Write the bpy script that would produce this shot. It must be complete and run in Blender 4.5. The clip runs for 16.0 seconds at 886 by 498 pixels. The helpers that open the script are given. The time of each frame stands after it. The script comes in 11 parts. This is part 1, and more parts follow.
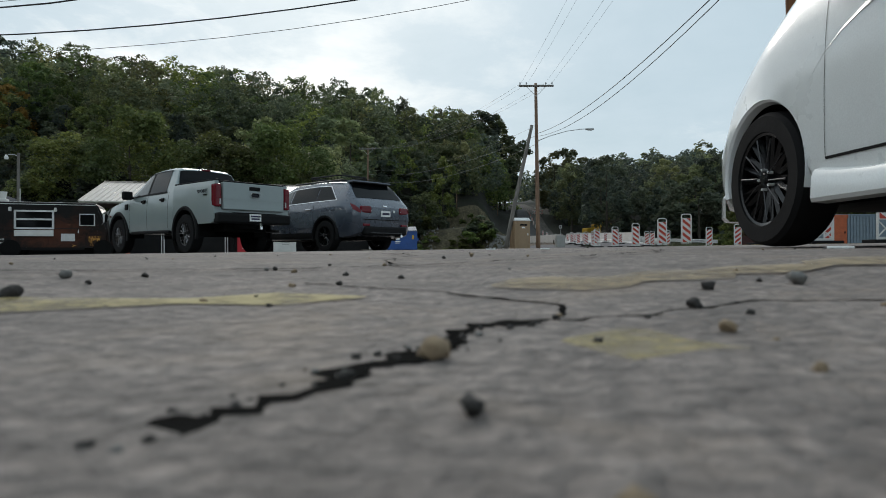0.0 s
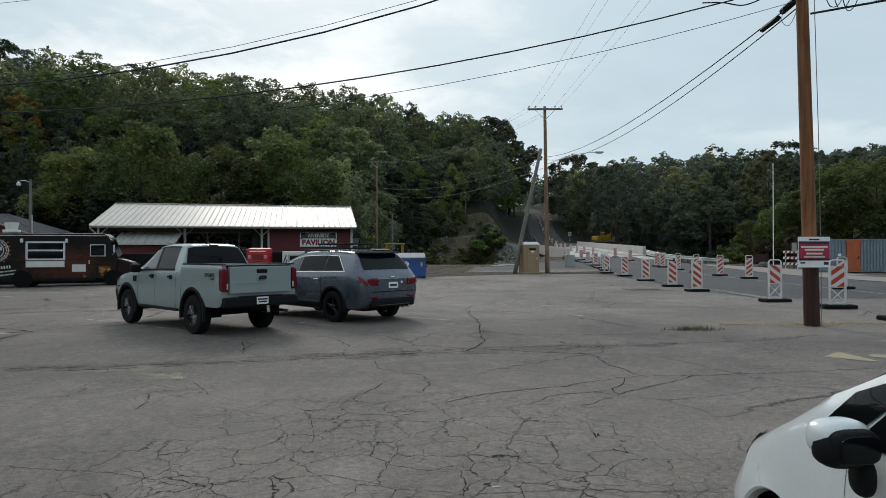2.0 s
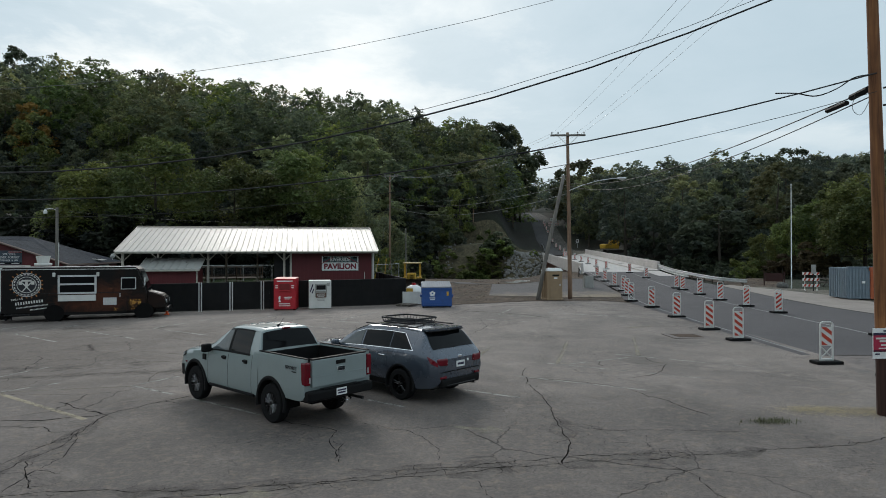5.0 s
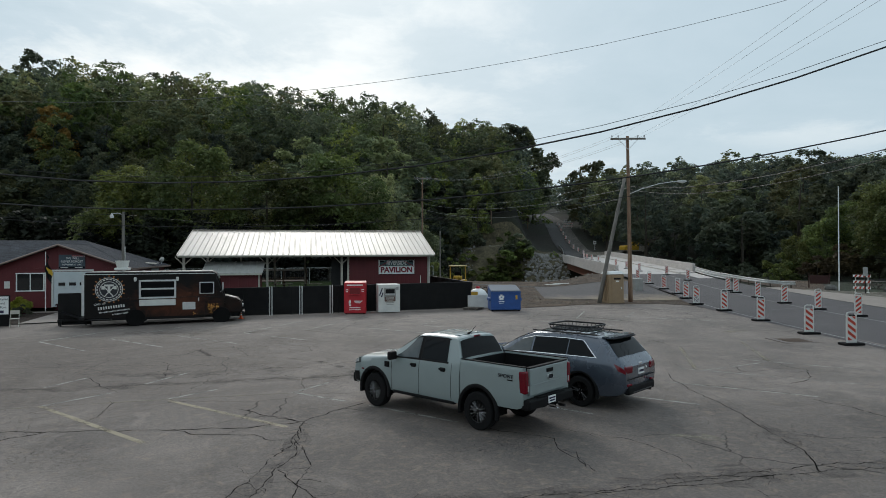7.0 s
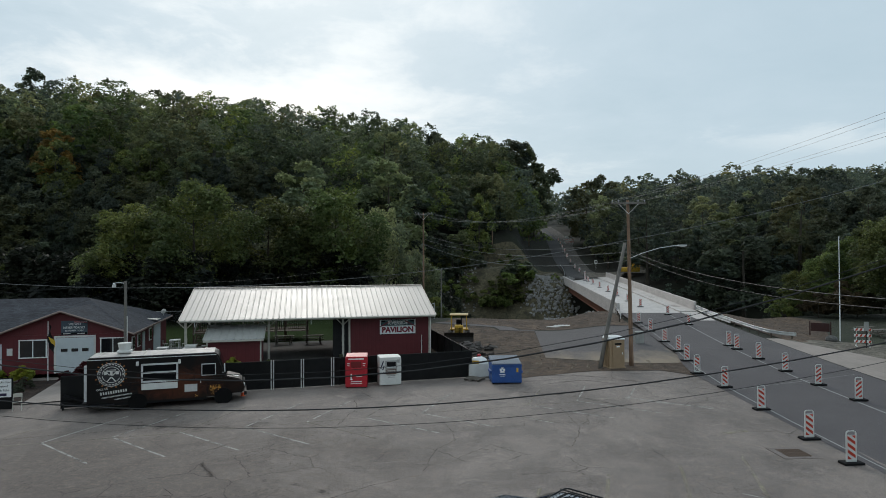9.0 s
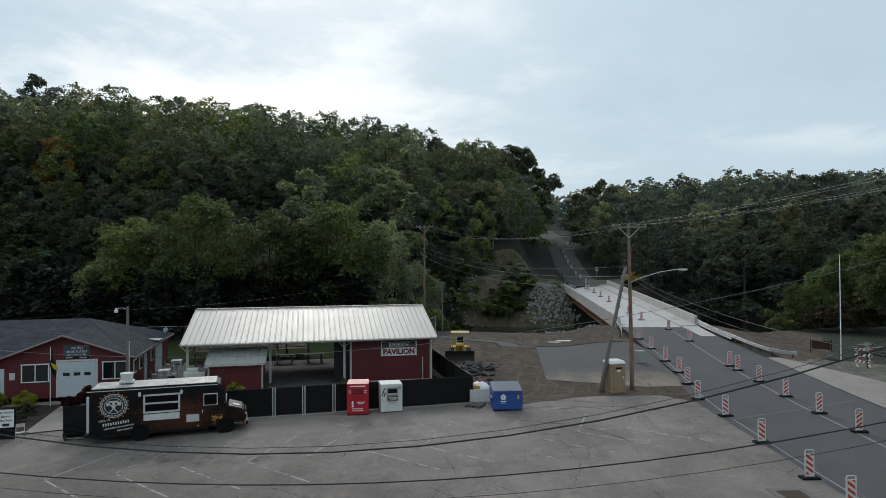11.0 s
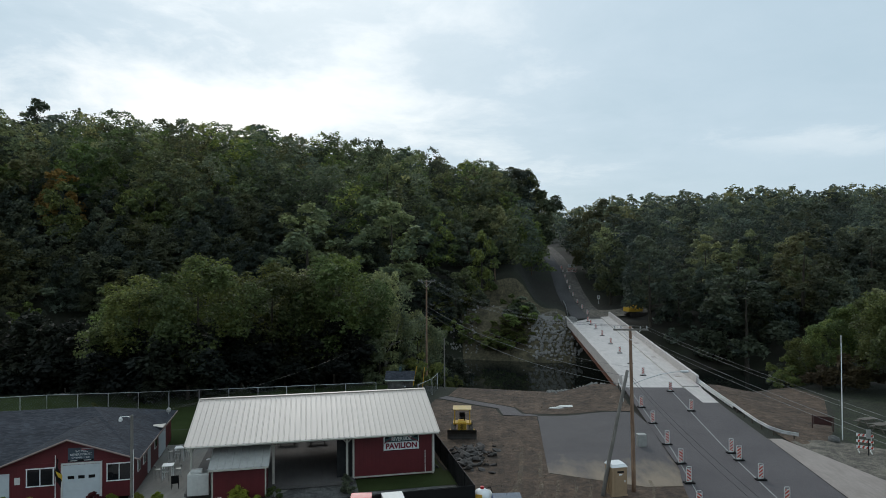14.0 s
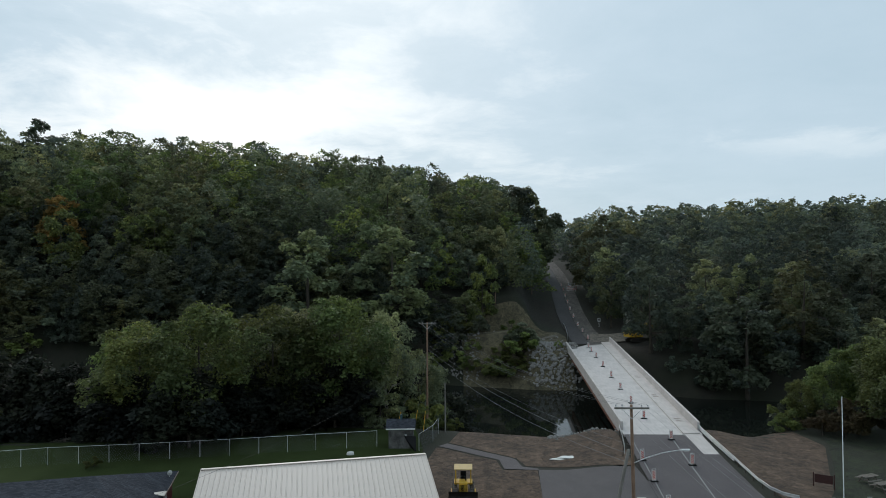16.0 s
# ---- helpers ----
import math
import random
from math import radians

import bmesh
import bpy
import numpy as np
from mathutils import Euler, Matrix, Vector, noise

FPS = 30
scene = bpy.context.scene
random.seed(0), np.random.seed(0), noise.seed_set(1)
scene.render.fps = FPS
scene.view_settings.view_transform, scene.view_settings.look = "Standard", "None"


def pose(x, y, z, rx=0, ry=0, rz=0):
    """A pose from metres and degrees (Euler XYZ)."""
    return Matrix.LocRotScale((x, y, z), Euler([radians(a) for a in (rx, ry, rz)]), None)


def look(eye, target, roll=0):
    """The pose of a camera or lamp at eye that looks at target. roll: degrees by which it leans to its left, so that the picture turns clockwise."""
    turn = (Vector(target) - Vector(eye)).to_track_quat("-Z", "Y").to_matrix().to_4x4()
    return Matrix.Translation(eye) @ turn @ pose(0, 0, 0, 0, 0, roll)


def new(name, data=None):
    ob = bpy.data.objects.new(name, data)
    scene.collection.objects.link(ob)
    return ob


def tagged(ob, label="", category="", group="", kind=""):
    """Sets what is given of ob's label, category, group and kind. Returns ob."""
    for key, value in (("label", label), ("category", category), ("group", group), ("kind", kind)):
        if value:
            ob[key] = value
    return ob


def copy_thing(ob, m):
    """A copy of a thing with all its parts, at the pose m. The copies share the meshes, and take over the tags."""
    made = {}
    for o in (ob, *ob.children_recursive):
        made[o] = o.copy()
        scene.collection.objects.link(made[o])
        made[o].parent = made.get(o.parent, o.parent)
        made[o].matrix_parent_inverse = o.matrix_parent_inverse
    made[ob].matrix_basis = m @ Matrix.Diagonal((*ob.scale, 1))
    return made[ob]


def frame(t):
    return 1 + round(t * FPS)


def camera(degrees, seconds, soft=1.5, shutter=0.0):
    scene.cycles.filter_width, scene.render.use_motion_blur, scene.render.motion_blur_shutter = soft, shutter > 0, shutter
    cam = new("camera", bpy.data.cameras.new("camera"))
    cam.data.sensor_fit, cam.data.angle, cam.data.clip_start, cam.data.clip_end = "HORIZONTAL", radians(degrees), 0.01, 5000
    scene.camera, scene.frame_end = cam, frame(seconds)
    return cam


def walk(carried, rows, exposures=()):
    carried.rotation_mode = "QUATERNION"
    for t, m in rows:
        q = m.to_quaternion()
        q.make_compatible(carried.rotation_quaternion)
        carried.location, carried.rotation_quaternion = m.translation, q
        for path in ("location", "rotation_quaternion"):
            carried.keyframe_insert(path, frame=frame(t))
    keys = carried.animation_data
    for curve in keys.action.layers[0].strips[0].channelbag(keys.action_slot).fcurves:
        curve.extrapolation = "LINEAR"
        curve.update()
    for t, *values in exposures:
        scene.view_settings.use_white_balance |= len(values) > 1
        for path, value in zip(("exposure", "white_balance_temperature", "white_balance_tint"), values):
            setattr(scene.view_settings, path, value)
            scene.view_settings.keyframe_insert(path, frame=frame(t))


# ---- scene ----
cam = camera(70.0, 16.0, soft=0.9)
# a small-sensor lens, set far: only what lies within a hand's width blurs
cam.data.dof.use_dof, cam.data.dof.focus_distance, cam.data.dof.aperture_fstop = True, 25.0, 14.0
PATH = [
    (0, (-0.247, 0.313, 0.012), (-0.275, 2.313, 0.018), -0.1),
    (0.5, (-0.277, 0.368, 0.123), (-0.332, 2.367, 0.13), -0.0),
    (1, (-0.259, 0.387, 0.553), (-0.315, 2.386, 0.56), -0.1),
    (1.5, (-0.233, 0.379, 1.115), (-0.29, 2.378, 1.123), -0.1),
    (2, (-0.215, 0.386, 1.601), (-0.272, 2.385, 1.611), -0.1),
    (2.5, (-0.229, 0.38, 2.082), (-0.287, 2.379, 2.093), -0.1),
    (3, (-0.218, 0.365, 2.525), (-0.276, 2.364, 2.537), -0.1),
    (5.3, (-2.472, 0.203, 3.413), (-2.535, 2.202, 3.424), -0.1),
    (5.5, (-3.161, 0.227, 3.404), (-3.221, 2.226, 3.416), -0.1),
    (6, (-4.842, 0.079, 3.442), (-4.903, 2.078, 3.454), -0.1),
    (6.5, (-5.672, -0.02, 3.448), (-5.738, 1.979, 3.463), -0.2),
    (7, (-5.83, -0.047, 3.568), (-5.899, 1.952, 3.583), -0.2),
    (7.5, (-5.826, -0.062, 4.397), (-5.898, 1.937, 4.413), -0.3),
    (8, (-5.823, -0.109, 5.772), (-5.895, 1.89, 5.79), -0.3),
    (8.5, (-5.815, -0.184, 7.08), (-5.887, 1.815, 7.102), -0.3),
    (9, (-5.783, -0.211, 7.882), (-5.856, 1.787, 7.908), -0.3),
    (11.5, (-5.778, -0.374, 10.104), (-5.856, 1.624, 10.133), -0.3),
    (12, (-5.766, -0.432, 10.982), (-5.846, 1.566, 11.012), -0.3),
    (12.5, (-5.782, -0.528, 12.311), (-5.862, 1.47, 12.341), -0.3),
    (13, (-5.791, -0.567, 13.769), (-5.872, 1.431, 13.801), -0.3),
    (13.5, (-5.788, -0.574, 15.212), (-5.868, 1.425, 15.245), -0.3),
    (14, (-5.785, -0.66, 16.689), (-5.866, 1.338, 16.722), -0.3),
    (14.5, (-5.825, -0.697, 18.031), (-5.906, 1.301, 18.068), -0.4),
    (15, (-5.878, -0.771, 19.428), (-5.958, 1.227, 19.467), -0.4),
    (15.5, (-5.848, -0.807, 20.81), (-5.929, 1.191, 20.851), -0.4),
    (16, (-5.815, -0.82, 22.13), (-5.896, 1.178, 22.171), -0.4),
]
walk(cam, [(t, look(eye, target, roll)) for t, eye, target, roll in PATH],
     [(0, 0, 6500, 10), (3, 0, 6500, 10), (9, -0.05, 6420, 10), (12, -0.03, 6320, 10), (16, -0.03, 6270, 10)])

# ---- sky, sun, exposure ----
SUN_AZ, SUN_EL = radians(-14), radians(32)     # azimuth from +y towards +x, elevation
sun_dir = Vector((math.sin(SUN_AZ) * math.cos(SUN_EL), math.cos(SUN_AZ) * math.cos(SUN_EL), math.sin(SUN_EL)))


def overcast_world():
    world = bpy.data.worlds.new("overcast_sky")
    scene.world = world
    world.use_nodes = True
    nt = world.node_tree
    nt.nodes.clear()
    N, L = nt.nodes.new, nt.links.new
    out, bg = N("ShaderNodeOutputWorld"), N("ShaderNodeBackground")
    sky = N("ShaderNodeTexSky")
    sky.sky_type, sky.sun_disc, sky.sun_elevation, sky.sun_rotation = "NISHITA", False, SUN_EL, SUN_AZ
    sky.air_density, sky.dust_density = 1.2, 2.0
    dim = N("ShaderNodeMixRGB")
    dim.blend_type, dim.inputs[0].default_value, dim.inputs[2].default_value = "MULTIPLY", 1.0, (0.05, 0.05, 0.05, 1)
    L(sky.outputs[0], dim.inputs[1])
    co, sep = N("ShaderNodeTexCoord"), N("ShaderNodeSeparateXYZ")
    L(co.outputs["Generated"], sep.inputs[0])

    def op(kind, a, b=None, clamp=False):
        n = N("ShaderNodeMath")
        n.operation, n.use_clamp = kind, clamp
        for i, v in enumerate((a, b)):
            if v is not None:
                if isinstance(v, (int, float)):
                    n.inputs[i].default_value = v
                else:
                    L(v, n.inputs[i])
        return n.outputs[0]

    up = op("ABSOLUTE", sep.outputs[2])
    lift = op("ADD", up, 0.16)
    flat = N("ShaderNodeCombineXYZ")
    L(op("DIVIDE", sep.outputs[0], lift), flat.inputs[0])
    L(op("DIVIDE", sep.outputs[1], lift), flat.inputs[1])
    big, fine = N("ShaderNodeTexNoise"), N("ShaderNodeTexNoise")
    for n, sc, det, rough in ((big, 0.85, 7, 0.6), (fine, 2.6, 8, 0.62)):
        n.inputs["Scale"].default_value, n.inputs["Detail"].default_value, n.inputs["Roughness"].default_value = sc, det, rough
        n.inputs["Distortion"].default_value = 0.35
        L(flat.outputs[0], n.inputs["Vector"])
    dot = N("ShaderNodeVectorMath")
    dot.operation = "DOT_PRODUCT"
    L(co.outputs["Generated"], dot.inputs[0])
    dot.inputs[1].default_value = sun_dir
    texture = op("ADD", op("SUBTRACT", big.outputs[0], 0.5), op("MULTIPLY", op("SUBTRACT", fine.outputs[0], 0.5), 0.75))
    # broken bright cloud to the left, a smooth blue-grey sheet to the right
    left = op("SUBTRACT", 0.55, op("MULTIPLY", sep.outputs[0], 1.3), True)
    level = op("ADD", op("MULTIPLY", texture, op("ADD", op("MULTIPLY", left, 0.75), 0.30)), op("ADD", op("MULTIPLY", left, 0.125), 0.785))
    # the veiled sun behind the ridge
    sx, sz = op("DIVIDE", op("ADD", sep.outputs[0], 0.36), 0.25), op("DIVIDE", op("SUBTRACT", sep.outputs[2], 0.215), 0.055)
    veil = op("POWER", 2.718, op("MULTIPLY", op("ADD", op("MULTIPLY", sx, sx), op("MULTIPLY", sz, sz)), -1.0))
    level = op("ADD", level, op("MULTIPLY", veil, 0.36))
    # a pale low streak on the other side
    wx, wz = op("DIVIDE", op("SUBTRACT", sep.outputs[0], 0.50), 0.16), op("DIVIDE", op("SUBTRACT", sep.outputs[2], op("ADD", 0.155, op("MULTIPLY", op("SUBTRACT", fine.outputs[0], 0.5), 0.10))), 0.022)
    wisp = op("POWER", 2.718, op("MULTIPLY", op("ADD", op("MULTIPLY", wx, wx), op("MULTIPLY", wz, wz)), -1.0))
    level = op("ADD", level, op("MULTIPLY", wisp, 0.12))
    ramp = N("ShaderNodeValToRGB")
    e = ramp.color_ramp.elements
    e[0].position, e[0].color = 0.512, (0.50, 0.64, 0.72, 1)
    e[1].position, e[1].color = 1.0, (1.10, 1.10, 1.06, 1)
    for at, tint in ((0.672, (0.575, 0.705, 0.785, 1)), (0.80, (0.80, 0.885, 0.92, 1))):
        ramp.color_ramp.elements.new(at).color = tint
    L(op("MULTIPLY", level, 0.8), ramp.inputs[0])
    mix = N("ShaderNodeMixRGB")
    mix.inputs[0].default_value = 0.86
    L(dim.outputs[0], mix.inputs[1])
    L(ramp.outputs[0], mix.inputs[2])
    glow = N("ShaderNodeMixRGB")
    glow.blend_type, glow.inputs[2].default_value = "ADD", (0.10, 0.095, 0.09, 1)
    L(op("POWER", op("MAXIMUM", dot.outputs["Value"], 0.0), 16.0), glow.inputs[0])
    L(mix.outputs[0], glow.inputs[1])
    L(glow.outputs[0], bg.inputs[0])
    bg.inputs[1].default_value = 1.07
    L(bg.outputs[0], out.inputs[0])


overcast_world()
sun = new("sun", bpy.data.lights.new("sun", "SUN"))
sun.data.energy, sun.data.angle, sun.data.color = 0.9, radians(16), (1.0, 0.95, 0.88)
sun.matrix_world = look(tuple(sun_dir * 300), (0, 0, 0))
scene.view_settings.exposure = 0.0


# ---- materials ----
class Nodes:
    """A small helper that wires a procedural material."""

    def __init__(self, name):
        self.mat = bpy.data.materials.new(name)
        self.mat.use_nodes = True
        self.nt = self.mat.node_tree
        self.bsdf = self.nt.nodes["Principled BSDF"]
        self.co = self.nt.nodes.new("ShaderNodeTexCoord")

    def link(self, a, b):
        self.nt.links.new(a, b)

    def node(self, kind, **values):
        n = self.nt.nodes.new(kind)
        for key, v in values.items():
            if key in n.inputs:
                n.inputs[key].default_value = v
        return n

    def noise(self, scale, detail=5, rough=0.6, distortion=0.0, vec=None, stretch=None):
        n = self.node("ShaderNodeTexNoise", Scale=scale, Detail=detail, Roughness=rough, Distortion=distortion)
        v = vec or self.co.outputs["Object"]
        if stretch:
            m = self.nt.nodes.new("ShaderNodeMapping")
            m.inputs["Scale"].default_value = stretch
            self.link(v, m.inputs["Vector"])
            v = m.outputs[0]
        self.link(v, n.inputs["Vector"])
        return n.outputs["Fac"]

    def voronoi(self, scale, feature="DISTANCE_TO_EDGE", vec=None):
        n = self.nt.nodes.new("ShaderNodeTexVoronoi")
        n.feature = feature
        n.inputs["Scale"].default_value = scale
        self.link(vec or self.co.outputs["Object"], n.inputs["Vector"])
        return n.outputs["Distance"]

    def ramp(self, fac, *stops):
        n = self.nt.nodes.new("ShaderNodeValToRGB")
        els = n.color_ramp.elements
        while len(els) < len(stops):
            els.new(0.5)
        for e, (p, c) in zip(els, stops):
            e.position = p
            e.color = (*c, 1) if isinstance(c, tuple) else (c, c, c, 1)
        self.link(fac, n.inputs[0])
        return n.outputs[0]

    def mix(self, fac, a, b, kind="MIX"):
        n = self.nt.nodes.new("ShaderNodeMixRGB")
        n.blend_type = kind
        for i, v in enumerate((fac, a, b)):
            if isinstance(v, (int, float)):
                n.inputs[i].default_value = v if i == 0 else (v, v, v, 1)
            elif isinstance(v, tuple):
                n.inputs[i].default_value = (*v, 1)
            else:
                self.link(v, n.inputs[i])
        return n.outputs[0]

    def math(self, kind, a, b=0.0, clamp=False):
        n = self.nt.nodes.new("ShaderNodeMath")
        n.operation, n.use_clamp = kind, clamp
        for i, v in enumerate((a, b)):
            if isinstance(v, (int, float)):
                n.inputs[i].default_value = v
            else:
                self.link(v, n.inputs[i])
        return n.outputs[0]

    def random(self):
        return self.nt.nodes.new("ShaderNodeObjectInfo").outputs["Random"]

    def island(self):
        return self.nt.nodes.new("ShaderNodeNewGeometry").outputs["Random Per Island"]

    def bump(self, height, strength=0.3, distance=0.01):
        n = self.node("ShaderNodeBump", Strength=strength, Distance=distance)
        self.link(height, n.inputs["Height"])
        self.link(n.outputs[0], self.bsdf.inputs["Normal"])

    def done(self, color=None, rough=None, metal=None, **extra):
        for key, v in (("Base Color", color), ("Roughness", rough), ("Metallic", metal)):
            if v is None:
                continue
            if isinstance(v, (int, float)):
                self.bsdf.inputs[key].default_value = v
            elif isinstance(v, tuple):
                self.bsdf.inputs[key].default_value = (*v, 1)
            else:
                self.link(v, self.bsdf.inputs[key])
        for key, v in extra.items():
            self.bsdf.inputs[key.replace("_", " ")].default_value = v
        return self.mat


def plain(name, color, rough=0.6, metal=0.0, vary=0.18, scale=3.0, bump=0.0, fine=60.0, **extra):
    """Paint, plastic, metal or cloth with two scales of variation."""
    n = Nodes(name)
    a, b = n.noise(scale, 4), n.noise(fine, 3)
    lo, hi = tuple(c * (1 - vary) for c in color), tuple(min(1, c * (1 + vary)) for c in color)
    col = n.ramp(n.math("ADD", n.math("MULTIPLY", a, 0.75), n.math("MULTIPLY", b, 0.25)), (0.3, lo), (0.7, hi))
    r = n.ramp(a, (0.3, max(0.02, rough * 0.85)), (0.7, min(1, rough * 1.15)))
    if bump:
        n.bump(b, bump, 0.004)
    return n.done(col, r, metal, **extra)


def asphalt(name, dark, light, tint, crack=True, dusty=False):
    n = Nodes(name)
    patches, mid, grain = n.noise(0.16, 6, 0.65, 0.6), n.noise(1.3, 6, 0.7), n.noise(150, 3, 0.7)
    stone = n.voronoi(95, "F1")
    base = n.ramp(patches, (0.36, dark), (0.64, light))
    base = n.mix(n.ramp(mid, (0.3, 0.0), (0.75, 0.45)), base, tuple(c * 1.25 for c in tint))
    base = n.mix(0.7, base, n.ramp(grain, (0.25, 0.30), (0.75, 1.55)), "MULTIPLY")
    base = n.mix(0.45, base, n.ramp(stone, (0.1, 1.35), (0.6, 0.5)), "MULTIPLY")
    if dusty:
        # dried mud carried onto the edge nearest the lot
        where = n.nt.nodes.new("ShaderNodeSeparateXYZ")
        n.link(n.co.outputs["Object"], where.inputs[0])
        carried = n.math("ADD", n.math("MULTIPLY", n.math("SUBTRACT", where.outputs[1], 46.0), 0.11), n.math("MULTIPLY", n.math("SUBTRACT", n.noise(0.5, 5, 0.65, 0.0, None, (1.6, 0.6, 1)), 0.5), 1.5))
        base = n.mix(n.ramp(carried, (0.05, 0.85), (0.75, 0.0)), base, (0.25, 0.195, 0.135))
    height = n.math("ADD", n.math("MULTIPLY", grain, 0.6), n.math("MULTIPLY", stone, -0.6))
    if crack:
        warp = n.node("ShaderNodeTexNoise", Scale=2.3, Detail=4.0)
        n.link(n.co.outputs["Object"], warp.inputs["Vector"])
        wv = n.nt.nodes.new("ShaderNodeVectorMath")
        wv.operation = "MULTIPLY_ADD"
        n.link(warp.outputs["Color"], wv.inputs[0])
        wv.inputs[1].default_value = (0.42, 0.42, 0.0)
        n.link(n.co.outputs["Object"], wv.inputs[2])
        shake = n.node("ShaderNodeTexNoise", Scale=14.0, Detail=3.0)
        n.link(n.co.outputs["Object"], shake.inputs["Vector"])
        first, wv = wv, n.nt.nodes.new("ShaderNodeVectorMath")
        wv.operation = "MULTIPLY_ADD"
        n.link(shake.outputs["Color"], wv.inputs[0])
        wv.inputs[1].default_value = (0.075, 0.075, 0.0)
        n.link(first.outputs[0], wv.inputs[2])
        # the wheel-worn stretch by the entrance is crazed all over
        here = n.nt.nodes.new("ShaderNodeVectorMath")
        here.operation = "DISTANCE"
        n.link(n.co.outputs["Object"], here.inputs[0])
        here.inputs[1].default_value = (-0.8, 5.0, 0.0)
        worn = n.ramp(n.math("ADD", n.math("MULTIPLY", here.outputs["Value"], 0.1), n.math("MULTIPLY", n.noise(0.7, 3), 0.25)), (0.29, 1.0), (0.44, 0.0))
        zone = n.ramp(n.noise(0.13, 3, 0.5), (0.53, 0.0), (0.60, 0.8))
        zone = n.math("MAXIMUM", zone, worn)
        zone2 = n.ramp(n.noise(0.31, 3, 0.5, 0.0, None, (1, 1, 1.7)), (0.56, 0.0), (0.63, 1.0))
        ragged = n.math("MULTIPLY", n.math("SUBTRACT", n.noise(34, 4, 0.7), 0.5), 0.034)
        net = n.ramp(n.math("ADD", n.voronoi(2.4, vec=wv.outputs[0]), ragged), (0.0, 0.95), (0.004, 0.85), (0.010, 0.0))
        long = n.ramp(n.voronoi(0.36, vec=wv.outputs[0]), (0.0, 1.0), (0.0065, 0.0))
        tiny = n.ramp(n.math("ADD", n.voronoi(4.6, vec=wv.outputs[0]), ragged), (0.0, 0.8), (0.014, 0.0))
        zone2 = n.math("MAXIMUM", zone2, n.math("MULTIPLY", worn, n.ramp(n.noise(0.9, 3), (0.42, 0.0), (0.58, 1.0))))
        cracks = n.math("MAXIMUM", n.math("MULTIPLY", net, zone), n.math("MAXIMUM", n.math("MULTIPLY", tiny, zone2), n.math("MULTIPLY", long, n.ramp(n.noise(0.11, 3, 0.5, 0.0, None, (1, 1.4, 1)), (0.50, 0.0), (0.56, 0.8)))))
        stain = n.ramp(n.noise(0.45, 5, 0.6, 1.2, None, (1.0, 0.55, 1.0)), (0.50, 0.0), (0.72, 0.55))
        base = n.mix(stain, base, tuple(c * 0.62 for c in dark))
        pale = n.ramp(n.noise(0.8, 6, 0.7, 0.8), (0.56, 0.0), (0.72, 0.5))
        base = n.mix(pale, base, tuple(c * 1.25 for c in light))
        # an old sealed patch, darker than the rest; the parked vehicles' shade is included
        squash = n.nt.nodes.new("ShaderNodeMapping")
        squash.inputs["Location"].default_value, squash.inputs["Scale"].default_value = (0.30, -1.90, 0.0), (0.10, 0.165, 0.0)
        n.link(n.co.outputs["Object"], squash.inputs["Vector"])
        size = n.nt.nodes.new("ShaderNodeVectorMath")
        size.operation = "LENGTH"
        n.link(squash.outputs[0], size.inputs[0])
        sealed_shade = n.ramp(n.math("ADD", size.outputs["Value"], n.math("MULTIPLY", n.math("SUBTRACT", n.noise(0.5, 5, 0.6), 0.5), 0.9)), (0.45, 0.52), (0.95, 0.0))
        base = n.mix(sealed_shade, base, tuple(c * 0.5 for c in dark))
        squash = n.nt.nodes.new("ShaderNodeMapping")
        squash.inputs["Location"].default_value, squash.inputs["Scale"].default_value = (1.30, -1.95, 0.0), (0.062, 0.088, 0.0)
        n.link(n.co.outputs["Object"], squash.inputs["Vector"])
        size = n.nt.nodes.new("ShaderNodeVectorMath")
        size.operation = "LENGTH"
        n.link(squash.outputs[0], size.inputs[0])
        muddy = n.ramp(n.math("ADD", size.outputs["Value"], n.math("MULTIPLY", n.math("SUBTRACT", n.noise(0.35, 6, 0.65, 0.8), 0.5), 1.5)), (0.35, 0.58), (1.05, 0.0))
        base = n.mix(muddy, base, (dark[0] * 0.66, dark[1] * 0.60, dark[2] * 0.55))
        mottle = n.noise(21, 5, 0.75)
        base = n.mix(0.85, base, n.ramp(mottle, (0.28, 0.52), (0.5, 1.0), (0.72, 1.5)), "MULTIPLY")
        grime = n.ramp(n.noise(5.5, 5, 0.7, 0.5), (0.52, 0.0), (0.74, 0.5))
        base = n.mix(grime, base, (light[0] * 1.08, light[1] * 0.97, light[2] * 0.80))
        base = n.mix(n.math("MULTIPLY", cracks, 0.93), base, (0.010, 0.010, 0.010))
        height = n.math("SUBTRACT", height, n.math("MULTIPLY", cracks, 2.5))
        n.link(n.math("SUBTRACT", 0.5, n.math("MULTIPLY", cracks, 0.5)), n.bsdf.inputs["Specular IOR Level"])
    n.bump(height, 0.7, 0.009)
    return n.done(base, n.ramp(mid, (0.2, 0.72), (0.8, 0.9)))


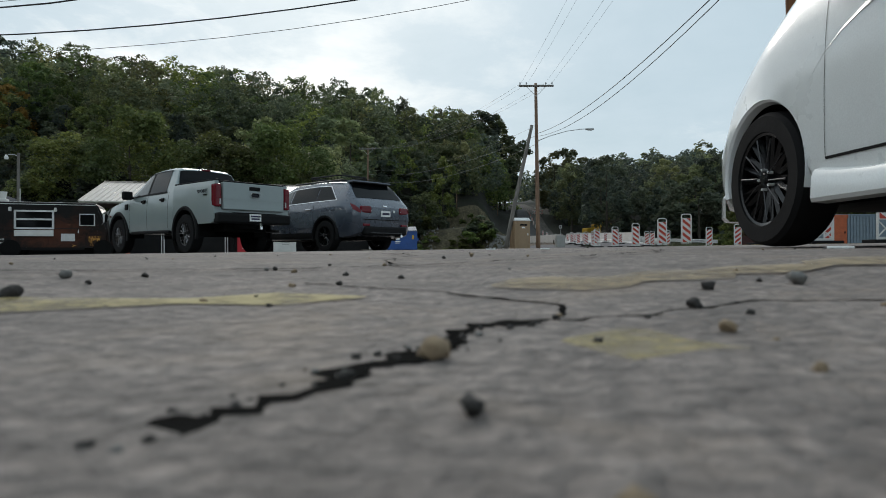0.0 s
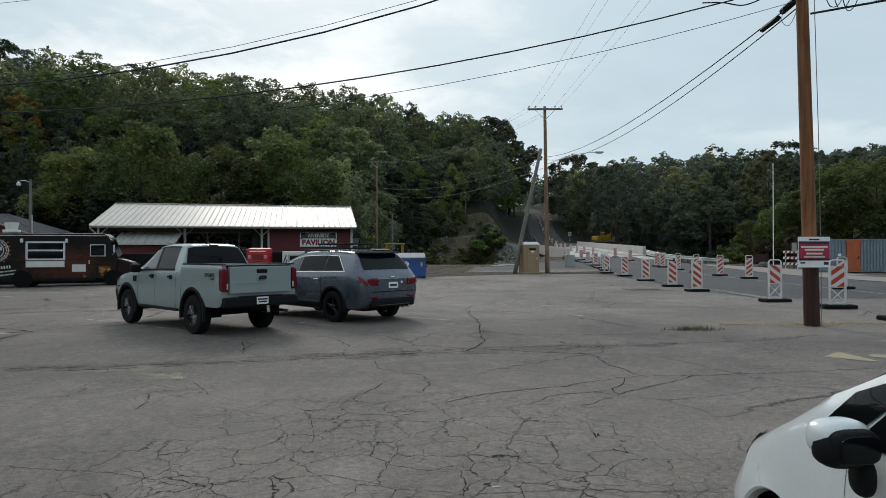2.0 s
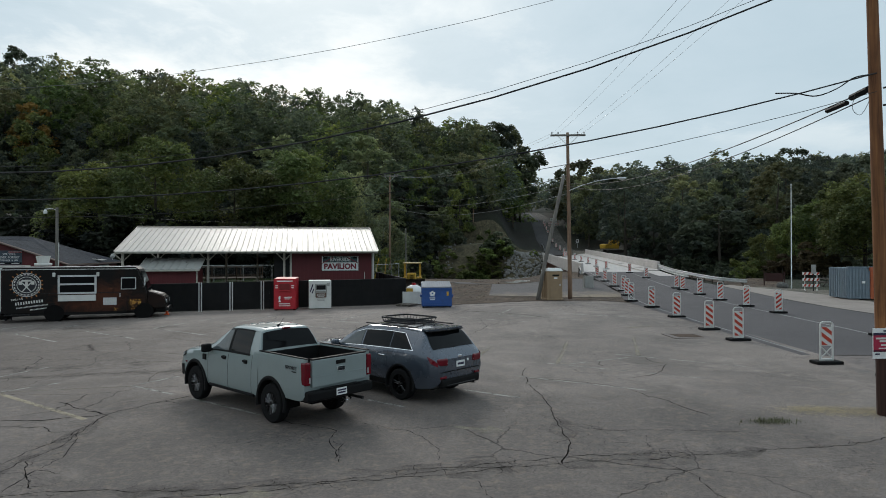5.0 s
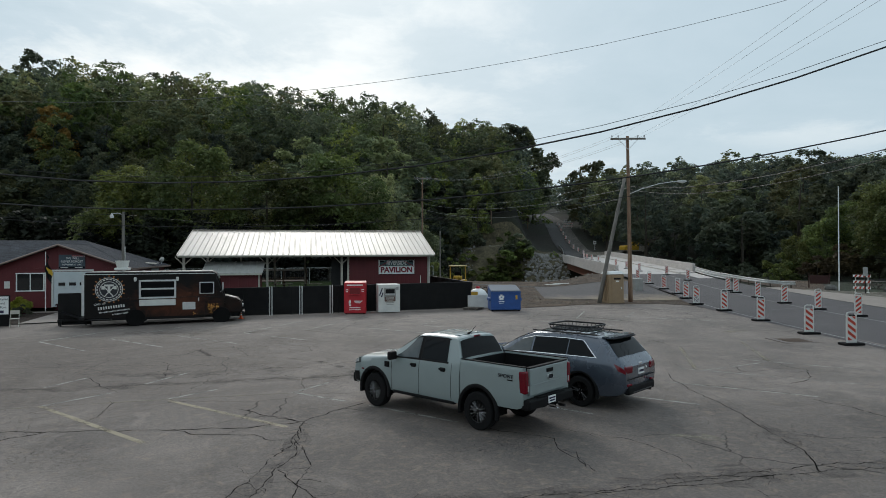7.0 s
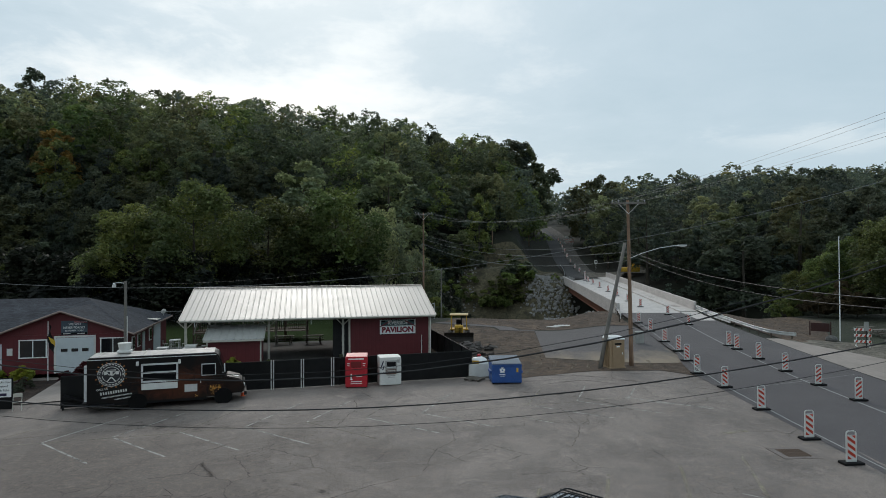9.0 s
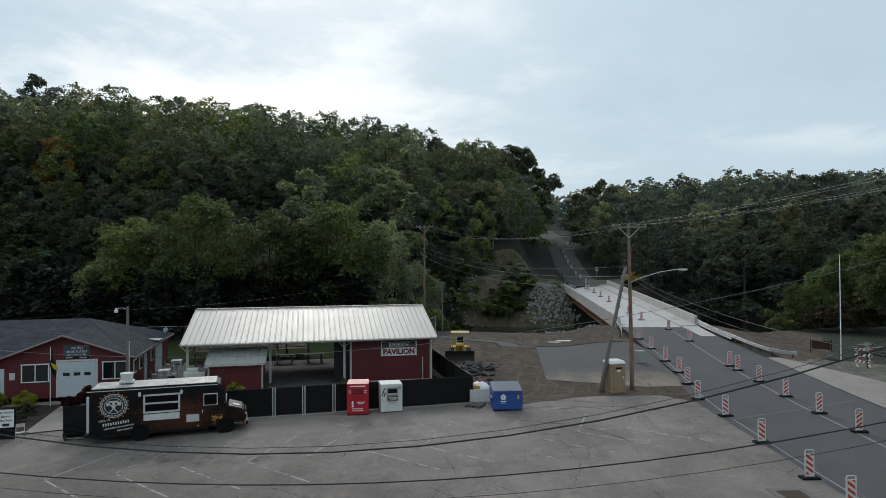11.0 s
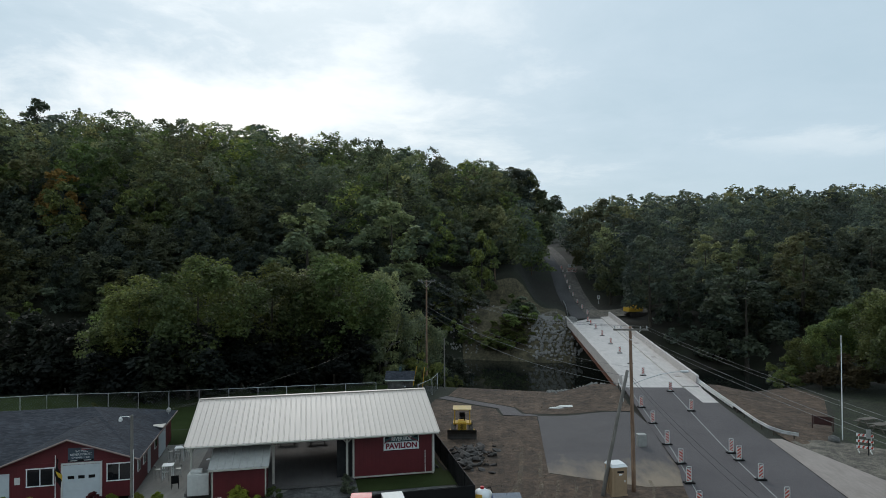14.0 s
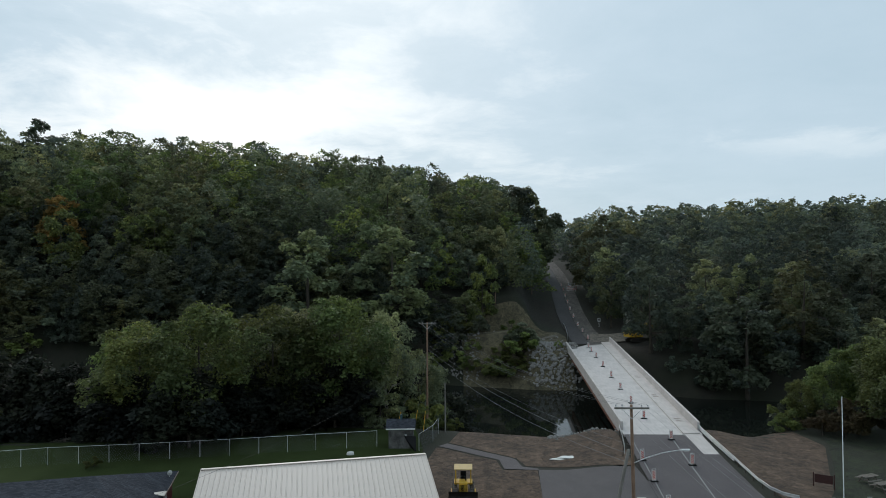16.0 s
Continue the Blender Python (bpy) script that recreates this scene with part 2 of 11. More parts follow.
M = {}
M["lot"] = asphalt("old_asphalt", (0.134, 0.112, 0.102), (0.294, 0.246, 0.218), (0.242, 0.203, 0.181))
M["road"] = asphalt("new_asphalt", (0.070, 0.061, 0.064), (0.102, 0.089, 0.092), (0.094, 0.081, 0.082), crack=False)
M["old_road"] = asphalt("grey_asphalt", (0.138, 0.116, 0.106), (0.230, 0.193, 0.178), (0.208, 0.174, 0.160))
M["apron"] = asphalt("dusty_apron_asphalt", (0.064, 0.057, 0.059), (0.094, 0.083, 0.085), (0.088, 0.077, 0.077), crack=False, dusty=True)
# the new asphalt at half its tone, with the woods' shade put in
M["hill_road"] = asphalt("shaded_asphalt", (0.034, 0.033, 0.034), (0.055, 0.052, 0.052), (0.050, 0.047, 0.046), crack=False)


def ground_material():
    n = Nodes("earth_and_grass")
    a, b, c = n.noise(0.05, 5), n.noise(0.6, 5), n.noise(9, 4, 0.7)
    # both colours are near-black: the woods' shade on the floor is put into them
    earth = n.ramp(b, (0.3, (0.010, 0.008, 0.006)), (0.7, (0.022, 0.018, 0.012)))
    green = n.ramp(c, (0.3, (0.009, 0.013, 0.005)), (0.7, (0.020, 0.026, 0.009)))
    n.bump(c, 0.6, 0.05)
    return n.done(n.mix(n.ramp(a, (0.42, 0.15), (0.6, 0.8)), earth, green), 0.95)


def grass_material():
    n = Nodes("lawn_grass")
    a, b = n.noise(0.35, 5), n.noise(14, 5, 0.7)
    col = n.ramp(n.math("ADD", n.math("MULTIPLY", a, 0.5), n.math("MULTIPLY", b, 0.5)), (0.3, (0.020, 0.031, 0.009)), (0.7, (0.044, 0.060, 0.020)))
    n.bump(b, 0.7, 0.04)
    n.bsdf.inputs["Specular IOR Level"].default_value = 0.08
    return n.done(col, 0.95)


def dirt_material(name, dark, light):
    n = Nodes(name)
    a, b, c = n.noise(0.22, 6, 0.65), n.noise(2.4, 6, 0.7), n.noise(26, 4, 0.7)
    col = n.ramp(n.math("ADD", n.math("MULTIPLY", a, 0.6), n.math("MULTIPLY", b, 0.4)), (0.32, dark), (0.68, light))
    col = n.mix(0.45, col, n.ramp(c, (0.25, 0.5), (0.75, 1.4)), "MULTIPLY")
    dark_spots = n.ramp(n.noise(0.9, 7, 0.8, 0.8), (0.42, 0.32), (0.62, 1.25))
    col = n.mix(0.8, col, dark_spots, "MULTIPLY")
    n.bump(n.math("ADD", b, n.math("MULTIPLY", c, 0.3)), 1.0, 0.12)
    return n.done(col, 0.95)


def concrete_material(name, color):
    n = Nodes(name)
    a, b, c = n.noise(0.5, 6, 0.65), n.noise(6, 5, 0.65), n.noise(70, 3)
    streak = n.noise(1.2, 4, 0.6, 0, None, (3, 0.4, 6))
    col = n.ramp(n.math("ADD", n.math("MULTIPLY", a, 0.5), n.math("MULTIPLY", streak, 0.5)), (0.3, tuple(v * 0.74 for v in color)), (0.7, tuple(v * 1.12 for v in color)))
    col = n.mix(0.3, col, n.ramp(b, (0.3, 0.75), (0.7, 1.2)), "MULTIPLY")
    n.bump(c, 0.25, 0.004)
    return n.done(col, 0.85)


def wood_material(name, dark, light, along=(9, 9, 0.5)):
    n = Nodes(name)
    g = n.noise(1.6, 6, 0.65, 0.4, None, along)
    b = n.noise(0.8, 4)
    col = n.mix(n.ramp(b, (0.35, 0.0), (0.7, 0.55)), n.ramp(g, (0.3, dark), (0.68, light)), tuple(v * 0.55 for v in dark))
    n.bump(g, 0.4, 0.01)
    return n.done(col, 0.85)


def leaf_material(name, dark, light, tip):
    n = Nodes(name)
    big = n.noise(0.45, 3)
    col = n.ramp(n.island(), (0.0, dark), (0.75, light), (1.0, tip))
    col = n.mix(0.6, col, n.ramp(big, (0.3, 0.55), (0.7, 1.35)), "MULTIPLY")
    # crown by crown, by its place on the hill
    flat = n.nt.nodes.new("ShaderNodeMapping")
    flat.inputs["Scale"].default_value = (0.14, 0.14, 0.0)
    n.link(n.co.outputs["Object"], flat.inputs["Vector"])
    crown = n.node("ShaderNodeTexVoronoi", Scale=1.0)
    n.link(flat.outputs[0], crown.inputs["Vector"])
    tone = n.nt.nodes.new("ShaderNodeSeparateXYZ")
    n.link(crown.outputs["Color"], tone.inputs[0])
    col = n.mix(0.7, col, n.ramp(tone.outputs[0], (0.0, (0.50, 0.58, 0.72)), (0.55, (0.95, 1.0, 1.0)), (1.0, (1.75, 1.55, 1.05))), "MULTIPLY")
    hue = n.nt.nodes.new("ShaderNodeHueSaturation")
    n.link(n.ramp(n.random(), (0.0, 0.476), (1.0, 0.522)), hue.inputs["Hue"])
    n.link(n.ramp(n.math("FRACT", n.math("MULTIPLY", n.random(), 7.3)), (0.0, 0.55), (1.0, 1.5)), hue.inputs["Value"])
    n.link(col, hue.inputs["Color"])
    mat = n.done(hue.outputs[0], 0.6, Specular_IOR_Level=0.22)
    # thin leaves pass part of the light
    nt = n.nt
    tr, add = nt.nodes.new("ShaderNodeBsdfTranslucent"), nt.nodes.new("ShaderNodeMixShader")
    nt.links.new(hue.outputs[0], tr.inputs[0])
    add.inputs[0].default_value = 0.46
    nt.links.new(n.bsdf.outputs[0], add.inputs[1])
    nt.links.new(tr.outputs[0], add.inputs[2])
    nt.links.new(add.outputs[0], nt.nodes["Material Output"].inputs[0])
    return mat


M["ground"] = ground_material()
M["grass"] = grass_material()
M["dirt"] = dirt_material("bare_earth", (0.036, 0.023, 0.015), (0.170, 0.113, 0.074))
M["dirt_pale"] = dirt_material("sandy_gravel", (0.12, 0.105, 0.085), (0.22, 0.195, 0.155))
M["lane_dust"] = dirt_material("dusty_old_lane", (0.085, 0.076, 0.066), (0.165, 0.148, 0.130))
M["mulch"] = dirt_material("bark_mulch", (0.028, 0.016, 0.010), (0.060, 0.034, 0.022))
M["concrete"] = concrete_material("pale_concrete", (0.55, 0.505, 0.475))
M["deck"] = concrete_material("bridge_deck_concrete", (0.55, 0.515, 0.49))
M["walk"] = concrete_material("sidewalk_concrete", (0.31, 0.265, 0.235))
M["pole"] = wood_material("weathered_pole", (0.105, 0.038, 0.014), (0.34, 0.150, 0.056))
M["pole_mid"] = wood_material("sun_bleached_pole", (0.135, 0.080, 0.052), (0.36, 0.235, 0.155))
M["pole_grey"] = wood_material("grey_pole", (0.13, 0.12, 0.105), (0.25, 0.235, 0.21))
M["bark"] = wood_material("tree_bark", (0.035, 0.028, 0.02), (0.085, 0.07, 0.052), (5, 5, 0.8))
M["deadwood"] = wood_material("bleached_wood", (0.22, 0.20, 0.17), (0.40, 0.37, 0.32), (5, 5, 0.8))
M["deckwood"] = wood_material("grey_deck_boards", (0.10, 0.085, 0.07), (0.22, 0.195, 0.165))
M["leaf"] = leaf_material("broad_leaves", (0.122, 0.138, 0.076), (0.194, 0.214, 0.116), (0.258, 0.270, 0.140))
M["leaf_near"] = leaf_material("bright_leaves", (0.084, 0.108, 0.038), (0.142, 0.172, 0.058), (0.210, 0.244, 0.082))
M["leaf_dark"] = leaf_material("deep_leaves", (0.070, 0.086, 0.064), (0.112, 0.132, 0.098), (0.144, 0.164, 0.116))
# worn grass, darker than the lawn: tree shade is put into the colour
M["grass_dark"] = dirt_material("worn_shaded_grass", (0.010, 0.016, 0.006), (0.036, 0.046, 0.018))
M["leaf_rust"] = leaf_material("turning_leaves", (0.19, 0.14, 0.042), (0.30, 0.215, 0.065), (0.38, 0.27, 0.085))
# leaf colour with the shade under the bank trees put in
M["leaf_shade"] = leaf_material("near_black_shade_leaves", (0.014, 0.018, 0.014), (0.024, 0.029, 0.022), (0.036, 0.041, 0.030))
M["leaf_maroon"] = leaf_material("maroon_shrub_leaves", (0.040, 0.010, 0.014), (0.062, 0.014, 0.020), (0.085, 0.022, 0.028))
M["leaf_dull"] = leaf_material("dull_brown_shrub_leaves", (0.055, 0.046, 0.028), (0.085, 0.070, 0.042), (0.115, 0.092, 0.055))
M["leaf_shrub"] = leaf_material("yellow_green_shrub_leaves", (0.15, 0.18, 0.030), (0.24, 0.27, 0.045), (0.32, 0.34, 0.07))
M["rubber"] = plain("black_rubber", (0.010, 0.010, 0.0105), 0.85, bump=0.2, Specular_IOR_Level=0.15)
M["black"] = plain("black_plastic", (0.009, 0.009, 0.0095), 0.6, Specular_IOR_Level=0.12)
M["black_metal"] = plain("black_painted_metal", (0.012, 0.012, 0.013), 0.45, 0.0, Specular_IOR_Level=0.25)
M["steel"] = plain("galvanised_steel", (0.60, 0.61, 0.61), 0.42, 0.3)
M["chrome"] = plain("chrome", (0.75, 0.76, 0.78), 0.1, 1.0, vary=0.04)
M["white"] = plain("white_paint", (0.78, 0.79, 0.78), 0.4, vary=0.06)
M["offwhite"] = plain("off_white_paint", (0.62, 0.62, 0.59), 0.5, vary=0.1)
M["red"] = plain("red_paint", (0.42, 0.013, 0.024), 0.4, vary=0.15)
M["orange"] = plain("orange_plastic", (0.75, 0.10, 0.015), 0.5)
M["yellow"] = plain("machine_yellow", (0.55, 0.33, 0.03), 0.5, vary=0.25)
M["tan"] = plain("tan_plastic", (0.30, 0.21, 0.125), 0.55, vary=0.1)
M["blue"] = plain("blue_paint", (0.02, 0.075, 0.26), 0.45, vary=0.2)


# ---- mesh helpers ----
def part(name, bm, material, parent=None, label="", smooth=False, kind=""):
    """Links a bmesh as one mesh object under its thing (or at top level)."""
    me = bpy.data.meshes.new(name)
    bm.to_mesh(me)
    bm.free()
    if smooth:
        me.polygons.foreach_set("use_smooth", [True] * len(me.polygons))
    me.materials.append(material)
    ob = new(name, me)
    ob.parent = parent
    return tagged(ob, label=label, kind=kind)


def thing(name, label, category, m=None, group="", kind=""):
    ob = new(name)
    ob.empty_display_size = 0.2
    if m is not None:
        ob.matrix_basis = m
    return tagged(ob, label, category, group, kind)


def box(bm, c, s, turn=0.0, bevel=0.0, m=None):
    """A box of full size s about c, turned about z by degrees."""
    ret = bmesh.ops.create_cube(bm, size=1.0)
    mm = (m or Matrix()) @ pose(*c, 0, 0, turn) @ Matrix.Diagonal((*s, 1))
    bmesh.ops.transform(bm, matrix=mm, verts=ret["verts"])
    if bevel:
        edges = list({e for v in ret["verts"] for e in v.link_edges})
        bmesh.ops.bevel(bm, geom=edges, offset=bevel, segments=2, affect="EDGES", profile=0.5)
    return bm


def boxed(c, s, turn=0.0, bevel=0.0):
    return box(bmesh.new(), c, s, turn, bevel)


def rod(bm, a, b, r0, r1=None, sides=8, caps=True):
    """A tapered round bar from a to b."""
    a, b = Vector(a), Vector(b)
    r1 = r0 if r1 is None else r1
    d = b - a
    ret = bmesh.ops.create_cone(bm, cap_ends=caps, segments=sides, radius1=r0, radius2=max(r1, 0.0005), depth=d.length)
    m = Matrix.Translation((a + b) / 2) @ d.to_track_quat("Z", "Y").to_matrix().to_4x4()
    bmesh.ops.transform(bm, matrix=m, verts=ret["verts"])
    return bm


def rodded(a, b, r0, r1=None, sides=8):
    return rod(bmesh.new(), a, b, r0, r1, sides)


def tube(bm, pts, r, sides=6):
    """A round bar along a line of points."""
    pts = [Vector(p) for p in pts]
    rings = []
    for i, p in enumerate(pts):
        d = (pts[min(i + 1, len(pts) - 1)] - pts[max(i - 1, 0)]).normalized()
        q = d.to_track_quat("Z", "Y")
        rad = r[i] if isinstance(r, (list, tuple)) else r
        rings.append([bm.verts.new(p + q @ Vector((rad * math.cos(a), rad * math.sin(a), 0))) for a in [2 * math.pi * k / sides for k in range(sides)]])
    for a, b in zip(rings, rings[1:]):
        for k in range(sides):
            bm.faces.new((a[k], a[(k + 1) % sides], b[(k + 1) % sides], b[k]))
    bm.faces.new(rings[0][::-1])
    bm.faces.new(rings[-1])
    return bm


def bend(pts, k=6):
    """A smooth line through a few points."""
    P = [Vector(p) for p in pts]
    out = []
    for i in range(len(P) - 1):
        a, b, c, d = P[max(i - 1, 0)], P[i], P[i + 1], P[min(i + 2, len(P) - 1)]
        for j in range(k):
            f = j / k
            out.append(0.5 * (2 * b + (c - a) * f + (2 * a - 5 * b + 4 * c - d) * f * f + (3 * b - a - 3 * c + d) * f ** 3))
    return out + [P[-1]]


def prism(bm, outline, z0, z1, m=None):
    """An upright prism over a plan outline."""
    lo = [bm.verts.new((x, y, z0)) for x, y in outline]
    hi = [bm.verts.new((x, y, z1)) for x, y in outline]
    k = len(outline)
    bm.faces.new(lo[::-1])
    bm.faces.new(hi)
    for i in range(k):
        bm.faces.new((lo[i], lo[(i + 1) % k], hi[(i + 1) % k], hi[i]))
    if m is not None:
        bmesh.ops.transform(bm, matrix=m, verts=lo + hi)
    bmesh.ops.recalc_face_normals(bm, faces=bm.faces[:])
    return bm


def sheet(rows):
    """A surface through a grid of points."""
    bm = bmesh.new()
    vs = [[bm.verts.new(p) for p in row] for row in rows]
    for a, b in zip(vs, vs[1:]):
        for i in range(len(a) - 1):
            bm.faces.new((a[i], a[i + 1], b[i + 1], b[i]))
    return bm


def poly_dist(poly, x, y):
    """Signed distance to a plan polygon, negative inside."""
    best, inside = 1e9, False
    k = len(poly)
    for i in range(k):
        (x0, y0), (x1, y1) = poly[i], poly[(i + 1) % k]
        dx, dy = x1 - x0, y1 - y0
        t = max(0.0, min(1.0, ((x - x0) * dx + (y - y0) * dy) / (dx * dx + dy * dy + 1e-9)))
        best = min(best, math.hypot(x - x0 - t * dx, y - y0 - t * dy))
        if (y0 > y) != (y1 > y) and x < (x1 - x0) * (y - y0) / (y1 - y0) + x0:
            inside = not inside
    return -best if inside else best


def lerp_table(table, v):
    """Smooth interpolation in a short table of (key, value)."""
    if v <= table[0][0]:
        return table[0][1]
    for (a, fa), (b, fb) in zip(table, table[1:]):
        if v <= b:
            t = (v - a) / (b - a)
            return fa + (fb - fa) * t
    return table[-1][1]


def smooth(a, b, v):
    t = max(0.0, min(1.0, (v - a) / (b - a)))
    return t * t * (3 - 2 * t)


def writing(text, size, depth=0.004, align="CENTER", bold=0.0):
    """Letters as a mesh in the xz plane, facing -y."""
    cu = bpy.data.curves.new("writing", "FONT")
    cu.body, cu.size, cu.extrude, cu.align_x, cu.align_y = text, size, depth, align, "CENTER"
    cu.resolution_u, cu.offset = 3, bold * size
    tmp = bpy.data.objects.new("writing", cu)
    scene.collection.objects.link(tmp)
    bpy.context.view_layer.update()
    me = bpy.data.meshes.new_from_object(tmp.evaluated_get(bpy.context.evaluated_depsgraph_get()))
    bpy.data.objects.remove(tmp)
    bpy.data.curves.remove(cu)
    me.transform(pose(0, 0, 0, 90, 0, 0))
    return me


def written(name, text, size, material, parent, at, stretch=1.0, turn=0.0, label="", bold=0.0):
    me = writing(text, size, bold=bold)
    me.transform(pose(*at, 0, 0, turn) @ Matrix.Diagonal((stretch, 1, 1, 1)))
    me.materials.append(material)
    ob = new(name, me)
    ob.parent = parent
    return tagged(ob, label=label)


# ---- the land ----
WATER_Z = -5.5
NEAR_BANK = [(-220, 84), (-90, 84), (-60, 84), (-40, 88), (-20, 93), (-6, 90), (10, 86), (24, 85), (40, 93), (80, 100), (220, 110)]
FAR_BANK = [(-220, 112), (-98, 118), (-60, 126), (-42, 134), (-12, 145), (10, 139.5), (20, 140), (40, 131), (80, 124), (220, 120)]
HILL = [(-220, 34), (-143, 38), (-91, 50), (-30, 69), (-16, 80), (9, 108), (19, 300), (32, 330), (50, 284), (86, 190), (220, 150)]
ROAD_Z = [(-60, 0.13), (20, 0.138), (38, 0.15), (45, 0.2), (60, 0.48), (68, 0.70), (77, 1.0), (148, 2.75), (170, 4.6), (214, 12.2), (250, 16.8), (300, 22.1), (340, 23.5)]
ROAD_X = [(-60, 13.5), (20, 14.0), (45, 15.2), (60, 16.2), (77, 17.2), (148, 21.6), (185, 22.8), (228, 26.0), (262, 28.0), (300, 29.3), (345, 27.0)]
LOT = [(-75, -40), (9.6, -40), (9.6, 25), (9.6, 32), (9.6, 38), (9.2, 41.6), (7.4, 43.6), (3.2, 43.6), (0, 42.4), (-2.5, 41.2), (-5.5, 41.7), (-18, 38.4), (-27, 36.0), (-38, 33.0), (-75, 23)]


def lot_z(x, y):
    """The parking lot falls gently to the west, with a small dip in a wide hollow at the start."""
    z = 0.04 + 0.012 * max(-40.0, min(9.5, x))
    q = (x + 0.2) ** 2 + (y - 0.2) ** 2
    return z - 0.068 * math.exp(-q / 1.1) - 0.042 * math.exp(-q / 35) * (1 - math.exp(-q * q / 6))


def bridge_z(x, y):
    return lerp_table(ROAD_Z, y)


def land_z(x, y):
    near, far = lerp_table(NEAR_BANK, x), lerp_table(FAR_BANK, x)
    road_x = lerp_table(ROAD_X, y)
    wob = noise.noise(Vector((x * 0.06, y * 0.06, 0))) + 0.4 * noise.noise(Vector((x * 0.21, y * 0.21, 5)))
    if y < (near + far) / 2:
        flat = lot_z(x, y) if y < 46 else lot_z(x, y) * (1 - smooth(46, 70, y)) + 0.05 * smooth(46, 70, y)
        flat += 0.10 * wob * smooth(44, 60, y)
        t = smooth(near - 9, near + 8, y)
        z = flat * (1 - t) + (WATER_Z - 2.2) * t
        # the fill that carries the road up to the bridge
        rz = lerp_table(ROAD_Z, y) - 0.05
        w = smooth(13.0, 6.8, abs(x - road_x)) * smooth(44, 62, y) * smooth(86, 79, y)
        z = z * (1 - w) + max(z, rz) * w
    else:
        d = y - far
        rise = (52.5 - 6 * smooth(10, 60, x)) * (1 - math.exp(-max(0.0, d) / lerp_table(HILL, x)))
        rise += 0.035 * max(0.0, y - 330) * smooth(330, 420, y) * smooth(40, 140, x + 60) * 0.55
        bank = (WATER_Z - 2.2) * (1 - smooth(-8, 7, d)) + 1.0 * smooth(-8, 7, d)
        z = bank + rise + wob * 0.9 * smooth(4, 25, d)
        rz = lerp_table(ROAD_Z, y) - 0.25
        w = smooth(17.0, 6.5, abs(x - road_x)) * smooth(135, 149, y) * smooth(360, 320, y)
        z = z * (1 - w) + rz * w
        # the ledge with a gravel track on the far shore
        w = smooth(7.0, 2.0, abs(y - 157 - (x - 10) * 0.03)) * smooth(-22, -12, x) * smooth(16, 12, x)
        z = z * (1 - w) + 2.6 * w
    return z


def spans(*bits):
    out = []
    for a, b, step in bits:
        k = max(1, round((b - a) / step))
        out += [a + (b - a) * i / k for i in range(k)]
    return out + [bits[-1][1]]


def land():
    xs = spans((-1600, -400, 100), (-400, -120, 14), (-120, -40, 4), (-40, 44, 1.4), (44, 130, 4), (130, 420, 16), (420, 1700, 100))
    ys = spans((-700, -80, 90), (-80, 36, 9), (36, 100, 1.3), (100, 160, 2.2), (160, 360, 5), (360, 700, 30), (700, 2600, 140))
    rows = []
    for y in ys:
        row = []
        for x in xs:
            z = land_z(x, y)
            if y < 45:
                d = poly_dist(LOT, x, y)
                if d < -1.4 or 10.8 < x < 17.5:
                    z -= 0.16
                elif d < 1.8 or 8 < x < 26:
                    z -= 0.045
            if 8 < x < 26 and 45 <= y < 82 and abs(x - lerp_table(ROAD_X, y)) < 6.4:
                z -= 0.22
            row.append((x, y, z))
        rows.append(row)
    bm = sheet(rows)
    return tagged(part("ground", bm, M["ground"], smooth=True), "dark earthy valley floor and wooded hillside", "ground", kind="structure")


land()


def draped(name, outline, lift, step, material, label, category, height=None, kind="structure"):
    """A sheet that lies on the land within a plan outline (cut exactly at its edges)."""
    bm = bmesh.new()
    vs = [bm.verts.new((x, y, 0)) for x, y in outline]
    bm.faces.new(vs)
    x0, x1 = min(p[0] for p in outline), max(p[0] for p in outline)
    y0, y1 = min(p[1] for p in outline), max(p[1] for p in outline)
    for axis, a, b in ((0, x0, x1), (1, y0, y1)):
        k = int((b - a) / step)
        for i in range(1, k + 1):
            co, no = [0, 0, 0], [0, 0, 0]
            co[axis], no[axis] = a + i * step - 0.013, 1
            bmesh.ops.bisect_plane(bm, geom=bm.verts[:] + bm.edges[:] + bm.faces[:], plane_co=co, plane_no=no)
    f = height or land_z
    for v in bm.verts:
        v.co.z = f(v.co.x, v.co.y) + lift
    bmesh.ops.recalc_face_normals(bm, faces=bm.faces[:])
    for fa in bm.faces:
        if fa.normal.z < 0:
            fa.normal_flip()
    return tagged(part(name, bm, material, smooth=True), label, category, kind=kind)


def lot():
    bm = bmesh.new()
    k = [bm.verts.new((x, y, 0)) for x, y in LOT]
    bm.faces.new(k)
    cuts = [(0, v) for v in spans((-74, -10, 4), (-10, -3, 1), (-3, 3, 0.25), (3, 8.5, 1))] + [(1, v) for v in spans((-39, -4, 5), (-4, 5, 0.25), (5, 11, 1), (11, 41, 3))]
    for axis, v in cuts:
        co, no = [0, 0, 0], [0, 0, 0]
        co[axis], no[axis] = v, 1
        bmesh.ops.bisect_plane(bm, geom=bm.verts[:] + bm.edges[:] + bm.faces[:], plane_co=co, plane_no=no)
    for v in bm.verts:
        v.co.z = lot_z(v.co.x, v.co.y)
    for fa in bm.faces:
        if fa.normal.z < 0:
            fa.normal_flip()
    return tagged(part("pavement", bm, M["lot"], smooth=True), "cracked grey asphalt parking lot with faded stripes", "parking lot", kind="structure")


lot()


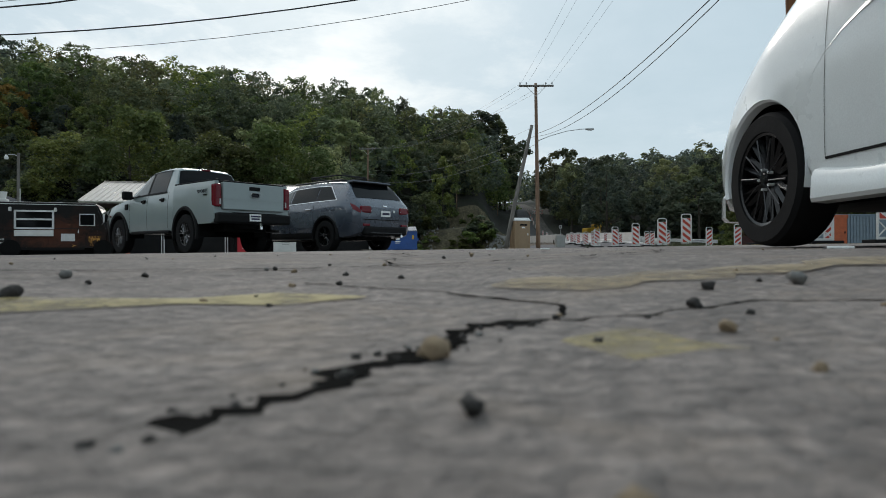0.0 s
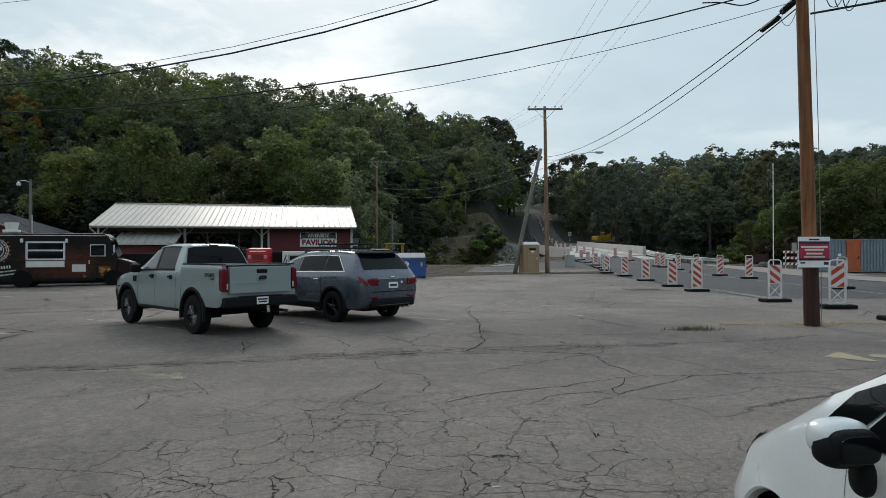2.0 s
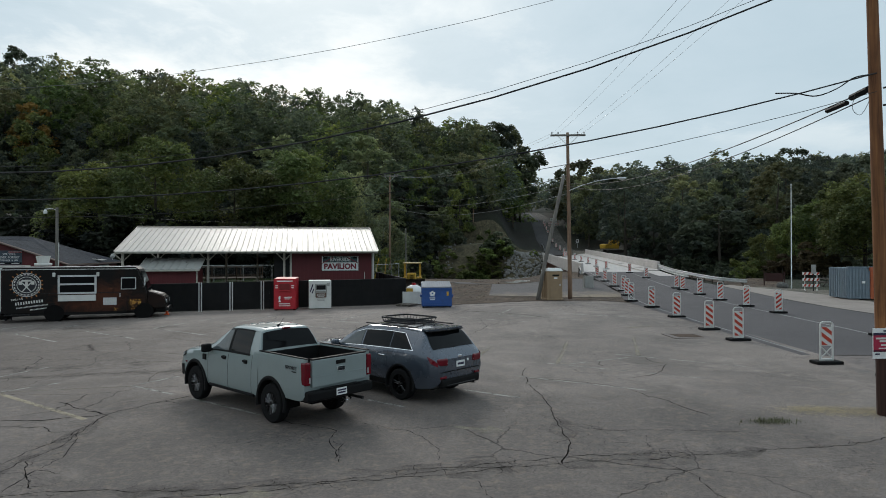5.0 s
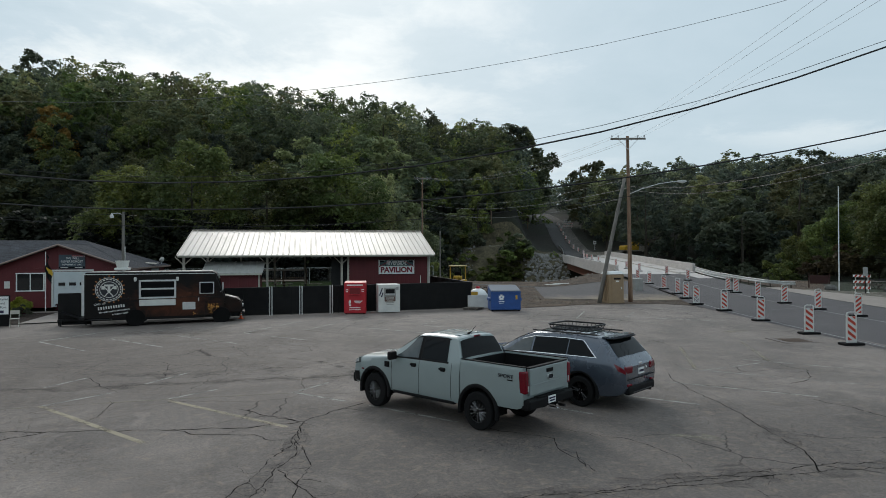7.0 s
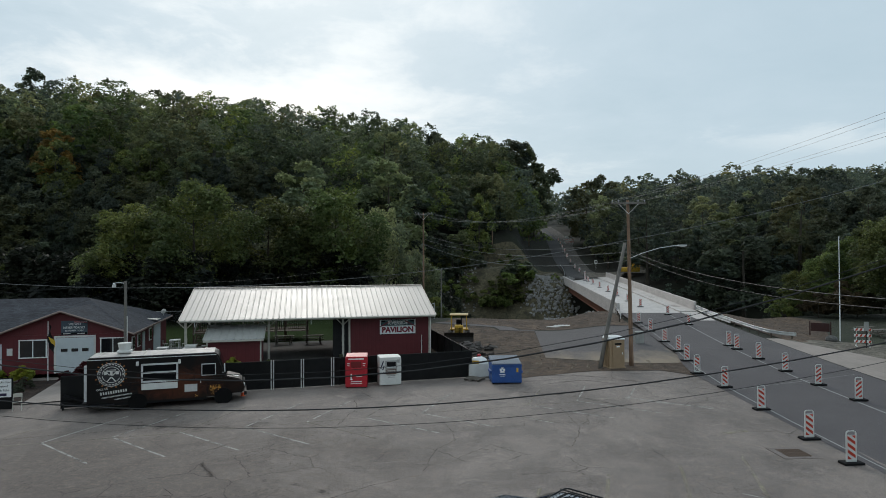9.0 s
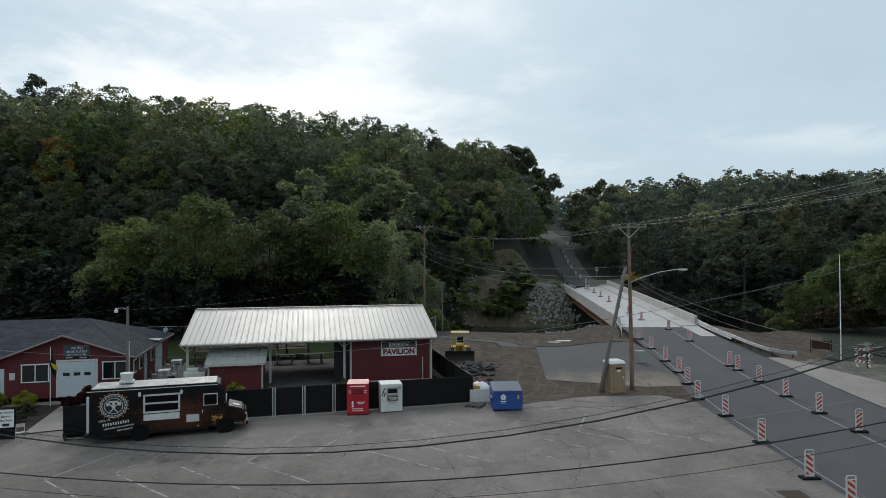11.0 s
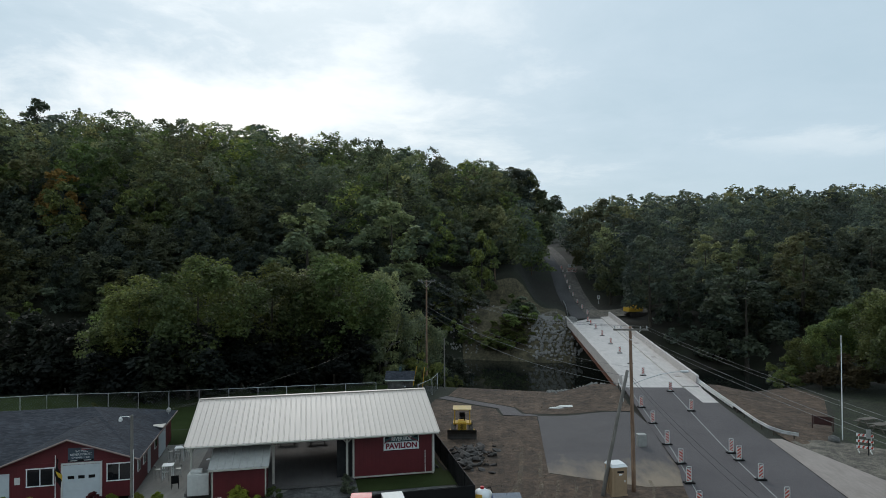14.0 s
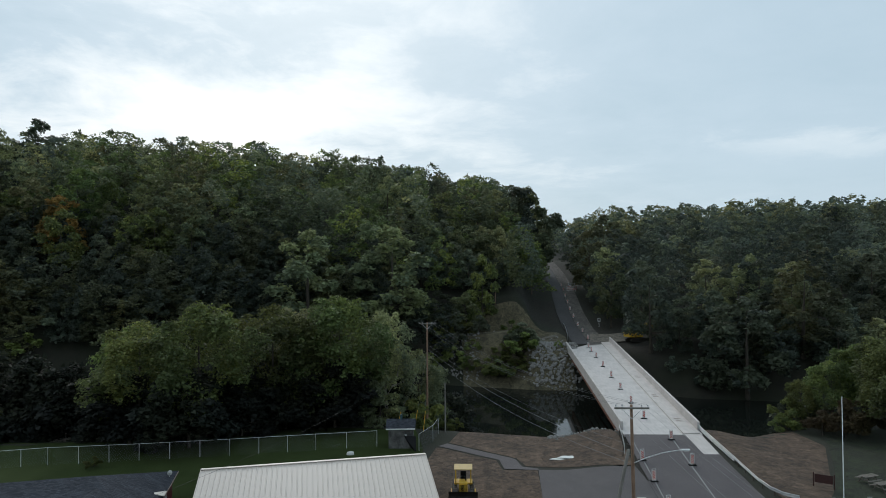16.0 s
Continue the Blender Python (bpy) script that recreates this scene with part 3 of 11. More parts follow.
def road_strip(name, y0, y1, left, right, material, label, lift=0.0, step=2.0, category="road"):
    """A strip of the road between two offsets from its middle line (numbers or functions of y)."""
    rows = []
    k = max(2, int((y1 - y0) / step))
    for i in range(k + 1):
        y = y0 + (y1 - y0) * i / k
        mx, z = lerp_table(ROAD_X, y), lerp_table(ROAD_Z, y)
        a = left(y) if callable(left) else left
        b = right(y) if callable(right) else right
        rows.append([(mx + a + (b - a) * j / 4, y, z + lift) for j in range(5)])
    return tagged(part(name, sheet(rows), material, smooth=True), label, category, kind="structure")


def edge_l(y):
    return lerp_table([(-60, 8.9), (41.6, 8.95), (46, 9.6), (50, 10.6), (56, 11.1), (63, 11.7), (77.4, 12.9)], y) - lerp_table(ROAD_X, y)


def edge_r(y):
    return lerp_table([(-60, 19.2), (39, 19.7), (57, 20.9), (67, 21.4), (77.4, 22.0)], y) - lerp_table(ROAD_X, y)


road_strip("road", 20.5, 77.4, edge_l, edge_r, M["road"], "smooth dark fresh asphalt road to the bridge", 0.012, 1.5)
road_strip("road", -60, 20.5, edge_l, edge_r, M["old_road"], "worn pale grey asphalt road beside the lot", 0.0, 4)
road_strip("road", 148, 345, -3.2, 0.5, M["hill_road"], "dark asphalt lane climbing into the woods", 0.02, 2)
road_strip("road", 148, 345, 0.6, 4.6, M["lane_dust"], "old grey lane beside the new asphalt", 0.01, 2)


def water():
    rows = [[(x, y, WATER_Z) for x in spans((-1200, -200, 200), (-200, 200, 20), (200, 1300, 200))] for y in spans((78, 150, 8))]
    n = Nodes("dark_river_water")
    n.bump(n.noise(0.9, 3, 0.5, 0.2), 0.05, 0.05)
    mat = n.done((0.010, 0.012, 0.010), 0.04, 0.0, IOR=1.33)
    return tagged(part("water", sheet(rows), mat), "dark still river water reflecting the sky", "river", kind="structure")


water()

# new asphalt apron, bare earth, lawn, beds and walks
draped("pavement", [(0.3, 49.0), (7.0, 45.9), (9.9, 46.1), (10.6, 50), (11.1, 56), (11.6, 62), (11.4, 66.5), (1.4, 67.0)], 0.045, 1.3, M["apron"], "dark fresh asphalt apron beside the road", "pavement")
draped("path", [(1.4, 66.9), (1.4, 67.4), (-0.2, 67.9), (-0.8, 70.6), (-8.6, 76.6), (-9.6, 75.4), (-2.6, 70.2), (-2.2, 67.0)], 0.05, 1.3, M["road"], "narrow strip of fresh asphalt path", "path")
draped("ground_patch", [(-5.4, 41.5), (-4.0, 41.3), (-2.5, 40.95), (-1.2, 41.65), (0, 42.1), (1.6, 42.9), (3.2, 43.35), (5.2, 43.3), (7.3, 43.3), (8.4, 42.0), (9.6, 40.4), (9.9, 46.2), (7.0, 46.1), (0.4, 48.9), (1.3, 66.8), (-2.4, 66.8), (-2.9, 70.0), (-9.8, 75.2), (-11.2, 66), (-9.6, 56), (-6.4, 46)], 0.022, 1.3, M["dirt"], "churned brown construction dirt", "dirt")
draped("ground_patch", [(-8.4, 76.9), (-0.6, 70.9), (0.2, 68.2), (11.4, 66.8), (12.2, 77.5), (11.4, 83), (4, 82.5), (-6, 87)], 0.03, 1.3, M["dirt"], "bare brown earth along the river bank", "dirt")
draped("ground_patch", [(22.6, 56), (26.0, 57.4), (28.6, 61), (31.5, 67), (36, 76), (35, 88), (23.5, 84), (22.6, 70)], 0.03, 1.3, M["dirt"], "bare raked earth bank below the guardrail", "dirt")
draped("lawn", [(-80, 24), (-27.5, 38), (-6.2, 43.2), (-9.8, 57), (-11.5, 75), (-13, 83), (-26, 83.5), (-50, 79), (-80, 76)], 0.02, 2.0, M["grass"], "mown green lawn", "lawn")
draped("lawn", [(31.5, 53.5), (80, 36), (80, 84), (40, 84), (36.5, 76), (31.8, 66.5), (28.4, 60), (28.6, 57)], 0.02, 2.5, M["grass_dark"], "worn grass below the trees with their shade put into its colour", "lawn")
road_strip("sidewalk", 20, 57.5, lambda y: edge_r(y) + 0.05, lambda y: edge_r(y) + lerp_table([(20, 4.8), (47, 4.6), (57.5, 1.2)], y), M["walk"], "sandy concrete strip along the road", 0.03, 1.5, "sidewalk")

draped("ground_patch", [(23.2, 22), (50, 22), (50, 44), (32, 53.8), (28.4, 57.4), (25.6, 57.8), (22.8, 57.2)], 0.035, 2.0, M["dirt_pale"], "sandy gravel verge beside the road", "gravel")
M["rough_grass"] = dirt_material("olive_rough_grass", (0.052, 0.046, 0.024), (0.160, 0.136, 0.080))
draped("grass_slope", [(-7, 137.0), (-3, 136.2), (0, 134.8), (8, 131.8), (14, 131.6), (17, 132.5), (17.3, 149), (17.8, 157), (16.5, 162), (6, 164), (-3, 162.5), (-8, 158)], 0.30, 1.6, M["rough_grass"], "olive-green rough grass on the far bank slope", "grass")
draped("ground_patch", [(22.5, 150.2), (37, 151), (41, 155), (36, 159.5), (24.5, 160)], 0.30, 1.8, M["dirt_pale"], "pale gravel yard beyond the bridge", "gravel")
draped("path", [(-9, 155.2), (-6, 155.4), (8, 155.8), (16, 156.2), (16, 158.6), (8, 158.2), (-6, 157.6), (-9, 157.4)], 0.42, 1.6, M["dirt_pale"], "pale gravel track on the far shore", "path")


# ---- trees ----
def leaf_cloud(rng, clumps, n_leaves, size, sides=4):
    """Leaf blades on a set of ellipsoid clumps: vertices and faces for from_pydata."""
    total = sum(c[3] * c[3] for c in clumps)
    pts, nrm, up = [], [], []
    for cx, cy, cz, r in clumps:
        k = max(6, int(n_leaves * r * r / total))
        d = rng.normal(size=(k, 3))
        d /= np.linalg.norm(d, axis=1)[:, None]
        d[:, 2] = np.where(d[:, 2] < -0.35, -d[:, 2], d[:, 2])
        rad = r * (0.58 + 0.52 * rng.random(k)) * (1 + 0.16 * np.sin(5 * d[:, 0] + cx) * np.cos(4 * d[:, 1] + cy))
        p = d * rad[:, None] * np.array([1, 1, 0.82]) + np.array([cx, cy, cz])
        pts.append(p)
        nrm.append(d * 0.5 + np.array((0, 0, 0.75)) + rng.normal(size=(k, 3)) * 0.6)
    p, n = np.concatenate(pts), np.concatenate(nrm)
    n /= np.linalg.norm(n, axis=1)[:, None]
    t = np.cross(n, rng.normal(size=n.shape))
    t /= np.linalg.norm(t, axis=1)[:, None]
    b = np.cross(n, t)
    s = size * (0.6 + 0.8 * rng.random(len(p)))[:, None]
    w = s * (0.45 + 0.25 * rng.random(len(p)))[:, None]
    if sides == 3:
        verts = np.stack([p - t * s * 0.75, p + b * w * 1.3 + t * s * 0.45, p - b * w * 1.3 + t * s * 0.45], axis=1).reshape(-1, 3)
        return verts, np.arange(len(verts)).reshape(-1, 3)
    verts = np.stack([p - t * s * 0.55, p + b * w + n * s * 0.12, p + t * s * 0.6, p - b * w + n * s * 0.1], axis=1).reshape(-1, 3)
    faces = np.arange(len(verts)).reshape(-1, 4)
    return verts, faces


def mesh_of(name, verts, faces, material):
    me = bpy.data.meshes.new(name)
    me.vertices.add(len(verts))
    me.vertices.foreach_set("co", np.asarray(verts, dtype=np.float32).ravel())
    me.loops.add(faces.size)
    me.loops.foreach_set("vertex_index", faces.astype(np.int32).ravel())
    me.polygons.add(len(faces))
    me.polygons.foreach_set("loop_start", np.arange(0, faces.size, faces.shape[1], dtype=np.int32))
    me.update(calc_edges=True)
    me.validate()
    me.materials.append(material)
    return me


def crown_clumps(rng, height, spread, form):
    """Clumps of a crown: lobes round the stem, each with smaller clumps on its outer side."""
    out = []
    lobes, small = {"round": (14, 4), "tall": (13, 4), "bush": (6, 4), "low": (12, 4), "ball": (12, 5), "shore": (20, 6)}[form]
    base, top = {"round": (0.12, 0.90), "tall": (0.12, 0.90), "bush": (0.18, 0.72), "low": (0.06, 0.88), "ball": (0.16, 0.74), "shore": (0.28, 0.91)}[form]
    for i in range(lobes):
        f = (i + 0.5) / lobes
        z = height * (base + (top - base) * f)
        dome = math.sqrt(max(0.06, 1 - ((f - 0.36) / 0.72) ** 2))
        a = i * 2.4 + rng.random() * 1.2
        rr = spread * dome * (0.48 + 0.32 * rng.random())
        r = spread * (0.27 + 0.17 * rng.random()) * (1.1 - 0.35 * f)
        if form == "ball":
            rr, r = rr * 0.85, r * 1.15
        c = np.array((rr * math.cos(a), rr * math.sin(a), z + rng.normal() * 0.02 * height))
        out.append((*c, r))
        for k in range(small):
            d = rng.normal(size=3) + np.array((math.cos(a) * 0.8, math.sin(a) * 0.8, 0.7))
            d /= np.linalg.norm(d)
            out.append((*(c + d * r * (0.7 + 0.40 * rng.random())), r * (0.28 + 0.26 * rng.random())))
    out.append((0, 0, height * 0.92, spread * 0.26))
    out.append((spread * 0.1, 0, height * 0.97, spread * 0.14))
    return out


def trunk_bm(rng, height, r, clumps):
    bm = bmesh.new()
    lean = Vector((rng.normal() * 0.02, rng.normal() * 0.02, 0)) * height
    pts = [lean * f * f + Vector((0, 0, height * f - 0.4)) for f in (0, 0.06, 0.2, 0.4, 0.6, 0.8)]
    tube(bm, pts, [r * 1.5, r * 1.05, r * 0.9, r * 0.7, r * 0.45, r * 0.15], 7)
    for cx, cy, cz, cr in clumps[:9]:
        f = min(0.62, max(0.25, cz / height - 0.22))
        a = lean * f * f + Vector((0, 0, height * f - 0.4))
        b = Vector((cx, cy, cz - cr * 0.1))
        tube(bm, [a, a.lerp(b, 0.5) + Vector((0, 0, 0.2)), b], [r * 0.38, r * 0.25, r * 0.08], 5)
    return bm


TREES = {}


def tree_kind(key, height, spread, form, leaves, size, leaf, seed):
    """A tree at the origin's mesh data, kept for copies."""
    rng = np.random.default_rng(seed)
    clumps = crown_clumps(rng, height, spread, form)
    v, f = leaf_cloud(rng, clumps, leaves, size, 4 if key[:4] in ("near", "bush") else 3)
    crown = mesh_of("crown", v, f, M[leaf])
    bm = trunk_bm(rng, height, 0.018 * height, clumps)
    trunk = bpy.data.meshes.new("trunk")
    bm.to_mesh(trunk)
    bm.free()
    trunk.materials.append(M["bark"])
    TREES[key] = (trunk, crown, height, v, f)


for i in range(5):
    tree_kind(f"hill{i}", 18, 5.2 + 0.3 * i, ("round", "tall")[i % 2], 5400, 0.37, ("leaf", "leaf_dark")[i % 2], 40 + i)
tree_kind("hill5", 18, 5.0, "round", 5400, 0.37, "leaf_rust", 47)
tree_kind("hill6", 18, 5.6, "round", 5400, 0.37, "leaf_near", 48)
for i in range(3):
    tree_kind(f"near{i}", 16, 6.4, "shore", 16000, 0.26, ("leaf_near", "leaf_near", "leaf")[i], 60 + i)
tree_kind("low0", 14, 5.2, "low", 5800, 0.34, "leaf", 75)
tree_kind("low1", 14, 5.0, "low", 5800, 0.34, "leaf_dark", 76)
tree_kind("under0", 9, 4.6, "low", 5200, 0.30, "leaf_shade", 77)
tree_kind("bush0", 4, 2.4, "bush", 2600, 0.24, "leaf_near", 70)
tree_kind("shrub0", 4, 2.3, "ball", 6500, 0.21, "leaf_shrub", 72)
tree_kind("shrub1", 4, 2.3, "ball", 5500, 0.22, "leaf_maroon", 73)
tree_kind("shrub2", 4, 2.5, "bush", 3600, 0.20, "leaf_dull", 74)
tree_kind("bush1", 4, 2.4, "bush", 2000, 0.27, "leaf_dark", 71)


def plant(key, x, y, top=None, height=None, turn=0.0, wide=1.0, name="tree", label="leafy green broad-leaved tree", group="trees on the hillside", z=None):
    """A tree whose foot is on the land; its top is at a height over the datum, or it has a height of its own."""
    trunk, crown, h0, _, _ = TREES[key]
    z = land_z(x, y) if z is None else z
    h = height if height else max(3.0, top - z)
    s = h / h0
    ob = thing(name, label, "tree" if name == "tree" else "bush", pose(x, y, z, 0, 0, turn) @ Matrix.Diagonal((s * wide, s * wide, s, 1)), group)
    for nm, me in (("trunk", trunk), ("crown", crown)):
        o = new(nm, me)
        o.parent = ob
    return ob


rng = np.random.default_rng(7)
planted = []


def clear_of(x, y, d):
    return all((x - a) ** 2 + (y - b) ** 2 > d * d for a, b in planted)


# trees that the skyline and the near shores show singly: kind, x, y, top, width
SINGLE = [
    ("near0", -24, 87, 17.4, 1.0), ("near1", -33, 86, 16.2, 1.0), ("near0", -39, 76, 17.2, 1.0), ("near1", -47.5, 78, 14.8, 1.15), ("near2", -18.6, 90.5, 14.9, 0.75),
    ("near2", -29, 92, 15.5, 1.0), ("near0", -56, 92, 13.0, 0.8),
    ("near2", -13.5, 93.5, 9.0, 0.8),
    ("near0", 47.5, 74, 12.0, 1.15), ("near1", 48, 80, 13.0, 1.1), ("near0", 38.8, 87, 5.8, 0.75), ("near1", 43.5, 88, 8.2, 1.0), ("near0", 47, 87, 10.5, 1.0), ("near1", 55, 72, 12.5, 1.2), ("near2", 60, 84, 15, 1.0),
    ("hill1", -143, 195, 68.8, 1.0), ("hill3", -91, 246, 70.6, 0.8), ("hill0", -30, 189, 48.3, 0.9), ("hill1", -16, 211, 50.0, 0.8), ("hill0", -3, 207, 42, 1.1), ("hill3", 9, 219, 48.6, 1.2),
    ("hill0", 15, 226, 49, 1.1), ("hill2", 18, 240, 46.5, 1.0), ("hill0", 19.4, 235, 43, 0.8), ("hill1", 12, 222, 48, 1.0), ("hill2", 4, 214, 46.5, 1.1), ("hill2", -24, 147, 30.7, 1.2), ("hill0", -42, 140, 29.6, 1.2), ("hill1", -90, 140, 29, 1.1), ("hill5", -101.5, 144, 38.5, 1.15),
    ("low1", 47.5, 139, 15.5, 1.1), ("low1", 49, 127, 14.5, 1.2), ("hill0", 63, 133, 22, 1.2), ("hill1", 86.6, 176, 32.0, 1.1), ("hill0", 49, 258, 41, 1.2),
    ("hill6", -2.5, 160, 24, 0.7), ("hill4", 35, 190, 26, 1.0), ("hill0", 31.5, 168, 23, 0.9), ("hill2", 33, 205, 32, 1.0), ("hill2", 17.5, 252, 43, 1.1),
]
for key, x, y, top, wide in SINGLE:
    planted.append((x, y))
    near = key.startswith("near")
    plant(key, x, y, top=top, turn=rng.random() * 360, wide=wide,
          label="bright green leafy tree on the river bank" if near else ("tree turning rusty yellow on the hillside" if key == "hill5" else "dark green leafy tree on the wooded hillside"),
          group="trees on the near river bank" if near else "trees on the hillside")


def in_road(x, y, w=9.5):
    return 130 < y < 345 and abs(x - lerp_table(ROAD_X, y)) < w + (3 if y < 165 else 0)


# near-black thicket standing in for shade below the near bank's tall trees
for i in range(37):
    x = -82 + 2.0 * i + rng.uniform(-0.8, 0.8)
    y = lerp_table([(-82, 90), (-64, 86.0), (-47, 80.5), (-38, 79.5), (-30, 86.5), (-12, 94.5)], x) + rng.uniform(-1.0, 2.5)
    plant("under0", x, y, height=rng.uniform(7.0, 10.0), turn=rng.random() * 360, wide=rng.uniform(0.8, 1.1), label="near-black leaves standing in for shade below the bank trees", group="trees along the river")


# and more near-black leaves for the shade right below the crowns
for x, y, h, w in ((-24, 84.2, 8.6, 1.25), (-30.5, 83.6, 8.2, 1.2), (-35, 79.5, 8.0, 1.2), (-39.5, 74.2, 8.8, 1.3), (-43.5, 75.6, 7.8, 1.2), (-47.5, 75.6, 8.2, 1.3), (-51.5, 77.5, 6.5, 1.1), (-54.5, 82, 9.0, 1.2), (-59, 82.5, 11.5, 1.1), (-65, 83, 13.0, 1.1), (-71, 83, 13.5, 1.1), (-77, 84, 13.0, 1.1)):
    plant("under0", x, y, height=h, turn=x * 53, wide=w, label="near-black leaves standing in for shade below the bank trees", group="trees along the river")
    planted.append((x, y))


# low-branched trees that close the two shores
shore = []
for i in range(900):
    x = rng.uniform(-130, 120)
    far_side = i % 10 < 7
    if far_side:
        y = lerp_table(FAR_BANK, x) + rng.uniform(1.5, 16)
        if in_road(x, y, 10) or -5 < x < 18 or 27 < x < 38.5 or not clear_of(x, y, 4.6):
            continue
    else:
        y = lerp_table(NEAR_BANK, x) - rng.uniform(-2.0, 7)
        if -16 < x < 38 or not clear_of(x, y, 4.2) or (-62 < x < -44 and y < 84):
            continue
    planted.append((x, y))
    if far_side and len(shore) < 150 and abs(x - 30) > 45:
        shore.append((x, y))
        continue
    # mostly the darker leaves east of the road: dimmer light put into colour
    plant("low0" if rng.random() < (0.12 if x > 20 else 0.5) else "low1", x, y, height=rng.uniform(7, 12.5) if far_side else rng.uniform(4.5, 8), turn=rng.random() * 360, wide=rng.uniform(0.9, 1.3),
          label="low-branched dark green tree at the river", group="trees along the river")


# trees above the track beside the climbing road
for i in range(60):
    x, y = rng.uniform(-22, 4), rng.uniform(168, 190)
    if in_road(x, y, 6.5) or not clear_of(x, y, 4.4):
        continue
    planted.append((x, y))
    plant("low1" if rng.random() < 0.5 else "low0", x, y, height=rng.uniform(7, 13), turn=rng.random() * 360, wide=rng.uniform(0.9, 1.2), label="low-branched green tree on the slope", group="trees on the hillside")

# the rest of the woods
spots = []
tries = 0
while tries < 9000 and len(spots) < 1050:
    tries += 1
    x, y = rng.uniform(-230, 190), rng.uniform(118, 290)
    d = y - lerp_table(FAR_BANK, x)
    if d < 3 or in_road(x, y) or abs(x - 10) > 0.95 * (y + 60):
        continue
    if -6 < x < 16 and d < 26:
        continue
    if clear_of(x, y, 5.7):
        planted.append((x, y))
        spots.append((x, y))
spots.sort(key=lambda p: p[1])
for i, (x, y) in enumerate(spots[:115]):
    # brighter leaf kinds to the west, darker to the east, imitate the hillsides' light
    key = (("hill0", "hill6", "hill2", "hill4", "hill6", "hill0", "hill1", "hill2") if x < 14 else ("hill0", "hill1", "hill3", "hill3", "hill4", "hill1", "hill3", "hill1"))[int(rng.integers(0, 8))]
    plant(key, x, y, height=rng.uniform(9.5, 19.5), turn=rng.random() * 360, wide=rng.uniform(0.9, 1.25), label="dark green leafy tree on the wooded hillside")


def woods(name, places, label, keys, low, high, thin=1, leaf=None):
    vs, fs, base = [], [], 0
    for x, y in places:
        _, _, h0, v, f = TREES[keys[int(rng.integers(0, len(keys)))]]
        a, s = rng.random() * 6.283, rng.uniform(low, high) / h0
        w = s * rng.uniform(0.85, 1.35)
        c, sn = math.cos(a), math.sin(a)
        if thin > 1:
            f = f[::thin]
            k = f.shape[1]
            idx = f.ravel()
            v = v[idx]
            mid = v.reshape(-1, k, 3).mean(axis=1, keepdims=True)
            v = ((v.reshape(-1, k, 3) - mid) * (0.62 * math.sqrt(thin)) + mid).reshape(-1, 3)
            f = np.arange(len(v)).reshape(-1, k)
        q = np.stack([(v[:, 0] * c - v[:, 1] * sn) * w + x, (v[:, 0] * sn + v[:, 1] * c) * w + y, v[:, 2] * s + land_z(x, y)], axis=1)
        vs.append(q)
        fs.append(f + base)
        base += len(q)
    me = mesh_of(name, np.concatenate(vs), np.concatenate(fs), M[leaf] if leaf else M["leaf"] if "deep" not in label else M["leaf_dark"])
    return tagged(new(name, me), label, "woods", kind="stuff")


rest = spots[115:]
west = [p for p in rest if p[0] < 14]
east = [p for p in rest if p[0] >= 14]
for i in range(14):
    # east crowns get the darker leaves, as the light falls weaker there
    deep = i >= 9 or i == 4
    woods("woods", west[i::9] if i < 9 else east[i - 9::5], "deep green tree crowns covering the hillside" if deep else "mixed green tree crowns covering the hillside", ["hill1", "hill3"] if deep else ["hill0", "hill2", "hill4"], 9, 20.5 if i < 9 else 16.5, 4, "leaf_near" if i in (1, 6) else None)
far = []
for _ in range(5200):
    y = 285 + 900 * rng.random() ** 1.7
    x = rng.uniform(-0.55 * y - 40, 0.85 * y + 40)
    if in_road(x, y, 12):
        continue
    if len(far) < 1000:
        far.append((x, y))
woods("woods", far[0::2], "distant green tree crowns along the horizon", ["hill0", "hill2"], 14, 20, 12)
woods("woods", far[1::2], "distant deep green tree crowns along the horizon", ["hill1", "hill3"], 14, 20, 12)

# the valley's other side, behind the lot
back = [(rng.uniform(-190, 130), rng.uniform(-150, -85)) for _ in range(110)] + [(rng.uniform(-190, -120), rng.uniform(-90, 70)) for _ in range(70)]
woods("woods", back, "green woods closing the valley behind the lot", ["hill0", "hill2", "hill4"], 18, 27, 14)
# low trees that fill the foot of the long hill
foot = [(x, lerp_table(FAR_BANK, x) + rng.uniform(5, 30)) for x in rng.uniform(-135, -22, size=130)]
woods("woods", foot, "deep green low trees at the foot of the hill", ["low1"], 8, 13, 3)
for i in range(2):
    woods("woods", shore[i::2], ("green", "deep green")[i] + " low trees along the far river bank", [f"low{i}"], 7, 12.5, 2)

# undergrowth along the shores
thicket = []
for i in range(300):
    x = rng.uniform(-120, 125)
    if i % 2:
        y = lerp_table(FAR_BANK, x) + rng.uniform(0.5, 12)
        ok = not (-17 < x < 36)
    else:
        y = lerp_table(NEAR_BANK, x) - rng.uniform(-3.0, 1.5)
        ok = x < -13 or x > 40
    if ok:
        thicket.append((x, y))
woods("undergrowth", thicket, "deep green undergrowth along the river banks", ["bush1"], 2.5, 5.5, 5)
for i in range(70):
    left = i % 3 == 0
    x = rng.uniform(-95, 20) if left else rng.uniform(-20, 120)
    far_side = rng.random() < 0.62
    y = lerp_table(FAR_BANK, x) + rng.uniform(1, 9) if far_side else lerp_table(NEAR_BANK, x) - rng.uniform(0, 4)
    if not far_side and (-12 < x < 36) or (10 < x < 40):
        continue
    plant("bush1" if rng.random() < 0.6 else "bush0", x, y, height=rng.uniform(2.2, 5.5), turn=rng.random() * 360, wide=rng.uniform(1.0, 1.6), name="bush",
          label="dense green bush on the river bank", group="bushes along the river")
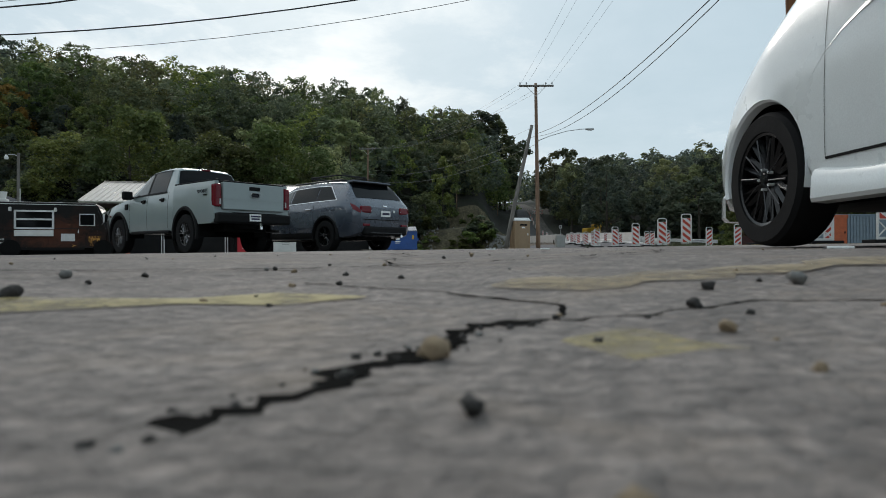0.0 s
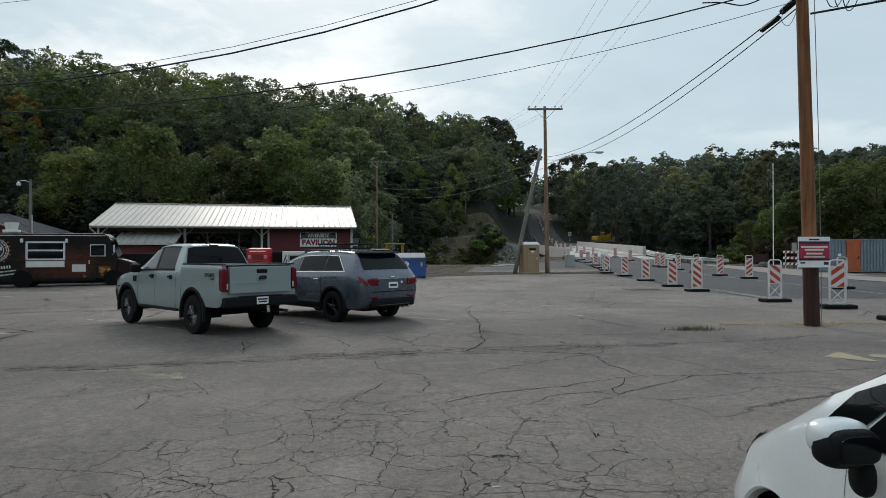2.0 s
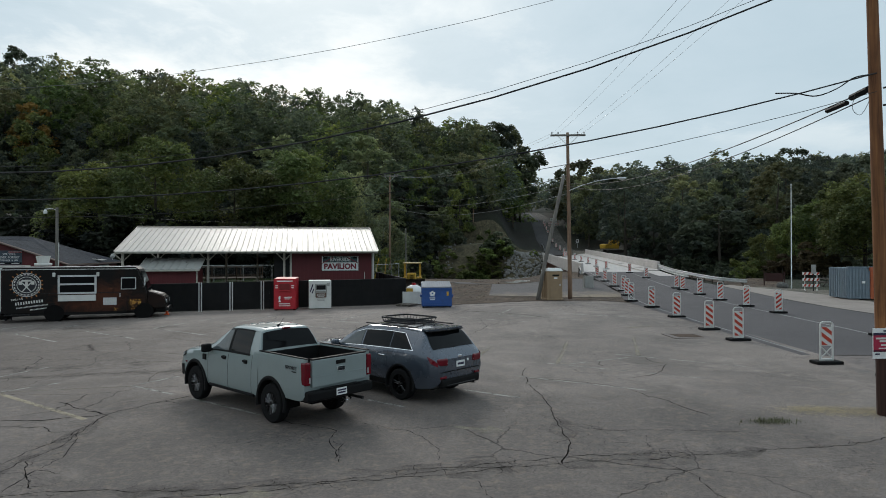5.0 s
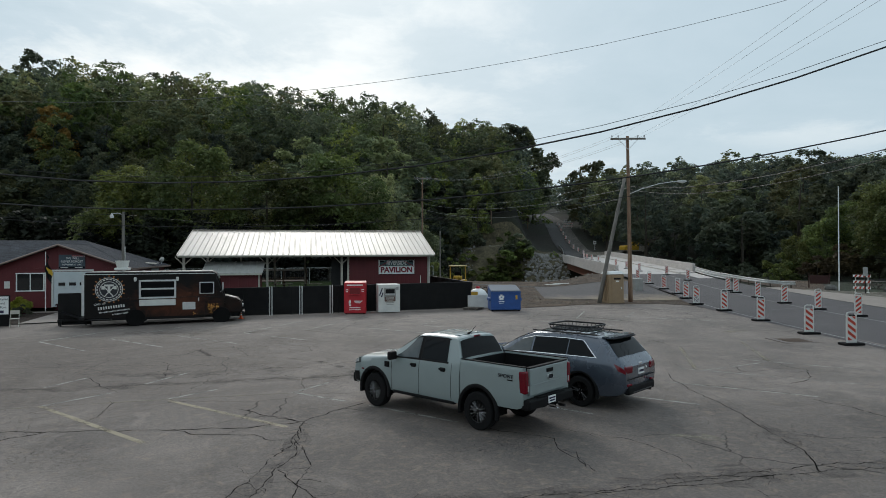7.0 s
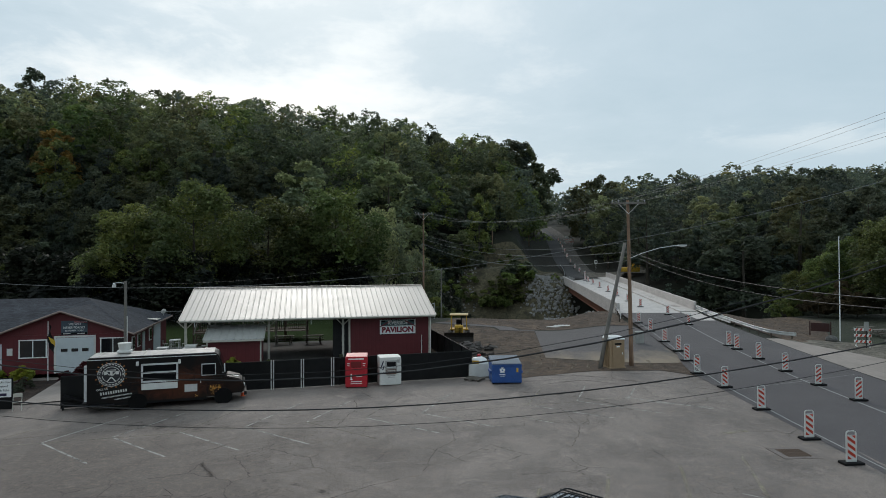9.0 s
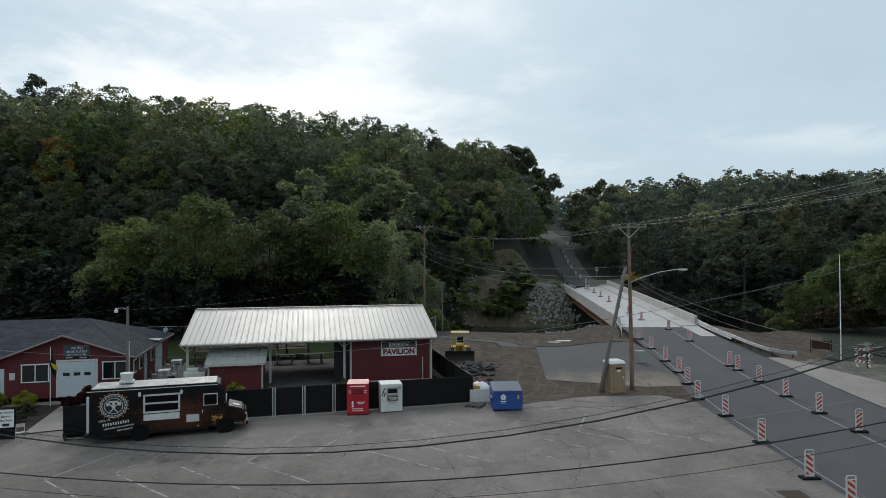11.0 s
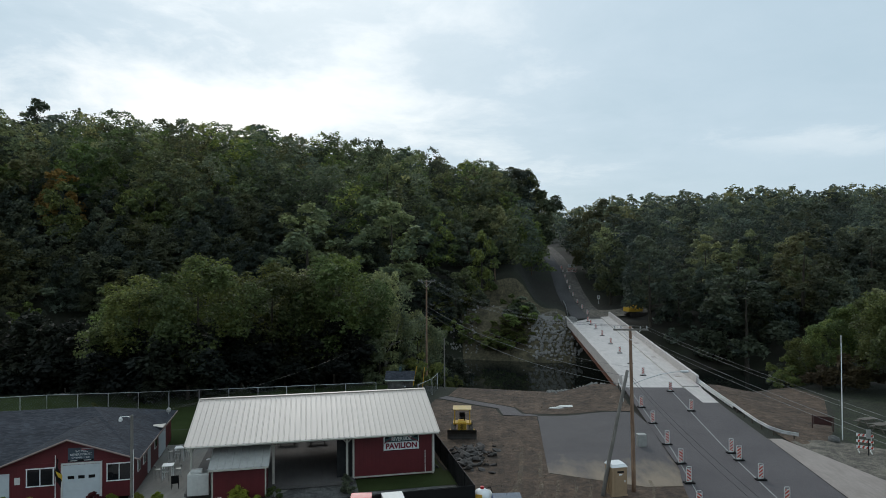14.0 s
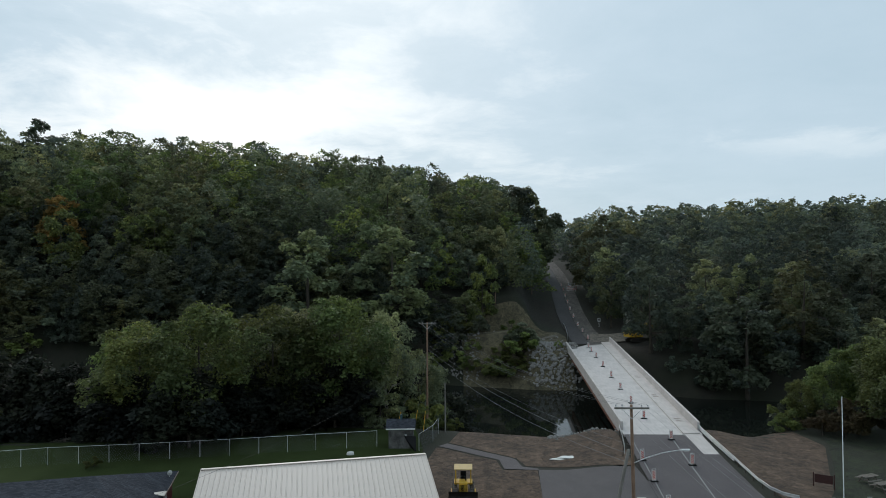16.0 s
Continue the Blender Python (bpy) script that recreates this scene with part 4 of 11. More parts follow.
for x, y, h, w in ((36.5, 86, 4.2, 1.0), (34.8, 84, 2.4, 1.1), (0.7, 140.6, 4.2, 1.4), (3.2, 140.3, 3.6, 1.4), (-1.8, 141.6, 4.0, 1.4), (5.0, 140.9, 2.8, 1.3), (1.6, 143.0, 2.8, 1.3), (3.5, 142.5, 3.5, 1.5), (5.5, 144, 2.2, 1.4), (1.5, 144.5, 2.4, 1.5), (-5, 146.5, 2.6, 1.5), (6.6, 141.5, 2.2, 1.5), (-12, 147.5, 4.0, 1.4), (-15, 143, 5.0, 1.3), (-9.5, 145, 4.5, 1.2), (-6, 143.5, 3.5, 1.3), (7.5, 144, 3.2, 1.2), (-12, 150, 4.0, 1.2), (-4, 163, 5.0, 1.1), (14.5, 145, 1.6, 1.2), (-9.2, 86.5, 2.4, 1.2), (-7.6, 85.5, 2.0, 1.0), (-12.2, 86, 4.6, 0.9)):
    plant("bush0", x, y, height=h, turn=x * 37, wide=w, name="bush", label="yellow-green leafy bush by the river", group="bushes along the river")

for x, y, h, w in ((41.0, 80.5, 4.4, 1.1), (43.5, 81.5, 4.0, 1.2), (38.4, 81.0, 3.0, 1.2)):
    plant("shrub2", x, y, height=h, turn=x * 37, wide=w, name="bush", label="dull brown-green bush at the edge of the dirt", group="bushes along the river")


# ---- the bridge and its road ----
def bl(y):
    return 13.0 + (y - 79) * 0.0522


def br(y):
    return 22.4 + (y - 79) * 0.071


def zl(y):
    return 0.95 + (y - 79) * 0.0194


def zr(y):
    return 1.12 + (y - 79) * 0.0250


def deck_z(x, y):
    t = (x - bl(y)) / (br(y) - bl(y))
    return zl(y) + (zr(y) - zl(y)) * t


def along(y0, y1, profile, steps=14):
    """A bar along the bridge: profile(y) gives its section corners (x, z)."""
    bm = bmesh.new()
    rings = []
    for i in range(steps + 1):
        y = y0 + (y1 - y0) * i / steps
        rings.append([bm.verts.new((x, y, z)) for x, z in profile(y)])
    k = len(rings[0])
    for a, b in zip(rings, rings[1:]):
        for j in range(k):
            bm.faces.new((a[j], a[(j + 1) % k], b[(j + 1) % k], b[j]))
    bm.faces.new(rings[0][::-1])
    bm.faces.new(rings[-1])
    bmesh.ops.recalc_face_normals(bm, faces=bm.faces[:])
    return bm


M["rust"] = plain("weathering_steel", (0.19, 0.072, 0.042), 0.75, 0.2, vary=0.4, scale=0.8, bump=0.2)


def bridge():
    t = thing("bridge", "new pale concrete bridge on rust-brown steel girders", "bridge")
    part("deck", along(77.3, 150, lambda y: [(bl(y), zl(y)), (br(y), zr(y)), (br(y), zr(y) - 0.45), (bl(y), zl(y) - 0.45)]), M["deck"], t)
    part("parapet", along(79.6, 147.5, lambda y: [(bl(y) + 0.32, zl(y) + 0.004), (bl(y) + 0.28, zl(y) + 1.08), (bl(y) - 0.04, zl(y) + 1.08), (bl(y) - 0.05, zl(y) - 0.62), (bl(y) + 0.2, zl(y) - 0.62)]), M["concrete"], t)
    part("parapet", along(78.6, 151, lambda y: [(br(y) - 0.32, zr(y) + 0.17), (br(y) - 0.28, zr(y) + 1.16), (br(y) + 0.04, zr(y) + 1.16), (br(y) + 0.05, zr(y) - 0.6), (br(y) - 0.1, zr(y) - 0.6)]), M["concrete"], t)
    part("footway", along(77.3, 150, lambda y: [(br(y) - 2.3, deck_z(br(y) - 2.3, y) + 0.004), (br(y) - 2.28, deck_z(br(y) - 2.3, y) + 0.19), (br(y) - 0.33, zr(y) + 0.19), (br(y) - 0.33, zr(y) + 0.01)]), M["concrete"], t)
    for k in range(4):
        off = 0.75 + k * 2.55
        def flange(y, off=off):
            x, z = bl(y) + off, deck_z(bl(y) + off, y) - 0.46
            return [(x - 0.22, z), (x + 0.22, z), (x + 0.22, z - 0.05), (x + 0.03, z - 0.06), (x + 0.03, z - 1.5), (x + 0.24, z - 1.51), (x + 0.24, z - 1.57), (x - 0.24, z - 1.57), (x - 0.24, z - 1.51), (x - 0.03, z - 1.5), (x - 0.03, z - 0.06), (x - 0.22, z - 0.05)]
        part("girder", along(80.5, 147, flange), M["rust"], t)
    for y, w in ((79.6, 1), (146.6, -1)):
        bm = bmesh.new()
        box(bm, ((bl(y) + br(y)) / 2, y, zl(y) - 3.9), (br(y) - bl(y) + 0.5, 1.2, 6.6), 0, 0.03)
        box(bm, (bl(y) - 0.2, y - 2.4 * w, zl(y) - 2.4), (0.4, 4.6, 4.2), 0, 0.03)
        part("abutment", bm, M["concrete"], t)
    # approach slab beside the guardrail
    bm = bmesh.new()
    prism(bm, [(19.75, 66.8), (21.35, 66.8), (22.05, 77.25), (20.1, 77.25)], 0.35, 0.62)
    for v in bm.verts:
        v.co.z += (v.co.y - 66.8) * 0.048
    part("approach_slab", bm, M["concrete"], t)
    for y in (82.6, 83.6, 96, 97, 110, 111):
        part("joint", boxed((br(y) - 1.3, y, deck_z(br(y) - 1.3, y) + 0.195), (1.1, 0.5, 0.012)), M["walk"], t)
    return t


bridge()


M["post_wood"] = wood_material("dark_rail_post", (0.05, 0.04, 0.03), (0.11, 0.09, 0.07))


def guardrail(pts, label, step=2.0):
    """A double-wave beam on steel posts."""
    t = thing("guardrail", label, "guardrail")
    prof = [(0, 0.16), (0.05, 0.12), (0.05, 0.08), (0, 0.03), (0, -0.03), (0.05, -0.08), (0.05, -0.12), (0, -0.16)]
    rows = []
    P = [Vector(p) for p in pts]
    for i, p in enumerate(P):
        d = (P[min(i + 1, len(P) - 1)] - P[max(i - 1, 0)])
        n = Vector((-d.y, d.x, 0)).normalized()
        rows.append([p + n * -a + Vector((0, 0, b)) for a, b in prof])
    bm = sheet(rows)
    bmesh.ops.solidify(bm, geom=bm.faces[:], thickness=0.012)
    part("beam", bm, M["steel"], t)
    acc = 0.0
    for a, b in zip(P, P[1:]):
        L = (b - a).length
        while acc < L:
            p = a.lerp(b, acc / L)
            n = Vector((-(b - a).y, (b - a).x, 0)).normalized()
            q = p + n * 0.11
            part("post", boxed((q.x, q.y, q.z - 0.42), (0.10, 0.12, 0.9)), M["post_wood"], t)
            acc += step
        acc -= L
    return t


guardrail([(22.25, 79.2, 1.85), (22.3, 76, 1.55), (22.35, 72.3, 1.28), (22.2, 68, 1.14), (22.0, 64.5, 1.05), (21.9, 61.8, 0.98), (22.05, 59.6, 0.92), (22.6, 58.3, 0.86), (23.7, 57.6, 0.80)], "shiny galvanised steel guardrail curving off the bridge")
guardrail([(22.25, 79.2, 1.55), (22.3, 76, 1.25), (22.35, 72.3, 0.98), (22.2, 68, 0.86)], "lower galvanised steel rail beside the bridge end", 4)
guardrail([(11.0, 69.6, 1.15), (11.6, 72, 1.25), (12.2, 75.5, 1.4), (12.75, 79.4, 1.6)], "short galvanised guardrail at the bridge end")
guardrail([(17.3, 149.5, 3.5), (18.2, 156, 4.2), (18.9, 163, 5.0), (19.3, 170, 5.6)], "galvanised guardrail beyond the bridge")

# lane lines on the fresh asphalt
M["line"] = plain("faded_white_line", (0.26, 0.26, 0.25), 0.8, vary=0.35, scale=5)


def lane_line(pts, w, material, label):
    rows = []
    for i, (x, y) in enumerate(pts):
        (x0, y0), (x1, y1) = pts[max(i - 1, 0)], pts[min(i + 1, len(pts) - 1)]
        d = Vector((x1 - x0, y1 - y0, 0)).normalized()
        n = Vector((-d.y, d.x, 0)) * w / 2
        z = lerp_table(ROAD_Z, y) + 0.017
        rows.append([(x - n.x, y - n.y, z), (x + n.x, y + n.y, z)])
    return tagged(part("road_line", sheet(rows), material), label, "road marking", kind="structure")


lane_line([(14.1, 21), (14.5, 28), (14.75, 34), (14.95, 40), (15.4, 46), (15.8, 52), (16.4, 58), (17.0, 64), (17.7, 71), (18.3, 77.2)], 0.11, M["line"], "thin white line along the lane edge")
lane_line([(9.3, 21), (9.3, 30), (9.5, 38), (9.9, 43), (10.6, 48), (11.4, 54), (12.0, 60), (12.7, 68), (13.5, 77.2)], 0.08, M["line"], "thin white line along the road edge")
lane_line([(9.6, 36.9), (14.9, 39.5), (19.2, 41.6)], 0.035, M["line"], "thin pale seam across the road")


# ---- channelizing panels ----
M["panel_red"] = plain("reflective_orange_red", (0.44, 0.042, 0.020), 0.45, vary=0.12)
M["panel_white"] = plain("reflective_white", (0.60, 0.60, 0.58), 0.5, vary=0.08)


def traffic_panel(slope, lattice):
    """A striped upright panel on a heavy rubber foot, at the origin, facing -y."""
    t = thing("channelizer", "orange and white striped traffic panel on a black rubber base", "traffic panel", group="traffic panels along the road")
    part("base", boxed((0, 0, 0.045), (0.78, 0.42, 0.09), 0, 0.02), M["rubber"], t)
    low = 0.52 if lattice else 0.16
    bm = bmesh.new()
    for x in (-0.185, 0.185):
        box(bm, (x, 0, 0.62), (0.035, 0.05, 1.08), 0, 0.006)
    box(bm, (0, 0, 0.12), (0.36, 0.05, 0.06), 0, 0.006)
    box(bm, (0, 0, (low + 1.07) / 2), (0.345, 0.026, 1.07 - low))
    pts = [(-0.185, 0, 1.14), (-0.165, 0, 1.19), (-0.11, 0, 1.215), (0.11, 0, 1.215), (0.165, 0, 1.19), (0.185, 0, 1.14)]
    tube(bm, pts, 0.02, 6)
    if lattice:
        rod(bm, (-0.17, 0, 0.16), (0.17, 0, 0.50), 0.016, None, 5)
        rod(bm, (0.17, 0, 0.16), (-0.17, 0, 0.50), 0.016, None, 5)
    part("panel", bm, M["panel_white"], t)
    # slanted stripes, clipped to the panel
    w, h0, h1 = 0.150, low + 0.02, 1.06
    step = 0.245
    zc = h0 - 0.1
    while zc < h1 + 0.2:
        outline = [(-w, zc + slope * w), (w, zc - slope * w), (w, zc - slope * w + step * 0.5), (-w, zc + slope * w + step * 0.5)]
        bm = bmesh.new()
        vs = [bm.verts.new((x, 0, z)) for x, z in outline]
        bm.faces.new(vs)
        for co, no in (((0, 0, h0), (0, 0, -1)), ((0, 0, h1), (0, 0, 1))):
            bmesh.ops.bisect_plane(bm, geom=bm.verts[:] + bm.edges[:] + bm.faces[:], plane_co=co, plane_no=no, clear_outer=True)
        if bm.faces:
            ex = bmesh.ops.extrude_face_region(bm, geom=bm.faces[:])
            bmesh.ops.translate(bm, vec=(0, 0.034, 0), verts=[v for v in ex["geom"] if isinstance(v, bmesh.types.BMVert)])
            bmesh.ops.translate(bm, vec=(0, -0.017, 0), verts=bm.verts[:])
            bmesh.ops.recalc_face_normals(bm, faces=bm.faces[:])
            part("stripe", bm, M["panel_red"], t, "orange reflective stripe")
        else:
            bm.free()
        zc += step
    return t


def road_or_deck(x, y):
    if y > 79 and y < 148:
        return deck_z(x, y)
    if x < 9.2 and y < 42:
        return lot_z(x, y)
    return lerp_table(ROAD_Z, y) + 0.03


kinds = {}
for key, slope, lattice in (("left", 0.75, False), ("right", -0.75, False), ("left_open", 0.75, True), ("right_open", -0.75, True)):
    kinds[key] = traffic_panel(slope, lattice)
PANELS = [("left_open", 8.87, 18.98, 4), ("right_open", 9.32, 16.7, -8), ("left_open", 9.05, 14.0, 5), ("right", 14.4, 25.1, 3),
          ("left", 8.44, 23.87, 6), ("left", 8.6, 27.05, 4), ("left", 8.98, 32.2, 4), ("left", 9.31, 37.5, 8), ("left_open", 9.24, 41.75, 6), ("left", 10.2, 46.5, 4), ("left", 11.0, 50.7, 7), ("left", 11.45, 55.6, 5), ("left", 12.1, 62.2, 5), ("left", 12.6, 68.2, 5),
          ("right", 14.97, 34.2, 3), ("right", 15.07, 38.2, 5), ("right", 15.3, 42.6, 4), ("right", 15.7, 47.3, 6), ("right", 15.93, 51.6, 3), ("right", 16.04, 53.4, 8), ("right", 17.4, 66.8, 5), ("right", 17.9, 75.3, 4),
          ("left", 17.25, 84.6, 5), ("left", 17.7, 93.0, 8), ("left", 18.3, 102, 3), ("left", 18.95, 111.4, 5), ("left", 19.6, 121.5, 7), ("left", 20.3, 131.2, 3), ("left", 20.7, 138.6, 5), ("left", 21.1, 144, 5)]
for i in range(9):
    y = 153 + i * 8.6
    PANELS.append(("left", lerp_table(ROAD_X, y) + 0.9, y, 3))
used = set()
for key, x, y, turn in PANELS:
    m = pose(x, y, road_or_deck(x, y), 0, 0, turn)
    if key in used:
        copy_thing(kinds[key], m)
    else:
        used.add(key)
        kinds[key].matrix_basis = m


# ---- poles and wires ----
def insulator(bm, p, s=1.0):
    p = Vector(p)
    for dz, r in ((0.0, 0.03), (0.07, 0.06), (0.13, 0.05)):
        rod(bm, p + Vector((0, 0, dz * s)), p + Vector((0, 0, (dz + 0.05) * s)), r * s, r * 0.8 * s, 7)


M["ceramic"] = plain("grey_porcelain", (0.35, 0.36, 0.37), 0.25)


def utility_pole(x, y, z, top, r, label, arm=None, lean=(0, 0), material="pole", arm_turn=8):
    t = thing("utility_pole", label, "utility pole", pose(x, y, z), group="utility poles")
    h = top - z
    bm = bmesh.new()
    n = 12
    tube(bm, [(lean[0] * i / n, lean[1] * i / n, h * i / n - (0.5 if i == 0 else 0)) for i in range(n + 1)], [r * (1 - 0.36 * i / n) for i in range(n + 1)], 12)
    part("pole", bm, M[material], t, smooth=True)
    if arm:
        c = Vector((lean[0] * 0.97, lean[1] * 0.97 - r, h - 0.22))
        part("crossarm", box(bmesh.new(), c, (arm, 0.11, 0.13), arm_turn, 0.01), M["pole_grey"], t)
        for sx in (-1, 1):
            part("brace", rodded(c + Vector((sx * 0.7, -0.03, -0.05)), c + Vector((0, -0.02, -0.75)), 0.018, None, 5), M["steel"], t)
        for f in (-0.46, -0.28, 0.28, 0.46):
            bm = bmesh.new()
            insulator(bm, c + Vector((f * arm, 0, 0.065)))
            part("insulator", bm, M["ceramic"], t)
    return t


P0, P1, P2, P3 = (6.77, 13.2), (5.86, 45.1), (-11.6, 85.5), (1.0, 164)
near_pole = utility_pole(P0[0], P0[1], lot_z(*P0), 11.9, 0.138, "orange-brown wooden utility pole beside the lot", 2.4, (-0.30, 0))
utility_pole(P1[0], P1[1], 0.1, 11.85, 0.16, "weathered wooden utility pole with a crossarm", 2.45, (-0.16, 0), "pole_mid", 0)
utility_pole(P2[0], P2[1], land_z(*P2), 13.95, 0.15, "tall wooden utility pole by the river", 2.35, (0.05, 0), "pole_mid", -12)
utility_pole(P3[0], P3[1], land_z(*P3), 16.0, 0.15, "wooden utility pole on the far shore", 2.2, material="pole_mid")
utility_pole(14.5, 205, land_z(14.5, 205), 23.0, 0.15, "wooden utility pole along the climbing road", 2.2, material="pole_mid")
utility_pole(-9.0, 81.1, land_z(-9.0, 81.1), 6.5, 0.10, "short bare wooden post by the river", None, material="pole_grey")
t = thing("stub_pole", "leaning grey wooden pole propped against the utility pole", "pole", pose(3.42, 44.3, 0.08))
bm = bmesh.new()
tube(bm, [(0, 0, -0.4), (0.5, 0.1, 2.2), (0.98, 0.2, 4.4), (1.48, 0.3, 6.6), (1.95, 0.36, 8.72)], [0.15, 0.14, 0.13, 0.12, 0.11], 10)
part("pole", bm, M["pole_grey"], t, smooth=True)
t = thing("street_lamp", "grey cobra-head street lamp on a long arm", "street lamp", pose(P1[0], P1[1], 0))
bm = bmesh.new()
tube(bm, [(-0.05, -0.13, 7.75), (0.8, -0.1, 8.1), (2.0, -0.02, 8.45), (3.0, 0.05, 8.6), (3.4, 0.08, 8.62)], 0.028, 7)
part("arm", bm, M["steel"], t)
bm = boxed((3.65, 0.1, 8.62), (0.62, 0.24, 0.12), 2, 0.04)
part("lamp_head", bm, M["steel"], t)
part("lens", boxed((3.68, 0.1, 8.545), (0.34, 0.18, 0.05), 2, 0.015), M["offwhite"], t)

M["cable"] = plain("black_cable", (0.012, 0.012, 0.013), 0.6)
M["cable_grey"] = plain("grey_wire", (0.20, 0.205, 0.21), 0.5, 0.3)


def wire(a, b, sag, r, label="black overhead utility cable", material="cable", k=24):
    a, b = Vector(a), Vector(b)
    pts = [a.lerp(b, i / k) - Vector((0, 0, sag * 4 * (i / k) * (1 - i / k))) for i in range(k + 1)]
    bm = bmesh.new()
    tube(bm, pts, r, 5)
    return tagged(part("overhead_cable", bm, M[material]), label, "cable", group="overhead cables")


W = (-31.0, 15.8)                                   # the next pole to the west, out of view
wire((16.2, 11.9, 14.68), (-29.9, 14.97, 9.19), 6.49, 0.018, "thick black twisted overhead cable")
wire((16.2, 11.9, 14.82), (-29.9, 14.97, 9.33), 6.50, 0.006, "thin black overhead wire span")
wire((P0[0] - 0.2, P0[1] - 0.1, 6.97), (-28.0, 13.9, 6.61), 2.24, 0.015, "black overhead cable across the lot")
wire((P0[0] - 0.2, P0[1] - 0.1, 6.60), (-28.0, 13.9, 6.45), 2.36, 0.006, "thin black overhead wire span")
wire((P0[0] - 0.2, P0[1], 10.5), (W[0], W[1], 9.7), 2.9, 0.005, "thin grey overhead wire", "cable_grey")
for i, (z0, z1, sag, r) in enumerate(((6.75, 8.3, 0.75, 0.015), (6.6, 8.1, 0.95, 0.013))):
    wire((P0[0] - 0.1, P0[1], z0), (P1[0] - 0.1, P1[1], z1), sag, r)
for f in (-1.05, -0.6, 0.65, 1.1):
    wire((P0[0] - 0.25 + f, P0[1], 11.78), (P1[0] - 0.15 + f, P1[1], 11.85), 0.27, 0.0050, "thin grey overhead power line", "cable_grey")
    wire((P1[0] - 0.15 + f, P1[1], 11.85), (P2[0] + f, P2[1], 13.9), 1.4, 0.0075, "thin grey overhead power line", "cable_grey")
for z1, z2, sag, r in ((8.2, 10.4, 1.1, 0.014), (7.6, 9.7, 1.4, 0.014), (8.9, 11.0, 1.2, 0.008)):
    wire((P1[0], P1[1], z1), (P2[0], P2[1], z2), sag, r, "weathered grey overhead cable over the river", "cable_grey")
for z1, z2, sag in ((13.8, 15.9, 1.2), (10.4, 12.5, 1.3), (9.7, 11.8, 1.3)):
    wire((P2[0], P2[1], z1), (P3[0], P3[1], z2), sag, 0.012)
    wire((P3[0], P3[1], z2), (14.5, 205, z2 + 7), 1.0, 0.012)
# cable gear beside the near pole
t = thing("cable_closure", "black cable splice closures hanging on the cables", "cable gear", pose(P0[0], P0[1], 0))
for a, b, r in (((-0.14, 0.25, 6.74), (-0.15, 0.80, 6.70), 0.07), ((-0.16, 0.95, 6.62), (-0.18, 1.65, 6.60), 0.055)):
    part("closure", rodded(a, b, r, None, 8), M["black"], t)
M["gear_grey"] = plain("weathered_grey_housing", (0.07, 0.072, 0.076), 0.6, vary=0.3)
for c, s, slope in (((0.66, -0.12, 6.80), (0.24, 0.15, 0.21), -14), ((0.92, -0.14, 6.87), (0.22, 0.15, 0.25), -14), ((1.42, -0.18, 6.72), (0.52, 0.17, 0.19), -18)):
    bx = part("junction_box", box(bmesh.new(), (0, 0, 0), s, 0, 0.03, pose(*c, 0, slope, -8)), M["gear_grey"], t)
    for k in range(4):
        part("rib", box(bmesh.new(), (-s[0] * 0.36 + s[0] * 0.24 * k, 0, 0), (0.018, s[1] + 0.014, s[2] + 0.014), 0, 0.004, pose(*c, 0, slope, -8)), M["gear_grey"], bx)
for k in range(9):
    bm = bmesh.new()
    x0, z0, w, h = 0.95 + 0.13 * k, 6.80 + 0.045 * k, 0.16 + 0.05 * (k % 3), 0.16 + 0.07 * ((k * 2) % 3)
    tube(bm, [(x0 + w * math.cos(a) + 0.1 * math.sin(2 * a), -0.14 - 0.02 * k, z0 + 0.12 + h * math.sin(a)) for a in [6.283 * i / 32 for i in range(33)]], 0.007, 5)
    part("coil", bm, M["cable"], t)
bm = bmesh.new()
tube(bm, bend([(-0.15, 0.0, 6.98), (-0.55, 0.02, 6.92), (-0.9, 0.04, 6.70), (-1.3, 0.06, 6.56), (-1.7, 0.07, 6.62), (-2.1, 0.09, 6.63)]), 0.013, 6)
part("slack_loop", bm, M["cable"], t)
bm = bmesh.new()
tube(bm, bend([(-0.32, 0.4, 6.68), (-0.34, 0.45, 6.38), (-0.28, 0.3, 6.22), (-0.22, 0.15, 6.40), (-0.18, 0.05, 6.7)]), 0.006, 5)
part("slack_loop", bm, M["cable"], t)
for k in range(3):
    bm = bmesh.new()
    x0 = 0.2 + 0.16 * k
    tube(bm, bend([(x0, -0.1, 6.75 + 0.05 * k), (x0 + 0.12, -0.12, 6.45 - 0.04 * (k % 3)), (x0 + 0.3, -0.12, 6.5), (x0 + 0.42, -0.14, 6.85 + 0.06 * k)]), 0.009, 5)
    part("loop", bm, M["cable"], t)
for z, dz in ((6.7, 0.5), (6.35, 0.42)):
    bm = bmesh.new()
    tube(bm, [(0, 0, z), (1.5, -0.15, z + dz * 0.5), (4, -0.4, z + dz * 1.6)], 0.022, 6)
    part("bundle", bm, M["cable"], t)
bm = bmesh.new()
tube(bm, [(0.02, -0.10, 6.6), (0.08, -0.115, 4.0), (0.12, -0.12, 1.0), (0.12, -0.12, 0.0)], 0.008, 5)
part("ground_wire", bm, M["cable_grey"], t)
part("butt", rodded((0, 0, 0.0), (-0.03, 0, 1.42), 0.146, 0.141, 14), wood_material("creosoted_butt", (0.020, 0.008, 0.006), (0.058, 0.022, 0.014)), near_pole, "dark creosoted foot")

